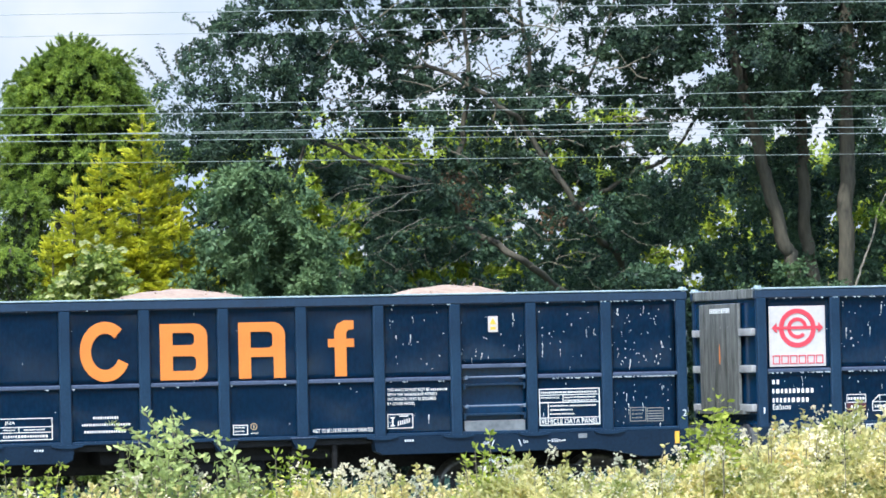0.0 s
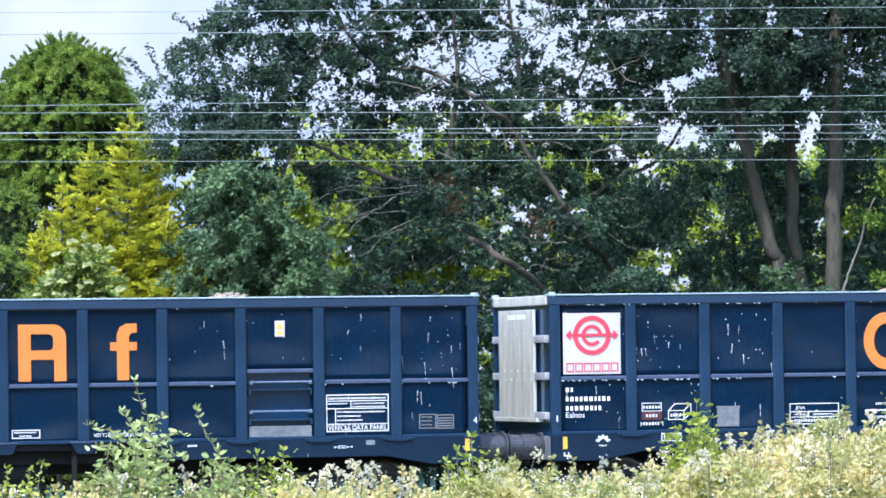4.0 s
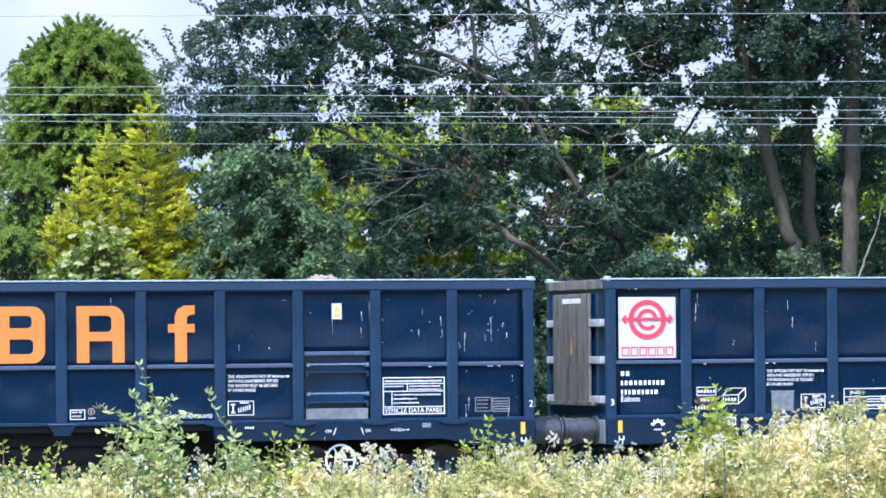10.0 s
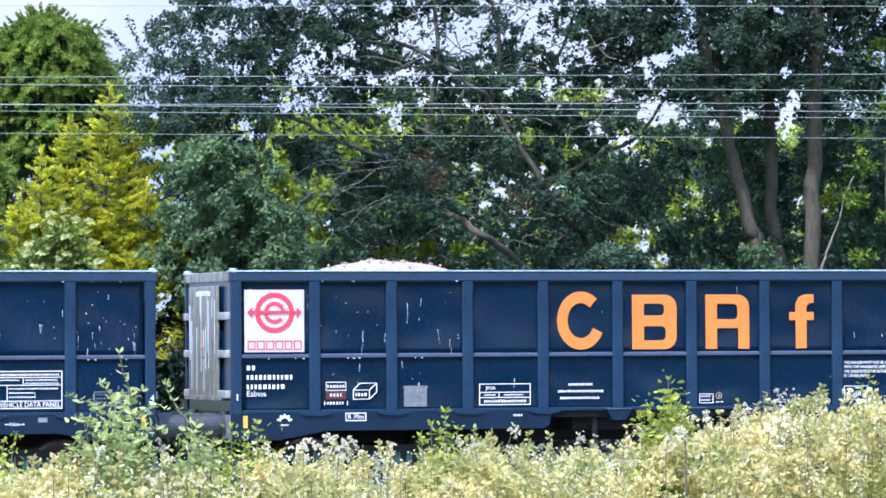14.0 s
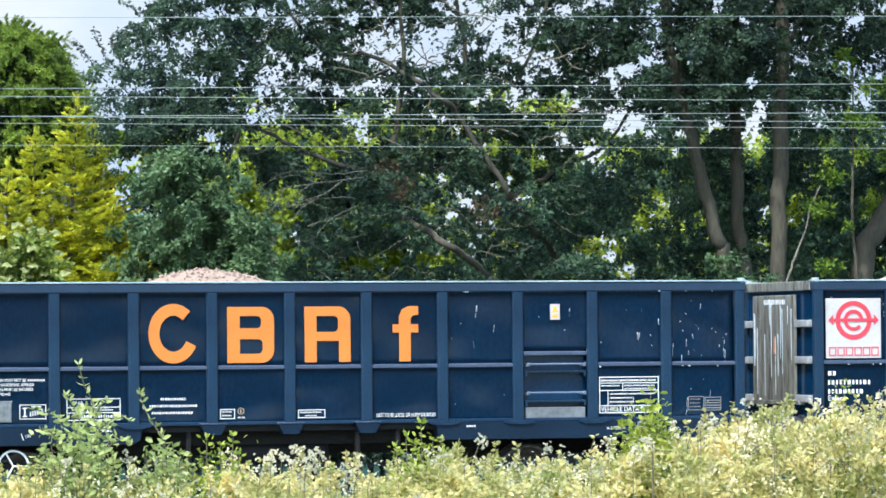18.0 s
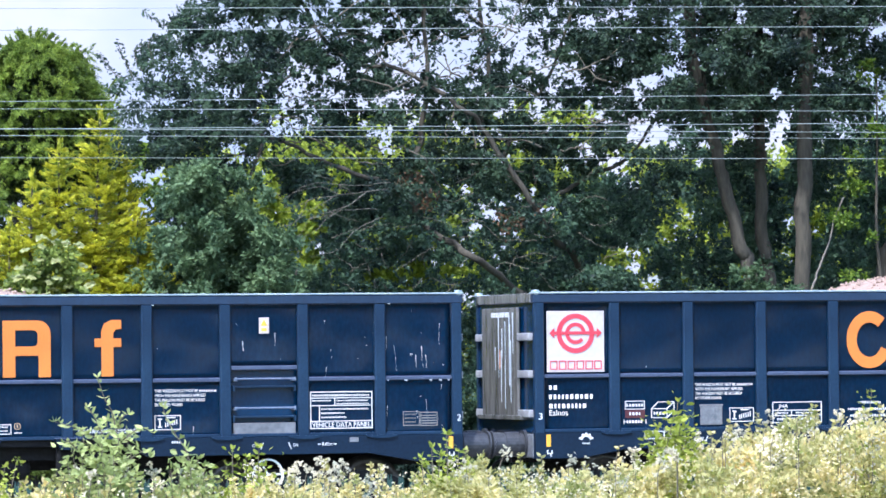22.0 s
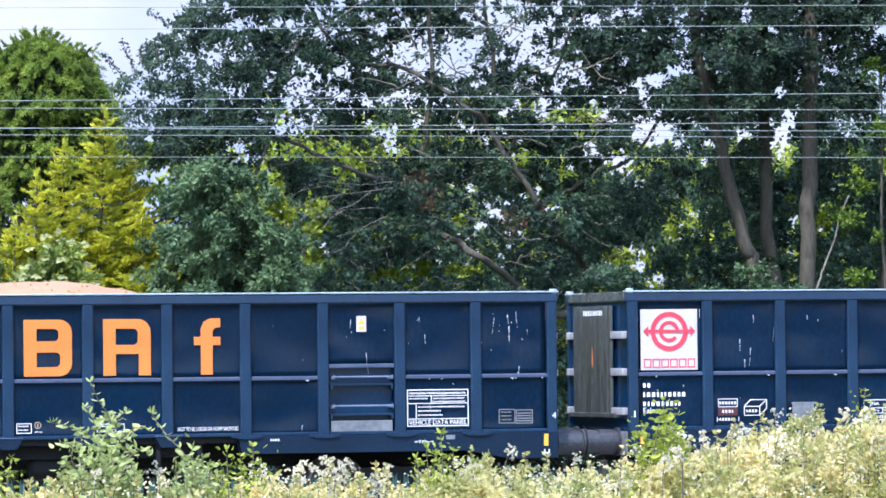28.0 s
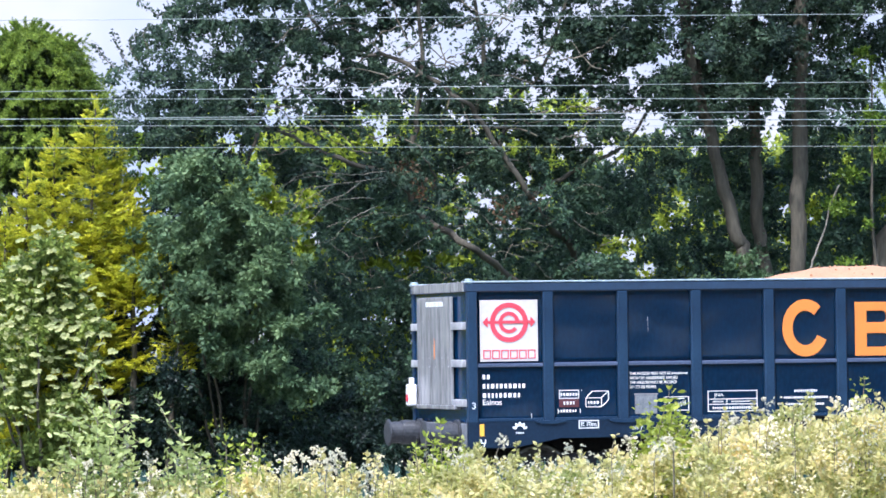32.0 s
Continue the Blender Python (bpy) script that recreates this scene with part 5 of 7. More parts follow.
def cypress(name, label, category, at, top, low, width, start, n, per, leaf, group=""):
    """A trunk, some bare lower branches and a dome of fronds from the height low up to top."""
    ob = thing(name, at, label, category, group)
    g = at[2]
    limb(ob, [(0, 0, 0), (0.05, 0, (top - g) * 0.35), (0, 0.05, (top - g) * 0.7), (0, 0, top - g - 0.1)], 0.05 + width * 0.1, 0.02, "trunk", seed=n)
    rg = random.Random(n)
    for i in range(7):
        a, z = i * 2.4 + 0.5, (low - g) * (0.72 + 0.05 * i)
        limb(ob, [(0, 0, z), (width * 0.4 * math.cos(a), width * 0.4 * math.sin(a), z + 0.25), (width * 0.8 * math.cos(a), width * 0.8 * math.sin(a), z + rg.uniform(-0.1, 0.4))], 0.022, 0.006, "bare_branch", seed=i)
    pos, ax, fc = hanging_fronds(n, low - g, top - g - 0.12, dome(width, start), per, rng)
    pos = clear_of(np.c_[pos + np.array(at), ax, fc], GAPS_LOW, 0.03, rng, False)
    # inner leaves, darker: the crown's inner shade is put into their colour
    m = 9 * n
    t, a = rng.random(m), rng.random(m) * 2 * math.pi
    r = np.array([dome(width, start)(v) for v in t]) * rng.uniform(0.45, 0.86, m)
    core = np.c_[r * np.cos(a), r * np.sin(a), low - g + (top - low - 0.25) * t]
    foliage("inner_leaves", core, rng.uniform(0.025, 0.045, m), DARK_SHADE_LEAF, ob, rng, 2.2)
    foliage("crown", pos[:, :3] - np.array(at), rng.uniform(0.011, 0.021, len(pos)), leaf, ob, rng, 3.6, pos[:, 3:6], 0.42, face=pos[:, 6:])
    return ob


cypress("cypress_tree", "tall green cypress with a rounded crown of hanging fronds", "tree", (15.42, 76, -0.75), 7.92, 5.05, 1.42, 0.15, 4200, 260, CYPRESS_LEAF)
cypress("cypress_tree", "slim green cypress with a wispy tip beside a taller one", "tree", (16.40, 76.6, -0.75), 7.80, 4.6, 0.62, 0.0, 330, 170, CYPRESS_LEAF)
cypress("cypress_tree", "dark green cypress at the edge of the wood", "tree", (13.35, 77.5, -0.75), 6.7, 1.0, 1.3, 0.3, 1100, 170, DARK_SHADE_LEAF)
# filler tree: its dark leaves stand in for the shade behind the others
cypress("cypress_tree", "added dark cypress that stands in for shade behind the others", "tree", (15.60, 78.5, -0.75), 6.5, 0.6, 1.5, 0.4, 1300, 170, DARK_SHADE_LEAF)
cypress("green_shrub", "fresh green drooping shrub beside the conifers", "bush", (13.50, 70.6, -0.75), 5.22, 3.6, 0.52, 0.2, 330, 210, CYPRESS_LEAF, "drooping shrubs")
cypress("green_shrub", "low fresh green shrub with hanging sprays", "bush", (12.92, 69.0, -0.75), 4.22, 2.2, 0.62, 0.25, 420, 210, CYPRESS_LEAF, "drooping shrubs")


# golden conifers, standing close together
def tiers(z0, z1, lean, per, rg):
    """Level feathery sprays in tiers round a narrow leader, which leans by that much over its height."""
    P, A = [], []
    z = z0
    while z < z1 - 0.04:
        d = z1 - z
        r = min(0.06 + 0.41 * d ** 0.8, 0.95)
        for _ in range(7 + int(5 * r)):
            a = rg.random() * 2 * math.pi
            L = r * rg.uniform(0.45, 1.12)
            out = np.array((math.cos(a), math.sin(a), 0.0))
            side = np.array((-out[1], out[0], 0.0))
            k = max(int(per * L), 9)
            f = 1 - rg.random(k) ** 1.5 * 0.95
            q = out * (f * L)[:, None] + side * (rg.normal(size=k) * (0.012 + 0.13 * L * (1.05 - f)))[:, None]
            q[:, 0] += lean * (z - z0) / (z1 - z0)
            q[:, 2] = z + rg.uniform(-0.05, 0.05) + L * (0.28 * f * f - 0.12 * f) + rg.normal(size=k) * 0.010
            P.append(q)
            A.append(out + side * (rg.normal(size=k) * 0.55)[:, None] + np.c_[np.zeros(k), np.zeros(k), 0.1 + 0.3 * f])
        z += rg.uniform(0.10, 0.15)
    P.append(np.c_[np.full(40, lean) + rg.normal(size=40) * 0.02, rg.normal(size=40) * 0.02, z1 + rg.uniform(-0.12, 0.10, 40)])
    A.append(np.tile((0.0, 0.0, 1.0), (40, 1)))
    return np.concatenate(P), np.concatenate(A)


for n, (x, y, top, low, lean) in enumerate(((15.00, 69.4, 6.16, 1.6, 0.17), (15.58, 69.7, 5.72, 3.0, -0.04), (14.46, 69.6, 5.66, 0.8, 0.08), (13.98, 69.3, 5.12, 0.7, 0.06), (15.62, 68.9, 4.55, 3.0, 0.02), (16.12, 68.5, 3.15, 1.9, 0.25), (13.62, 69.2, 4.38, 0.6, 0.03))):
    gold = thing("golden_conifer", (x, y, -0.75), "golden yellow conifer with feathery level sprays" if n == 0 else "smaller golden yellow conifer with feathery sprays", "tree", "golden conifers")
    h = top + 0.75
    limb(gold, [(0, 0, 0), (0, 0.03, h * 0.5), (lean, 0, h - 0.05)], 0.09, 0.01, "trunk", seed=n)
    pos, ax = tiers(low + 0.75, h, lean, 60 if n == 5 else 135, rng)
    foliage("crown", pos, rng.uniform(0.020, 0.036, len(pos)), GOLD_LEAF, gold, rng, 3.2, ax, 0.30, face=np.tile((0.0, -0.25, 1.0), (len(pos), 1)))

# flowering elder
eld = thing("elder_bush", (13.83, 67.5, -0.22), "elder bush with flat cream flower heads", "bush")
eld.location.z = -0.75
for i in range(7):
    a = i * 0.9
    limb(eld, [(0, 0, 0), (0.4 * math.cos(a), 0.4 * math.sin(a), 1.6), (1.0 * math.cos(a), 0.8 * math.sin(a), 3.2)], 0.04, 0.012, "stem", BARK, i)
cs = scatter(rng, -0.9, 0.9, -0.7, 0.7, 1.3, 4.75, 70, lambda x, y, z: (x / 0.85) ** 2 + ((z - 2.0) / 2.8) ** 2 < 1)
pos = clump_points(rng, cs, rng.uniform(0.2, 0.42, len(cs)), 15000)
crown("crown", pos, rng.uniform(0.04, 0.07, len(pos)), ELDER_LEAF, eld, rng, 1.9)
heads = []
for c in scatter(rng, -1.1, 1.1, -0.95, -0.35, 1.9, 5.1, 1200, lambda x, y, z: (x / 1.0) ** 2 + ((z - 2.0) / 3.0) ** 2 < 1):
    if len(heads) < 190 and all((c[0] - q[0]) ** 2 + (c[2] - q[2]) ** 2 > 0.019 for q in heads):
        heads.append(c)
def umbel(bm, seed):
    """A flat flower head with a lumpy face and an uneven rim."""
    rg = random.Random(seed)
    mid = bm.verts.new((0, 0, 0.012))
    last = None
    for r in (0.014, 0.029, 0.045, 0.060):
        row = []
        for i in range(16):
            a = 2 * math.pi * i / 16
            q = r * (1 + (0.42 if r > 0.04 else 0.15) * rg.uniform(-1, 1))
            row.append(bm.verts.new((q * math.cos(a) * 1.25, q * math.sin(a), rg.uniform(-0.014, 0.014) - 1.2 * q * q)))
        for i in range(16):
            k = (i + 1) % 16
            if last:
                bm.faces.new((last[i], row[i], row[k], last[k]))
            else:
                bm.faces.new((mid, row[i], row[k]))
        last = row


for i, c in enumerate(heads):
    v = i % 5
    ob = piece("flower_head", shared(f"umbel_{v}", lambda b: umbel(b, v), ELDER_FLOWER), eld, (c[0], c[1] - 0.12, c[2]))
    ob.rotation_euler = (radians(rng.uniform(15, 60)), radians(rng.uniform(-25, 25)), radians(rng.uniform(-40, 40)))

# grey-green shrub reaching the ground
gry = thing("willow_shrub", (16.63, 67.8, -0.29), "large grey-green willow shrub reaching the ground", "bush")
gry.location.z = -0.75
for i in range(6):
    a = i * 1.05
    limb(gry, [(0.6, 1.0, 0), (0.5 + 0.5 * math.cos(a), 0.8 + 0.2 * math.sin(a), 2.2), (0.3 + 1.1 * math.cos(a), 0.3 + 0.5 * math.sin(a), 4.4)], 0.035, 0.012, "stem", BARK, i + 9)
cs = scatter(rng, -1.6, 2.0, -1.0, 1.0, 0.7, 6.1, 240, lambda x, y, z: ((x - 0.75 + 0.15 * z) / 1.2) ** 2 + ((z - 3.5) / 2.6) ** 2 + (9 if z < max(2.1, 2.9 - 1.1 * x) else 0) < 1 + 1.3 * noise.noise(Vector((x * 1.5, y, z * 1.5))))
pos = clump_points(rng, cs, rng.uniform(0.10, 0.28, len(cs)), 52000, 0.75, 0.25)
crown("crown", pos, rng.uniform(0.03, 0.055, len(pos)), GREY_LEAF, gry, rng, 2.2)

# sunlit hazel between the conifers and the oak
haz = thing("hazel_bush", (16.80, 72.5, -0.44), "sunlit yellow-green hazel bush beside a golden conifer", "bush")
haz.location.z = -0.75
for i in range(5):
    a = i * 1.25
    limb(haz, [(0, 0, 0), (0.4 * math.cos(a), 0.3 * math.sin(a), 2.6), (0.7 * math.cos(a), 0.5 * math.sin(a), 5.0)], 0.05, 0.015, "stem", BARK, i + 20)
cs = scatter(rng, -1.1, 1.3, -0.8, 0.8, 0.5, 6.75, 90, lambda x, y, z: (x / 1.2) ** 2 + ((z - 3.2) / 3.5) ** 2 < 1)
pos = clump_points(rng, cs, rng.uniform(0.2, 0.45, len(cs)), 26000, 0.6, 0.5)
crown("crown", pos, rng.uniform(0.04, 0.07, len(pos)), HAZEL_LEAF, haz, rng)

# big oak
oak = thing("oak_tree", (22.24, 70, -0.48), "large dark-leaved oak with a leaning trunk and open crown", "tree")
oak.location.z = -0.75
limb(oak, rel(oak, [(oak.location.x + 1.6, 70.3, -0.75), (23.49, 70.1, 2.53), (22.78, 70, 2.97), (22.19, 69.9, 3.36), (21.15, 68.8, 3.87), (20.78, 70.1, 4.37), (20.48, 70.1, 5.01), (20.67, 70.1, 5.80), (20.81, 70.1, 6.78), (20.75, 70.1, 7.71), (20.65, 70.1, 9.19)]), 0.075, 0.03, "trunk", seed=2)
limb(oak, rel(oak, [(oak.location.x + 1.6, 72.6, -0.75), (24.17, 72.4, 3.46), (23.18, 70.6, 4.14), (22.35, 69.2, 4.65), (21.82, 69.2, 5.42), (21.45, 69.2, 5.99), (20.96, 69, 6.34), (20.30, 70, 6.95), (19.25, 70, 7.22), (18.41, 70, 8.41)]), 0.065, 0.025, seed=3)
limb(oak, rel(oak, [(22.14, 70.2, 5.47), (22.46, 70.4, 6.34), (23.02, 70.6, 6.82), (23.71, 70.8, 8.55)]), 0.04, 0.02, seed=4)
limb(oak, rel(oak, [(22.70, 70.3, 4.69), (23.66, 70.5, 5.22), (24.57, 70.8, 5.66), (25.56, 71, 6.86)]), 0.045, 0.02, seed=5)
limb(oak, rel(oak, [(20.34, 69.6, 4.99), (19.29, 69.2, 5.21), (18.35, 69.2, 5.62), (17.74, 69, 5.83), (17.14, 68.8, 5.96)]), 0.045, 0.018, seed=6)
limb(oak, rel(oak, [(21.76, 70.2, 6.04), (21.85, 70, 6.96), (21.58, 70, 8.64)]), 0.045, 0.025, seed=7)
limb(oak, rel(oak, [(17.74, 69, 5.83), (17.50, 69, 5.06), (17.16, 69, 3.98)]), 0.03, 0.015, seed=8)
rg = random.Random(5)
for i in range(90):
    q = Vector((rg.uniform(17.5, 24.0), rg.uniform(69.0, 71.0), rg.uniform(5.0, 7.6)))
    e = q + Vector((rg.uniform(-1.3, 1.3), rg.uniform(-0.5, 0.5), rg.uniform(-0.2, 0.8)))
    limb(oak, rel(oak, [q, (q + e) / 2 + Vector((0, 0, rg.uniform(-0.15, 0.2))), e]), 0.015, 0.004, "twig", TWIG, i)
O = oak.location
cs, rs = [], []
for _ in range(430):
    x, y, z = rng.uniform(14.9, 25.2), 68.2 + 5.2 * rng.random() ** 0.7, rng.uniform(5.0, 10.2)
    ragged = 0.5 * noise.noise(Vector((x * 0.8, z * 0.8, 3)))
    xv, zv = x * 68 / y, (z - 2.19) * 68 / y + 2.19
    if xv < 15.75 + 1.5 * ragged + 0.35 * noise.noise(Vector((z * 4, y, 1))) + 0.95 * max(zv - 6.6, 0):
        continue
    if ((x - 20.5) / 5.6) ** 2 + ((z - 7.4) / 3.0) ** 2 > 1 + ragged:
        continue
    cs.append((x - O.x, y - O.y, z - O.z))
    rs.append(rng.uniform(0.2, 0.75))
for _ in range(150):
    x, y, z = rng.uniform(15.6, 18.6), rng.uniform(67.8, 70.5), rng.uniform(5.2, 9.0)
    if x * 68 / y > 15.75 + 0.9 * noise.noise(Vector((z * 1.3, y, 6))) + 0.95 * max((z - 2.19) * 68 / y + 2.19 - 6.6, 0):
        cs.append((x - O.x, y - O.y, z - O.z))
        rs.append(rng.uniform(0.2, 0.45))
for _ in range(120):
    y, z = rng.uniform(68.2, 71.5), rng.uniform(5.3, 9.0)
    x = (15.45 + rng.uniform(-0.35, 0.4) + 0.95 * max((z - 2.19) * 68 / y + 2.19 - 6.6, 0)) * y / 68
    cs.append((x - O.x, y - O.y, z - O.z))
    rs.append(rng.uniform(0.08, 0.22))
pos = clump_points(rng, cs, rs, 250000, 0.7, 0.35)
pos = shift(off_trunks(clear_of(clear_of(shift(pos, O), GAPS, 0.06, rng, spread=-0.04), GLADES, 0.015, rng, False, 0.45), rng), -O)
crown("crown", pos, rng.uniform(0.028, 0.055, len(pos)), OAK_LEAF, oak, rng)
pos = np.c_[rng.uniform(14.9, 25.5, 7000), rng.uniform(68, 72, 7000), rng.uniform(5.2, 9.5, 7000)]
pos = pos[pos[:, 0] * 68 / pos[:, 1] > 15.9 + np.clip(pos[:, 2] - 6.7, 0, 9)]
pos = pos[((pos[:, 0] - 20.3) / 5.6) ** 2 + ((pos[:, 2] - 7.4) / 2.6) ** 2 < 1]
pos = clear_of(pos, GAPS, 0.12, rng) - np.array(O)
foliage("stray_leaves", pos, rng.uniform(0.04, 0.07, len(pos)), OAK_LEAF, oak, rng, 1.6, np.array((0, 0, -0.3)), 0.9)

for i in range(70):
    q = Vector((rg.uniform(17.3, 23.6), rg.uniform(68.4, 69.4), rg.uniform(3.1, 5.0)))
    e = q + Vector((rg.uniform(-0.7, 0.7), rg.uniform(-0.3, 0.3), rg.uniform(-0.35, 0.35)))
    limb(oak, rel(oak, [q, (q + e) / 2 + Vector((0, 0, rg.uniform(-0.1, 0.1))), e]), 0.006, 0.002, "twig", TWIG, i + 200, rough=0.015)
# sprays that stand out of the crown against the sky
for i, line in enumerate(([(16.37, 69.0, 7.67), (16.15, 69.0, 7.56), (16.03, 69.0, 7.61), (15.93, 69.0, 7.68), (15.78, 69.0, 7.8)],
        [(15.6, 69.0, 6.75), (15.51, 69.0, 6.97), (15.43, 69.0, 7.12), (15.37, 69.0, 7.3)],
        [(15.76, 69.0, 6.84), (15.65, 69.0, 7.09), (15.71, 69.0, 7.21), (15.8, 69.0, 7.29)],
        [(15.95, 69.0, 7.02), (15.87, 69.0, 7.22), (15.92, 69.0, 7.34), (16.02, 69.0, 7.4)],
        [(15.48, 69.0, 6.66), (15.25, 69.0, 6.85), (15.14, 69.0, 7.01), (15.06, 69.0, 7.1)],
        [(16.22, 69.0, 7.2), (16.15, 69.0, 7.38), (16.27, 69.0, 7.51)])):
    pts = bend(rel(oak, line), 6)
    limb(oak, pts, 0.009, 0.003, "twig", TWIG, i + 300, rough=0.006)
    q = np.repeat(np.array([tuple(v) for v in pts]), 3, axis=0)
    n = len(q)
    foliage("spray_leaves", q + rng.normal(size=(n, 3)) * 0.022, rng.uniform(0.028, 0.048, n), OAK_LEAF, oak, rng, 1.8, np.tile((0.0, -0.2, -0.1), (n, 1)), 0.8)
# withered sprays on two broken boughs
cs = [(20.14 + rng.normal() * 0.16, 69 + rng.normal() * 0.1, 5.10 + rng.normal() * 0.10) for _ in range(9)] + [(20.45 + rng.normal() * 0.1, 69, 4.75 + rng.normal() * 0.16) for _ in range(6)] + [(21.94 + rng.normal() * 0.2, 69, 4.45 + rng.normal() * 0.16) for _ in range(10)]
pos = shift(clump_points(rng, cs, rng.uniform(0.10, 0.2, len(cs)), 420, 0.7), -O)
crown("withered_leaves", pos, rng.uniform(0.028, 0.05, len(pos)), WITHERED_LEAF, oak, rng)

# dark thicket of young trees under the oak
und = thing("understorey", (0, 0, 0), "dark shady thicket of young trees under the oak", "undergrowth", kind="stuff")
cs, rs = [], []
for _ in range(900):
    x, y = rng.uniform(11.5, 31.0), rng.uniform(68.9, 73.5)
    if x * 68 / y > 23.6 or x * 68 / y < 16.9:
        y = rng.uniform(70.7, 72.3) if x > 20 else rng.uniform(70.4, 72.2)
    xs0 = x * 68 / y
    low = 2.4 if xs0 < 14.7 else 4.9 if xs0 < 16.9 else 3.4 if xs0 < 17.8 else 5.15 if xs0 < 23.8 else 5.5
    top = low + 0.55 * noise.noise(Vector((x * 0.55, 1, 0))) + 0.25 * noise.noise(Vector((x * 2, 5, 0)))
    z = -0.6 + (top + 0.6) * rng.random() ** 0.7
    cs.append((x, y, z))
    rs.append(rng.uniform(0.25, 0.6))
pos = clump_points(rng, cs, rs, 220000, 0.7, 0.35)
pos = clear_of(clear_of(pos, GAPS, 0.01, rng), GLADES, 0.015, rng, False, 0.45)
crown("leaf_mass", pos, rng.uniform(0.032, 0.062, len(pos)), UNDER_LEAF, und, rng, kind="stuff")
# near-black leaves added low down: the wood's deep shade put into their colour
shade_leaves = thing("shade_undergrowth", (0, 0, 0), "added near-black leaves standing in for deep shade under the wood", "undergrowth", kind="stuff")
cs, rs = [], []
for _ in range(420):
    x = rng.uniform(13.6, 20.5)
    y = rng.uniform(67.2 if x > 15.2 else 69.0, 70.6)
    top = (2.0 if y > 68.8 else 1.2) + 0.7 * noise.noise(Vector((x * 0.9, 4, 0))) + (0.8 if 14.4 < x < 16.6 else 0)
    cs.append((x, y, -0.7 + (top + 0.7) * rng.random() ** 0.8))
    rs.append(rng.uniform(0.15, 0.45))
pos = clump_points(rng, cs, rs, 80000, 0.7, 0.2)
crown("leaf_mass", pos, rng.uniform(0.03, 0.055, len(pos)), SHADE_BLACK_LEAF, shade_leaves, rng, kind="stuff")
# pale dead twigs in front of it
dead = thing("dead_branches", (19.38, 68.2, 4.76), "bleached dead branches among dark leaves", "branches")
for i, pts in enumerate(([(19.57, 68.2, 4.94), (18.79, 68.1, 4.83), (18.21, 68, 4.75), (17.84, 68, 4.56), (17.52, 68, 4.62)], [(18.70, 68.1, 4.83), (18.21, 68, 4.57), (17.84, 68, 4.35), (17.47, 68, 4.51)], [(19.38, 68.2, 4.62), (18.67, 68, 4.56), (18.30, 68, 4.26), (17.93, 68, 4.09)], [(18.79, 68.1, 4.83), (18.40, 68, 4.95), (17.94, 68, 4.86)], [(18.21, 68, 4.75), (17.98, 68, 4.40), (17.65, 68, 4.31)], [(19.62, 68.2, 5.03), (18.95, 68, 4.98), (18.31, 68, 5.02), (17.75, 68, 4.75)], [(19.47, 68.2, 4.49), (18.95, 68, 4.26), (18.66, 68, 3.95), (18.20, 68, 3.86)], [(19.17, 68.1, 4.86), (18.76, 68, 4.62), (18.25, 68, 4.47), (18.02, 68, 4.17), (17.56, 68, 4.13)], [(18.98, 68.1, 4.83), (18.68, 68, 5.02), (18.31, 68, 5.16)])):
    limb(dead, rel(dead, pts), 0.0055, 0.002, "branch", DEAD, i, rough=0.012)

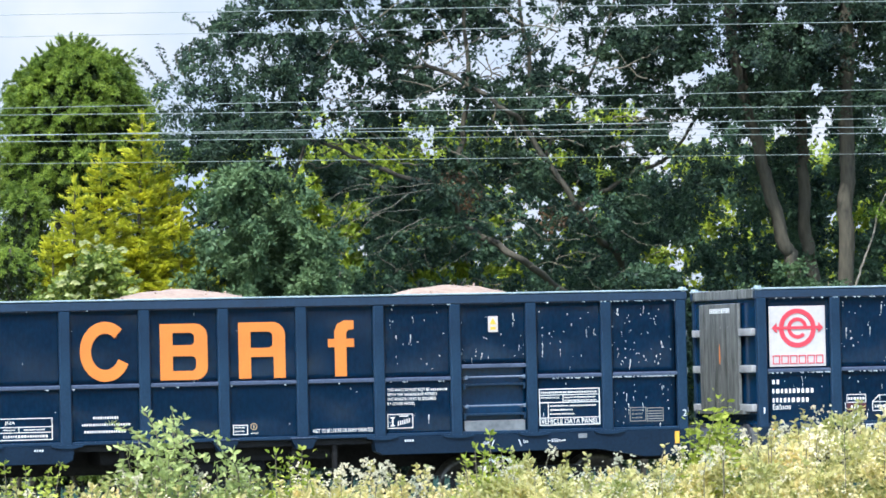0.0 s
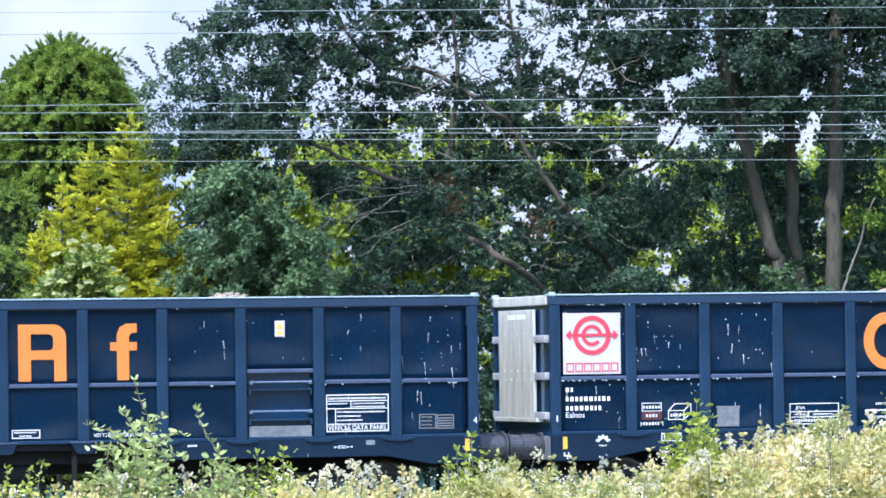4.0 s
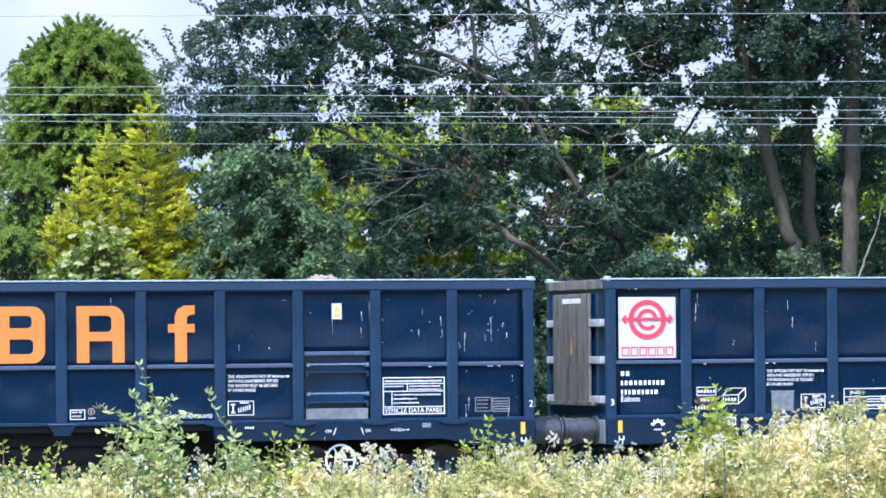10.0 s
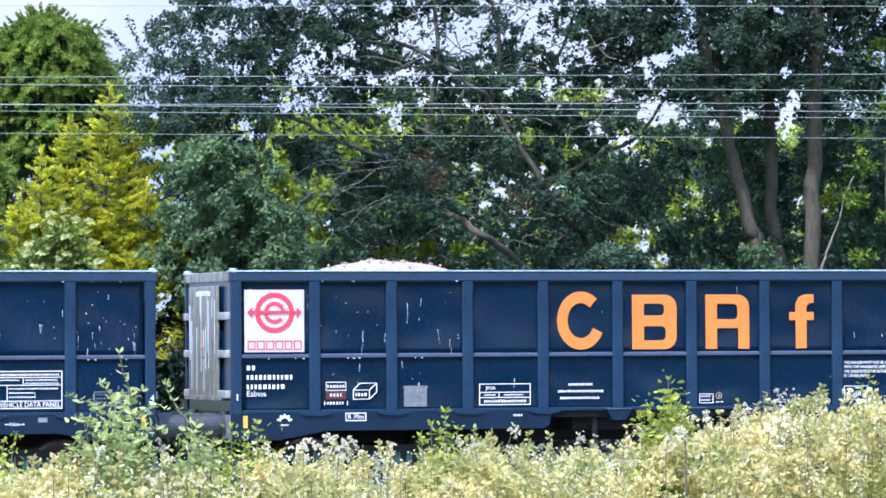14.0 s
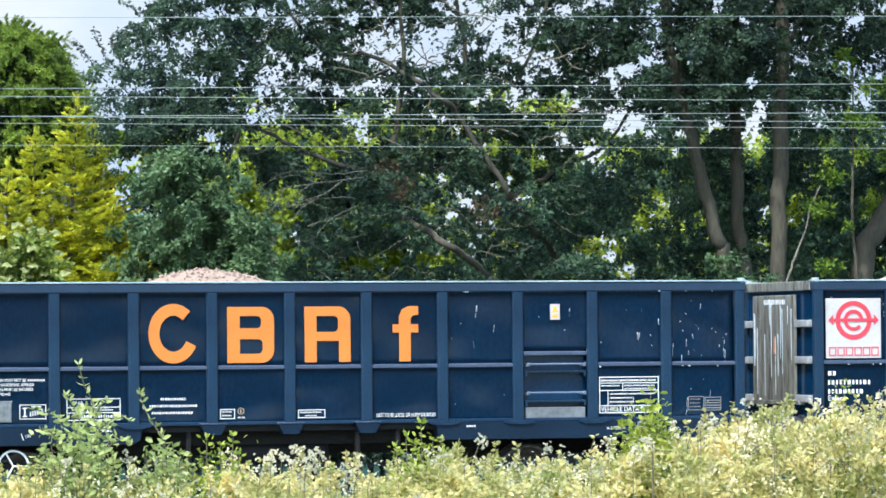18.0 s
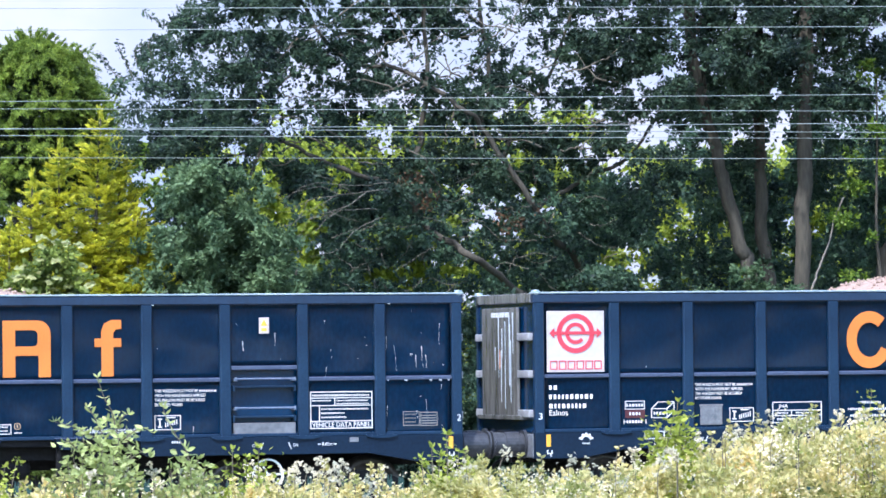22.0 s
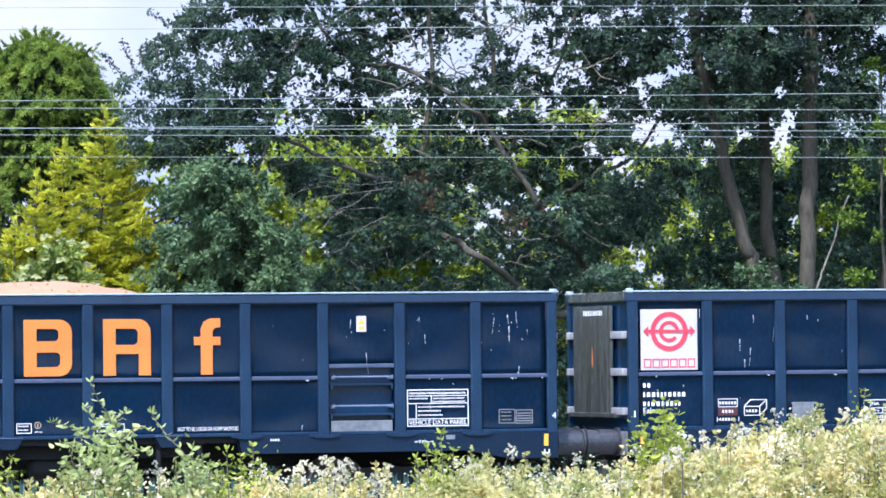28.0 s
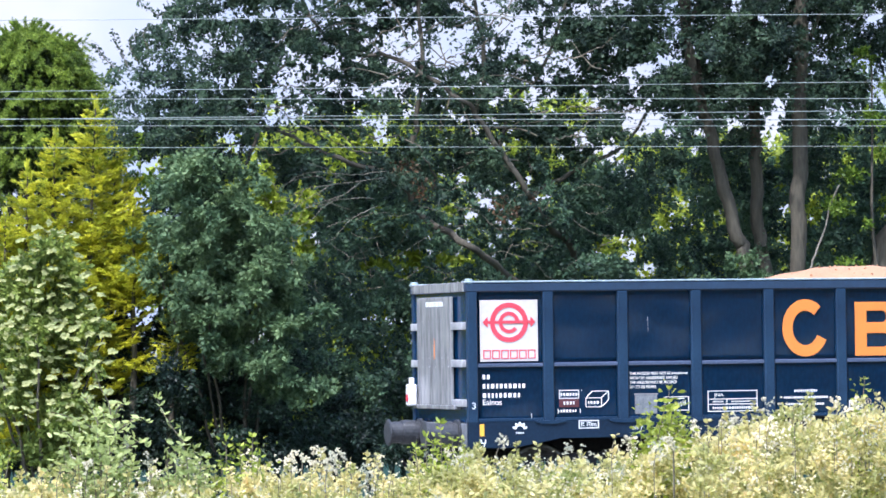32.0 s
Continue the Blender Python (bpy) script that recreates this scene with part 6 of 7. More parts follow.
# the trunks to the right
for name, lab, r0, r1, pts in (
        ("ash_tree", "tall tree with a leaning grey-brown trunk", 0.13, 0.085, [(26.62, 70, -0.57), (26.40, 70, 3.40), (26.21, 70, 4.01), (25.98, 70, 4.96), (25.79, 70, 5.62), (25.56, 70, 6.47), (25.40, 70, 7.32), (25.20, 70, 10.95)]),
        ("ash_tree", "tall tree with a slender grey-brown trunk", 0.125, 0.08, [(26.98, 70.6, -0.60), (26.93, 70.6, 3.45), (26.83, 70.6, 4.41), (26.81, 70.6, 5.36), (26.81, 70.6, 6.32), (26.78, 70.6, 8.56), (26.70, 70.6, 11.05)]),
        ("ash_tree", "tall tree with a thick straight grey-brown trunk", 0.14, 0.115, [(27.00, 69.4, -0.56), (27.08, 69.4, 3.47), (27.12, 69.4, 5.02), (27.18, 69.4, 7.00), (27.24, 69.4, 8.66), (27.32, 69.4, 11.11)]),
        ("ash_tree", "tall tree with a leaning trunk among leaves", 0.22, 0.12, [(28.73, 70.5, -0.63), (29.00, 70.5, 3.39), (29.32, 70.5, 4.16), (29.86, 70.5, 5.12), (30.40, 70.5, 6.86), (30.87, 70.5, 9.96)])):
    tr = thing(name, (pts[0][0], pts[0][1], -0.75), lab, "tree", "tall trees by the line")
    limb(tr, rel(tr, [(pts[0][0], pts[0][1], -0.75)] + list(pts[1:])), r0, r1, "trunk", seed=int(r0 * 100))
    o = np.array(tr.location)
    cs, rs = [], []
    cx, cy = pts[-2][0], pts[-2][1]
    for _ in range(170 if cx < 29 else 260):
        p = (cx + rng.normal() * (1.3 if cx < 29 else 1.9), cy + rng.normal() * 1.1, rng.uniform(6.3, 11.0))
        cs.append((p[0] - o[0], p[1] - o[1], p[2] - o[2]))
        rs.append(rng.uniform(0.25, 0.6))
    for _ in range(16 if cx < 29 else 60):
        p = (cx + rng.normal() * (1.2 if cx < 29 else 1.5) - (0 if cx < 29 else 0.7), cy + rng.uniform(0.3, 1.4), rng.uniform(4.9, 6.4))
        cs.append((p[0] - o[0], p[1] - o[1], p[2] - o[2]))
        rs.append(rng.uniform(0.2, 0.42))
    pos = clump_points(rng, cs, rs, 44000 if cx < 27 else 58000, 0.7, 0.35)
    pos = shift(off_trunks(clear_of(clear_of(shift(pos, o), GAPS, 0.02, rng), GLADES, 0.08, rng, False, 0.3), rng), -o)
    crown("crown", pos, rng.uniform(0.03, 0.055, len(pos)), OAK_LEAF, tr, rng)
    for i in range(5):
        k = rg.uniform(0.74, 0.95)
        q = Vector(pts[int(k * (len(pts) - 1))])
        e = q + Vector((rg.uniform(-1.4, 1.4), rg.uniform(-0.5, 0.8), rg.uniform(0.5, 1.4)))
        limb(tr, rel(tr, [q, (q + e) / 2 + Vector((0, 0, 0.15)), e]), 0.05, 0.015, seed=i)
# sunlit young tree before the last trunk
sun_tree = thing("young_tree", (28.25, 68.9, -0.75), "slender young tree with sunlit yellow-green leaves", "tree")
limb(sun_tree, [(0, 0, 0), (0.05, 0, 3.0), (-0.05, 0, 5.2), (0, 0, 7.6)], 0.05, 0.012, "trunk", seed=4)
cs = scatter(rng, -0.9, 0.9, -0.5, 0.5, 3.4, 7.9, 20, lambda x, y, z: (x / 0.9) ** 2 + ((z - 5.8) / 2.3) ** 2 < 1)
pos = clump_points(rng, cs, rng.uniform(0.12, 0.3, len(cs)), 3000, 0.7, 0.2)
crown("crown", pos, rng.uniform(0.03, 0.055, len(pos)), HAZEL_LEAF, sun_tree, rng)
# young growth round the feet of the trunks
for x, y, z in ((26.16, 69.2, 3.78), (25.36, 69.1, 3.29), (26.60, 69.0, 3.37)):
    sho = thing("young_ash", (x, y, -0.75), "leafy young growth at the foot of a trunk", "bush", "young growth by the trunks")
    limb(sho, [(0, 0, 0), (0.05, 0, (z + 0.75) * 0.6), (0, 0, z + 0.75)], 0.02, 0.006, "stem", TWIG, 5)
    cs = [(rng.normal() * 0.16, rng.normal() * 0.12, z + 0.75 - rng.random() * 0.9) for _ in range(12)]
    pos = clump_points(rng, cs, rng.uniform(0.12, 0.26, len(cs)), 1500, 0.7)
    crown("crown", pos, rng.uniform(0.03, 0.055, len(pos)), GREY_LEAF, sho, rng)

snag = thing("dead_tree", (26.96, 68.6, 2.62), "pale bare dead stem leaning beside a trunk", "dead stem")
snag.location.z = -0.75
limb(snag, rel(snag, [(26.15, 68.6, -0.75), (26.70, 68.6, 2.40), (26.92, 68.6, 3.27), (27.10, 68.6, 3.74), (27.25, 68.6, 4.11), (27.35, 68.6, 4.48), (27.52, 68.6, 4.83)]), 0.026, 0.010, "stem", DEAD, 3, rough=0.010)

# darker wood behind them
back = thing("back_wood", (0, 0, 0), "dark wood of tall trees behind the oak", "trees", kind="stuff")
cs, rs = [], []
for _ in range(650):
    x, y = rng.uniform(19.5, 34.0), rng.uniform(75.0, 80.0)
    top = (5.6 if x * 68 / y < 23.8 else 7.4) + 0.8 * noise.noise(Vector((x * 0.6, 2, 0)))
    if x * 68 / y < 18.0:
        top = 4.5
    cs.append((x, y, -0.5 + (top + 0.5) * rng.random()))
    rs.append(rng.uniform(0.3, 0.7))
pos = clump_points(rng, cs, rs, 130000)
high = pos[:, 2] > 5.4
pos = np.concatenate((clear_of(pos[high], GAPS, 0.008, rng), clear_of(pos[~high], GAPS, 0.008, rng, False)))
pos = clear_of(pos, GLADES, 0.01, rng, False, 0.45)
crown("leaf_mass", pos, rng.uniform(0.05, 0.09, len(pos)), UNDER_LEAF, back, rng, kind="stuff")

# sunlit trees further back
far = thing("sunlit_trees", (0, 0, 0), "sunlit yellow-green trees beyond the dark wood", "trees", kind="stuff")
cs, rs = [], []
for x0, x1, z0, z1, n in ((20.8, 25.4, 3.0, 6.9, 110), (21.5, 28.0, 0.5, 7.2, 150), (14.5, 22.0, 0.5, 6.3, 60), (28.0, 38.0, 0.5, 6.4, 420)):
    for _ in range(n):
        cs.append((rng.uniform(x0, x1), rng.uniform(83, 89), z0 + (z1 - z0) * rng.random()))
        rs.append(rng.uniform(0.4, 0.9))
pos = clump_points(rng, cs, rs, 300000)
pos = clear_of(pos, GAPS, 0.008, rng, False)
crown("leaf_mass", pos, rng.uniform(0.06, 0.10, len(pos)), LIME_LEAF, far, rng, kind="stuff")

# a belt of trees behind the viewer, mirrored in the paint
belt = thing("tree_belt", (0, 0, 0), "dark belt of trees across the lane from the railway", "trees", kind="stuff")
cs, rs = [], []
for _ in range(900):
    x, y = rng.uniform(-30.0, 80.0), rng.uniform(-34.0, -28.0)
    top = 3.6 + 2.6 * noise.noise(Vector((x * 0.16, 8, 0))) + 1.2 * noise.noise(Vector((x * 0.7, 3, 0)))
    cs.append((x, y, 0.4 + top * rng.random() ** 0.8))
    rs.append(rng.uniform(0.7, 1.5))
pos = clump_points(rng, cs, rs, 60000, loose=0.15)
crown("leaf_mass", pos, rng.uniform(0.16, 0.30, len(pos)), UNDER_LEAF, belt, rng, kind="stuff")

# ---------------------------------------------------------------- bramble thicket before the line
thk = thing("bramble_thicket", (0, 0, 0), "sunlit bramble thicket thick with small whitish flowers", "brambles", kind="stuff")
PROFILE = [(4.36, 1.44), (4.55, 1.46), (4.75, 1.44), (4.98, 1.46), (5.21, 1.47), (5.54, 1.44), (5.87, 1.44), (6.13, 1.43), (6.40, 1.47), (6.71, 1.47), (6.95, 1.44), (7.22, 1.42), (7.43, 1.48), (7.70, 1.53), (7.91, 1.52), (8.19, 1.51), (8.44, 1.49), (8.68, 1.56), (8.97, 1.62), (9.22, 1.67), (9.44, 1.72), (9.69, 1.75), (9.91, 1.75), (10.20, 1.77), (10.49, 1.74)]
px, pz = [p[0] for p in PROFILE], [p[1] for p in PROFILE]
def thicket_top(a, b):
    """The thicket's height over a point of the ground."""
    z = np.interp(a * 25 / b, px, pz)
    z = 2.19 + (z - 2.19) * b / 25 - 0.10 * ((b - 25) / 1.2) ** 2 * (b < 25) - 0.25 * np.clip(b - 26, 0, 2)
    return z + noise.noise(Vector((a * 2.2, b * 2.2, 0))) * 0.10 + noise.noise(Vector((a * 6, b * 6, 4))) * 0.06


cs, rs = [], []
for _ in range(3000):
    a, b = rng.uniform(2.0, 13.5), rng.uniform(23.6, 27.5)
    cs.append((a, b, thicket_top(a, b) - rng.random() ** 1.6 * 0.75 - 0.05))
    rs.append(rng.uniform(0.06, 0.17))
pd = clump_points(rng, cs, rs, 270000, 0.85, 0.5, 9, 0.018)
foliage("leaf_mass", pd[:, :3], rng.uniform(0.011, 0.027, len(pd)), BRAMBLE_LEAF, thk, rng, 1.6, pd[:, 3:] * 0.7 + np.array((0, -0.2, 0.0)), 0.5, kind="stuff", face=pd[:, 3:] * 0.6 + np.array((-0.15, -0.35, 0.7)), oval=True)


def blossoms(centres, rng):
    """Five petals round each centre, open towards the light and the viewer's side."""
    c = np.repeat(centres, 5, axis=0)
    n = np.repeat(rng.normal(size=(len(centres), 3)) * 0.5 + np.array((-0.15, -0.65, 0.6)), 5, axis=0)
    n /= np.linalg.norm(n, axis=1)[:, None]
    u = np.cross(n, np.array((0.3, 0.2, 1.0)))
    u /= np.linalg.norm(u, axis=1)[:, None]
    a = np.tile(np.arange(5) * 1.2566, len(centres)) + np.repeat(rng.random(len(centres)) * 6.28, 5)
    return c, u * np.cos(a)[:, None] + np.cross(n, u) * np.sin(a)[:, None], n


fl = []
for _ in range(2500):
    a, b = rng.uniform(2.5, 13.0), rng.uniform(23.6, 26.6)
    if noise.noise(Vector((a * 1.6, b * 1.6, 9))) + 0.6 * noise.noise(Vector((a * 5, b * 5, 2))) < rng.uniform(-0.30, 0.40):
        continue
    c = thicket_top(a, b) - rng.random() ** 1.5 * 0.32 + 0.03
    fl.append(np.array((a, b, c)) + rng.normal(size=(rng.integers(4, 15), 3)) * (0.030, 0.030, 0.034))
for _ in range(800):
    a, b = rng.uniform(2.5, 13.0), rng.uniform(23.45, 24.1)
    if noise.noise(Vector((a * 1.9, b * 2.0, 3))) + 0.6 * noise.noise(Vector((a * 5, b * 5, 7))) < rng.uniform(-0.25, 0.45):
        continue
    fl.append(np.array((a, b, thicket_top(a, b) - rng.random() * 0.55)) + rng.normal(size=(rng.integers(4, 14), 3)) * (0.030, 0.028, 0.034))
pos, ax, fc = blossoms(np.concatenate(fl), rng)
foliage("flowers", pos, rng.uniform(0.005, 0.0095, len(pos)), PETAL, thk, rng, 1.15, ax, 0.12, "small whitish flowers", kind="stuff", face=fc)
# flowering and leafy tips that stand out of it
tips, leafy, ways = [], [], []
stems = bmesh.new()
for i in range(190):
    a, b = rng.uniform(4.2, 11.0), rng.uniform(23.8, 26.0)
    c = float(thicket_top(a, b)) + 0.02
    h = rng.uniform(0.02, 0.11)
    e = Vector((a + rng.normal() * 0.03, b, c + h))
    tube(stems, [(a, b, c - 0.3), (a, b, c), e], 0.003, 0.002, 5)
    if i % 3 == 0:
        for _ in range(8):
            tips.append(np.array(e) + rng.normal(size=3) * (0.022, 0.018, 0.026) + rng.normal(size=(7, 3)) * 0.007)
    else:
        f = rng.random(26)
        leafy.append(np.array((a, b, c - 0.08)) + (np.array(e) - np.array((a, b, c - 0.08))) * f[:, None])
        w = rng.random(26) * 6.28
        ways.append(np.c_[np.cos(w), 0.7 * np.sin(w) - 0.2, rng.uniform(0.0, 0.7, 26)])
part("tip_stems", stems, TWIG, thk)
pos, ax, fc = blossoms(np.concatenate(tips), rng)
foliage("tip_flowers", pos, rng.uniform(0.005, 0.009, len(pos)), PETAL, thk, rng, 1.15, ax, 0.12, kind="stuff", face=fc)
pos = np.concatenate(leafy)
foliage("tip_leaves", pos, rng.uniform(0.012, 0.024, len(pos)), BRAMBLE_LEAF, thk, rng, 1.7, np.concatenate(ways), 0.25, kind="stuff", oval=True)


def shoot(name, ob, line, leaf, material, rg, gap=0.036, tip=2, label=""):
    """A springy shoot that turns about its foot, the line's first point: a stem with pairs of leaves all along."""
    foot = Vector(line[0])
    pts = bend([tuple(Vector(p) - foot) for p in line], 10)
    stem = part(name, tube(bmesh.new(), pts, 0.0045, 0.0018, 6), TWIG, ob, label)
    stem.location = foot
    P, A = [], []
    run, turn = 0.0, rg.uniform(0, 3.1)
    for a, b in zip(pts, pts[1:]):
        a, b = Vector(a), Vector(b)
        run += (b - a).length
        if run < gap:
            continue
        run, turn = 0.0, turn + 1.25
        for k in (0, math.pi):
            P.append(np.array(b) + rg.normal(size=3) * 0.002)
            A.append(np.array((math.cos(turn + k), 0.7 * math.sin(turn + k) - 0.2, rg.uniform(0.0, 0.8))))
    for k in range(tip):
        P.append(np.array(pts[-1]))
        A.append(np.array((-0.6 + 1.2 * k / max(tip - 1, 1), -0.2, 0.8)))
    n = len(P)
    foliage("leaves", np.array(P), leaf * rg.uniform(0.7, 1.1, n) * np.linspace(1.15, 0.75, n), material, stem, rg, 2.1, np.array(A), 0.22, face=np.tile((0.0, -0.5, 0.9), (n, 1)), oval=True)
    return stem


def sapling(name, label, category, foot, shoots, material, leaf, seed, group="", per=9, bare=0.24):
    """Leafy stems from one foot, each given by the point of its tip."""
    ob = thing(name, (foot[0], foot[1], 0.1), label, category, group)
    rg = np.random.default_rng(seed)
    P, A = [], []
    for tip in shoots:
        t = Vector(rel(ob, [tip])[0])
        b = Vector((t.x * 0.35, t.y * 0.3, max(t.z - 0.75, 0.0)))
        line = bend([(0, 0, 0), b, b.lerp(t, 0.55) + Vector((rg.normal() * 0.015, 0, 0)), t], 9)
        part("stem", tube(bmesh.new(), line, 0.006, 0.002, 6), TWIG, ob)
        for i, q in enumerate(line):
            if q.z < t.z - 0.62:
                continue
            low = q.z < t.z - bare
            turn = rg.uniform(0, 6.28) + i * 1.6
            for k in range(per if low else 2):
                a = turn + k * (math.pi if not low else 2.3)
                P.append(np.array(q) + rg.normal(size=3) * (0.045 if low else 0.003))
                A.append(np.array((math.cos(a), 0.7 * math.sin(a) - 0.15, rg.uniform(-0.2, 0.7))))
        P += [np.array(t)] * 2
        A += [np.array((s, -0.2, 0.9)) for s in (-0.5, 0.5)]
    P, A = np.array(P), np.array(A)
    foliage("leaves", P, rg.uniform(leaf * 0.5, leaf * 1.0, len(P)), material, ob, rg, 2.0, A, 0.25, oval=True)
    return ob


sap = sapling("sapling", "young leafy sapling rising out of the brambles", "sapling", (5.40, 24.6, 1.47), [(5.41, 24.6, 1.87), (5.35, 24.5, 1.84), (5.48, 24.6, 1.83), (5.27, 24.6, 1.80), (5.55, 24.7, 1.76), (5.20, 24.6, 1.74), (5.43, 24.4, 1.78), (5.33, 24.4, 1.75), (5.18, 24.6, 1.64), (5.50, 24.4, 1.70), (5.24, 24.5, 1.69), (5.40, 24.4, 1.68), (5.30, 24.4, 1.65), (5.46, 24.4, 1.61), (5.55, 24.5, 1.58), (5.13, 24.5, 1.58), (5.22, 24.4, 1.58), (5.36, 24.3, 1.57)], SAPLING_LEAF, 0.029, 3, per=6, bare=0.03)
shoots = np.random.default_rng(33)
leader = shoot("leader", sap, rel(sap, [(5.46, 24.6, 1.74), (5.45, 24.6, 1.90), (5.40, 24.6, 2.01), (5.37, 24.6, 2.12)]), 0.029, SAPLING_LEAF, shoots)
for line in ([(5.38, 24.6, 1.80), (5.34, 24.6, 1.89), (5.30, 24.6, 1.95)], [(5.36, 24.6, 1.77), (5.22, 24.6, 1.84), (5.11, 24.6, 1.87)], [(5.46, 24.6, 1.80), (5.50, 24.6, 1.89), (5.54, 24.6, 1.91)], [(5.50, 24.6, 1.76), (5.58, 24.5, 1.83), (5.65, 24.5, 1.80)], [(5.27, 24.6, 1.68), (5.17, 24.5, 1.76), (5.14, 24.5, 1.75)], [(5.52, 24.5, 1.66), (5.60, 24.5, 1.70), (5.64, 24.5, 1.66)]):
    shoot("side_shoot", sap, rel(sap, line), 0.028, SAPLING_LEAF, shoots, 0.03)
low_sap = sapling("sapling", "small sapling with one long bending shoot in the brambles", "sapling", (5.86, 24.5, 1.43), [(5.84, 24.5, 1.70), (5.77, 24.4, 1.64), (5.90, 24.5, 1.65), (5.94, 24.5, 1.61), (5.72, 24.4, 1.60), (5.83, 24.4, 1.61)], SAPLING_LEAF, 0.028, 4, per=6, bare=0.03)
long_shoot = shoot("long_shoot", low_sap, rel(low_sap, [(5.87, 24.5, 1.42), (5.85, 24.5, 1.66), (5.78, 24.5, 1.79), (5.73, 24.5, 1.88), (5.71, 24.5, 1.95)]), 0.028, SAPLING_LEAF, shoots, 0.045, 4)
sprigs = [sapling("green_sprig", "bright green leafy sprig over the brambles", "sprig", (6.12, 24.4, 1.42), [(6.06, 24.4, 1.70), (6.24, 24.5, 1.71), (6.14, 24.4, 1.66), (6.25, 24.4, 1.61), (6.05, 24.5, 1.61)], SPRIG_LEAF, 0.024, 5, "green sprigs", 7, 0.05)]
sprigs.append(sapling("green_sprig", "bright green leafy sprig over the brambles", "sprig", (7.28, 24.4, 1.40), [(7.32, 24.4, 1.77), (7.26, 24.5, 1.69), (7.39, 24.4, 1.67), (7.17, 24.4, 1.63), (7.28, 24.4, 1.66), (7.47, 24.5, 1.59), (7.35, 24.5, 1.56)], SPRIG_LEAF, 0.024, 6, "green sprigs", 7, 0.05))
tall_sprig = sapling("green_sprig", "tall bright green leafy sprig over the brambles", "sprig", (8.69, 24.6, 1.46), [(8.78, 24.6, 1.94), (8.65, 24.6, 1.79), (8.83, 24.6, 1.79), (8.60, 24.6, 1.73), (8.76, 24.5, 1.82), (8.72, 24.5, 1.86), (8.80, 24.5, 1.74), (8.74, 24.5, 1.76), (8.67, 24.5, 1.68), (8.88, 24.6, 1.68)], SPRIG_LEAF, 0.027, 7, "green sprigs", 8, 0.03)
sprigs.append(sapling("green_sprig", "bright green leafy sprig over the brambles", "sprig", (9.99, 24.6, 1.54), [(10.01, 24.6, 1.98), (9.96, 24.6, 1.87), (10.05, 24.6, 1.81), (9.93, 24.6, 1.77)], SPRIG_LEAF, 0.019, 8, "green sprigs", 7, 0.05))
sprigs.append(sapling("green_sprig", "bright green leafy sprig over the brambles", "sprig", (4.67, 24.6, 1.38), [(4.55, 24.6, 1.67), (4.67, 24.6, 1.64), (4.80, 24.6, 1.62), (4.85, 24.5, 1.67)], SPRIG_LEAF, 0.022, 9, "green sprigs", 7, 0.05))


# ---------------------------------------------------------------- what moves
def path_at(t):
    ts, vs = [r[0] for r in TRAVEL], [r[1] for r in TRAVEL]
    return float(np.interp(t, ts, vs))


# the wind in the shoots: seconds, how far a tip stands aside from its rest, and how far it is bowed towards the viewer in degrees
LEADER_SWAY = [(0, 0.10, 58), (0.5, 0.03, 18), (1, 0.11, 0), (1.5, -0.03, 12), (2, 0.05, 6), (2.5, 0.06, 0), (3, 0.03, 0), (6, 0, 8), (6.5, -0.03, 0), (7, -0.16, 22), (8, 0, 0), (9, -0.05, 0), (10, -0.06, 8), (11, -0.24, 22), (12, -0.13, 26), (13, -0.10, 16), (14, 0.04, 8), (17, 0.01, 0), (18, 0.01, 0), (18.5, -0.02, 0), (20, -0.01, 0), (21, -0.06, 6), (22, -0.02, 0), (23, 0, 0), (24, -0.04, 4), (25, 0, 18), (28, -0.11, 14), (29, -0.07, 10), (30, 0.03, 14), (31, 0.06, 0), (32, -0.02, 0)]
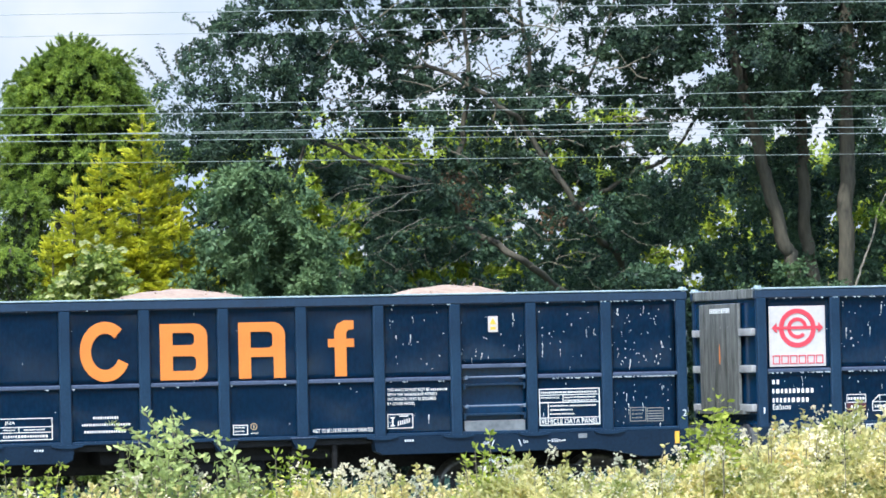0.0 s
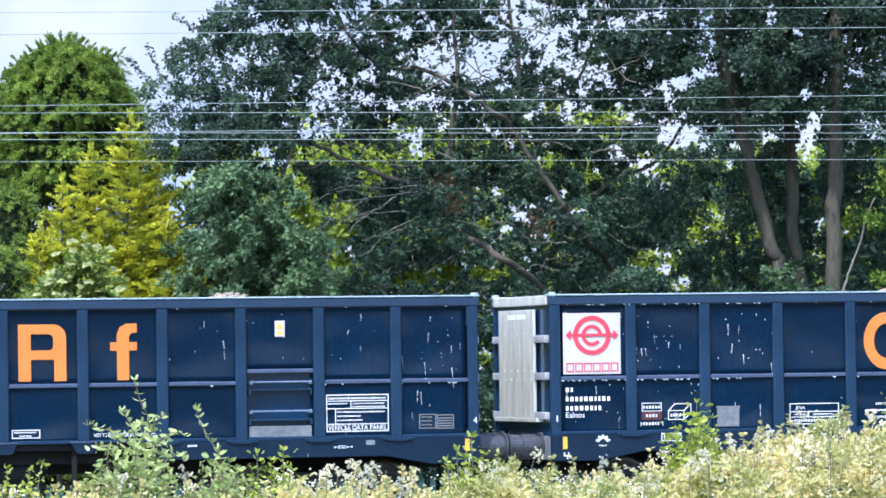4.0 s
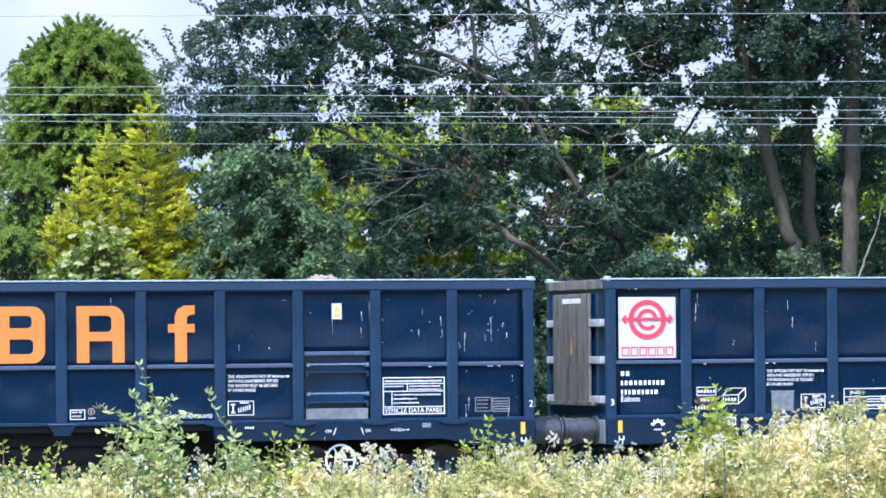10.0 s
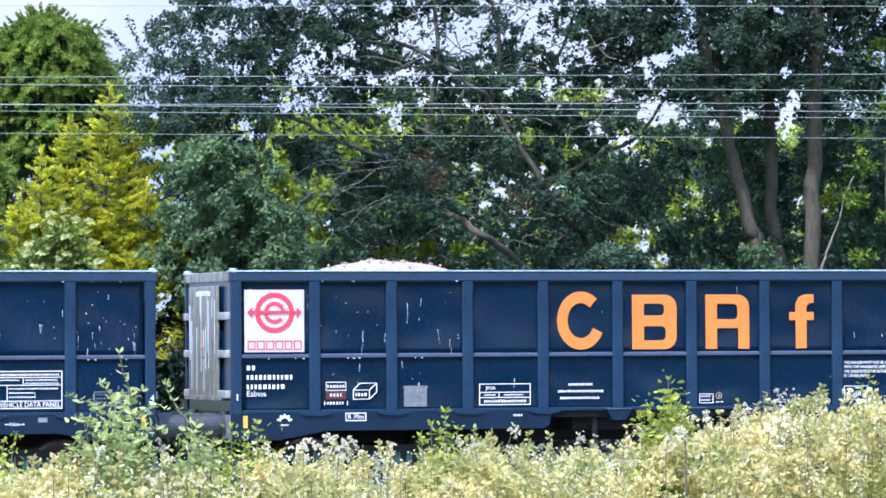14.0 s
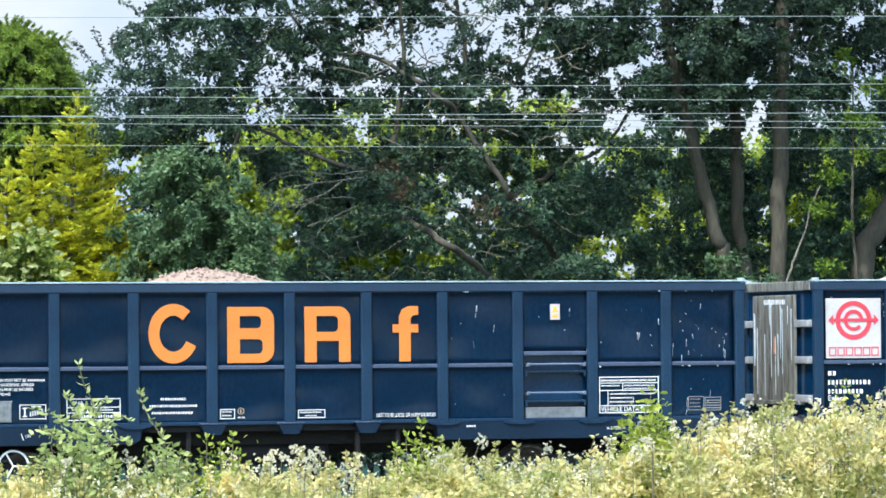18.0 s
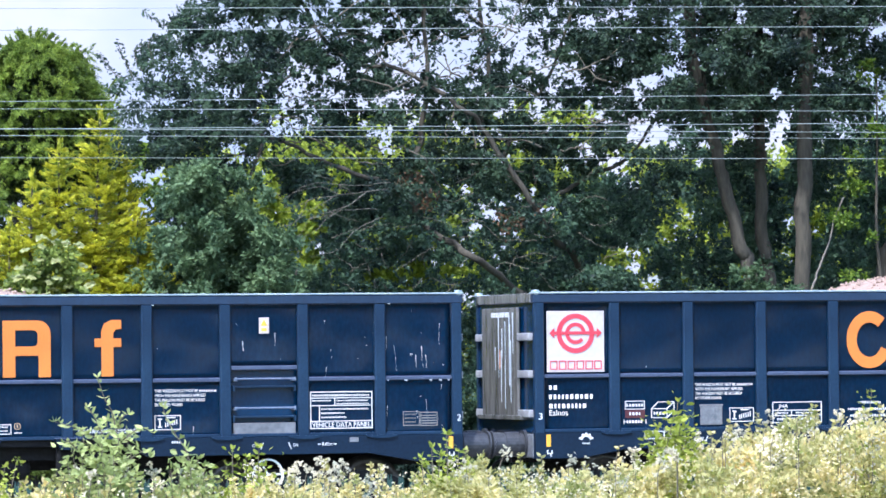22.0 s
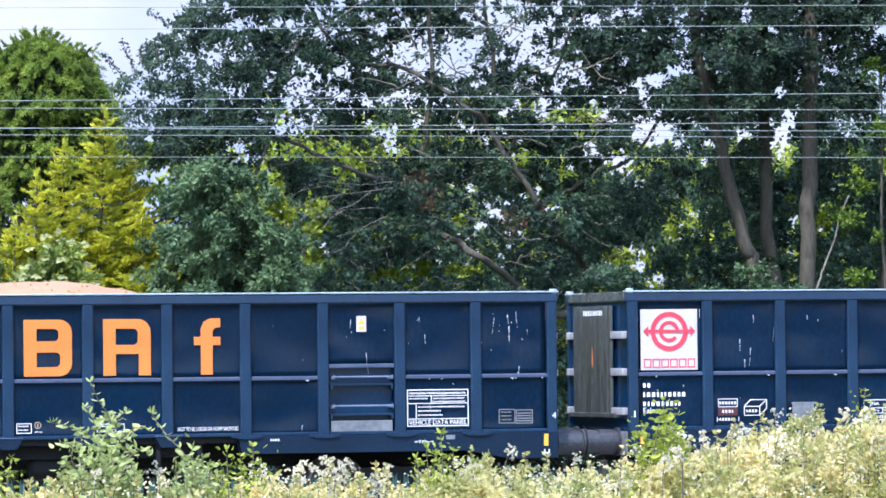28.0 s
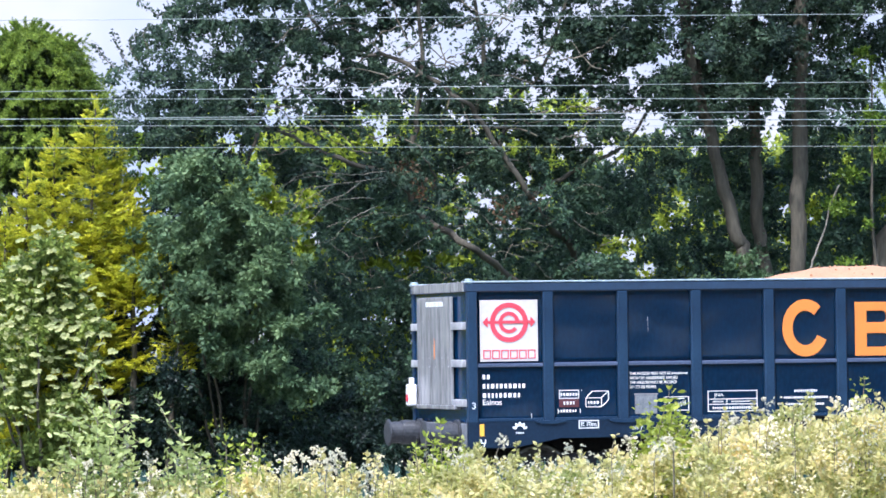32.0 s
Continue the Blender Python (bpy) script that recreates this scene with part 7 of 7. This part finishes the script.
LONG_SWAY = [(0, -0.07, 38), (0.5, -0.06, -8), (1, 0.06, 0), (1.5, -0.05, 0), (2, 0.04, 6), (2.5, 0.02, 0), (3, 0.02, 5), (6, -0.06, -8), (6.5, -0.01, 0), (7, -0.19, -8), (8, -0.01, 0), (9, -0.05, 0), (10, -0.02, 0), (11, -0.26, 0), (12, -0.17, 0), (13, -0.07, 8), (14, -0.03, -6), (17, 0.01, 0), (18, 0, 0), (19, -0.01, 0), (21, -0.01, 0), (23, -0.01, 0), (25, 0.01, 0), (28, -0.10, -6), (29, -0.06, -4), (30, -0.03, -4), (31, 0.02, 4), (32, -0.03, 4)]
SPRIG_SWAY = [(0, 0), (2, 0), (3.2, -0.02), (6, -0.09), (7, -0.03), (8, -0.06), (10, -0.03), (12, -0.05), (14, -0.08), (17, 0), (19, 0.02), (23, 0.03), (25, 0), (28, -0.09), (30, 0), (31, -0.06), (32, 0)]


def motions():
    for k, w in enumerate(wagons):
        rows = [(t, pose(s + 6.21 - PITCH * k, MID, 0)) for t, s in TRAVEL]
        walk(w, rows)
        walk(loads[k], rows)
        if k == 6:
            walk(tail, rows)
    steps = [i * 0.2 for i in range(161)]
    for ws, a in wheelsets:
        walk(ws, [(t, pose(a, 0, WHEEL_R, 0, math.degrees((path_at(t) - TRAVEL[0][1]) / WHEEL_R), 0)) for t in steps])
    # the whole sapling leans a little, its shoots bow further
    walk(sap, [(t, pose(*sap.location, 0, math.degrees(0.5 * d / 1.8), 0)) for t, d, bow in LEADER_SWAY])
    for ob, sway, arm, share in ((leader, LEADER_SWAY, 0.39, 0.5), (long_shoot, LONG_SWAY, 0.56, 1.0)):
        at = tuple(ob.location)
        walk(ob, [(t, pose(*at, bow, math.degrees(share * d / arm), 0)) for t, d, bow in sway])
    for ob, share in [(tall_sprig, 1.0)] + [(q, 0.6) for q in sprigs]:
        at = tuple(ob.location)
        walk(ob, [(t, pose(*at, 0, math.degrees(share * d / 1.8), 0)) for t, d in SPRIG_SWAY])


motions()
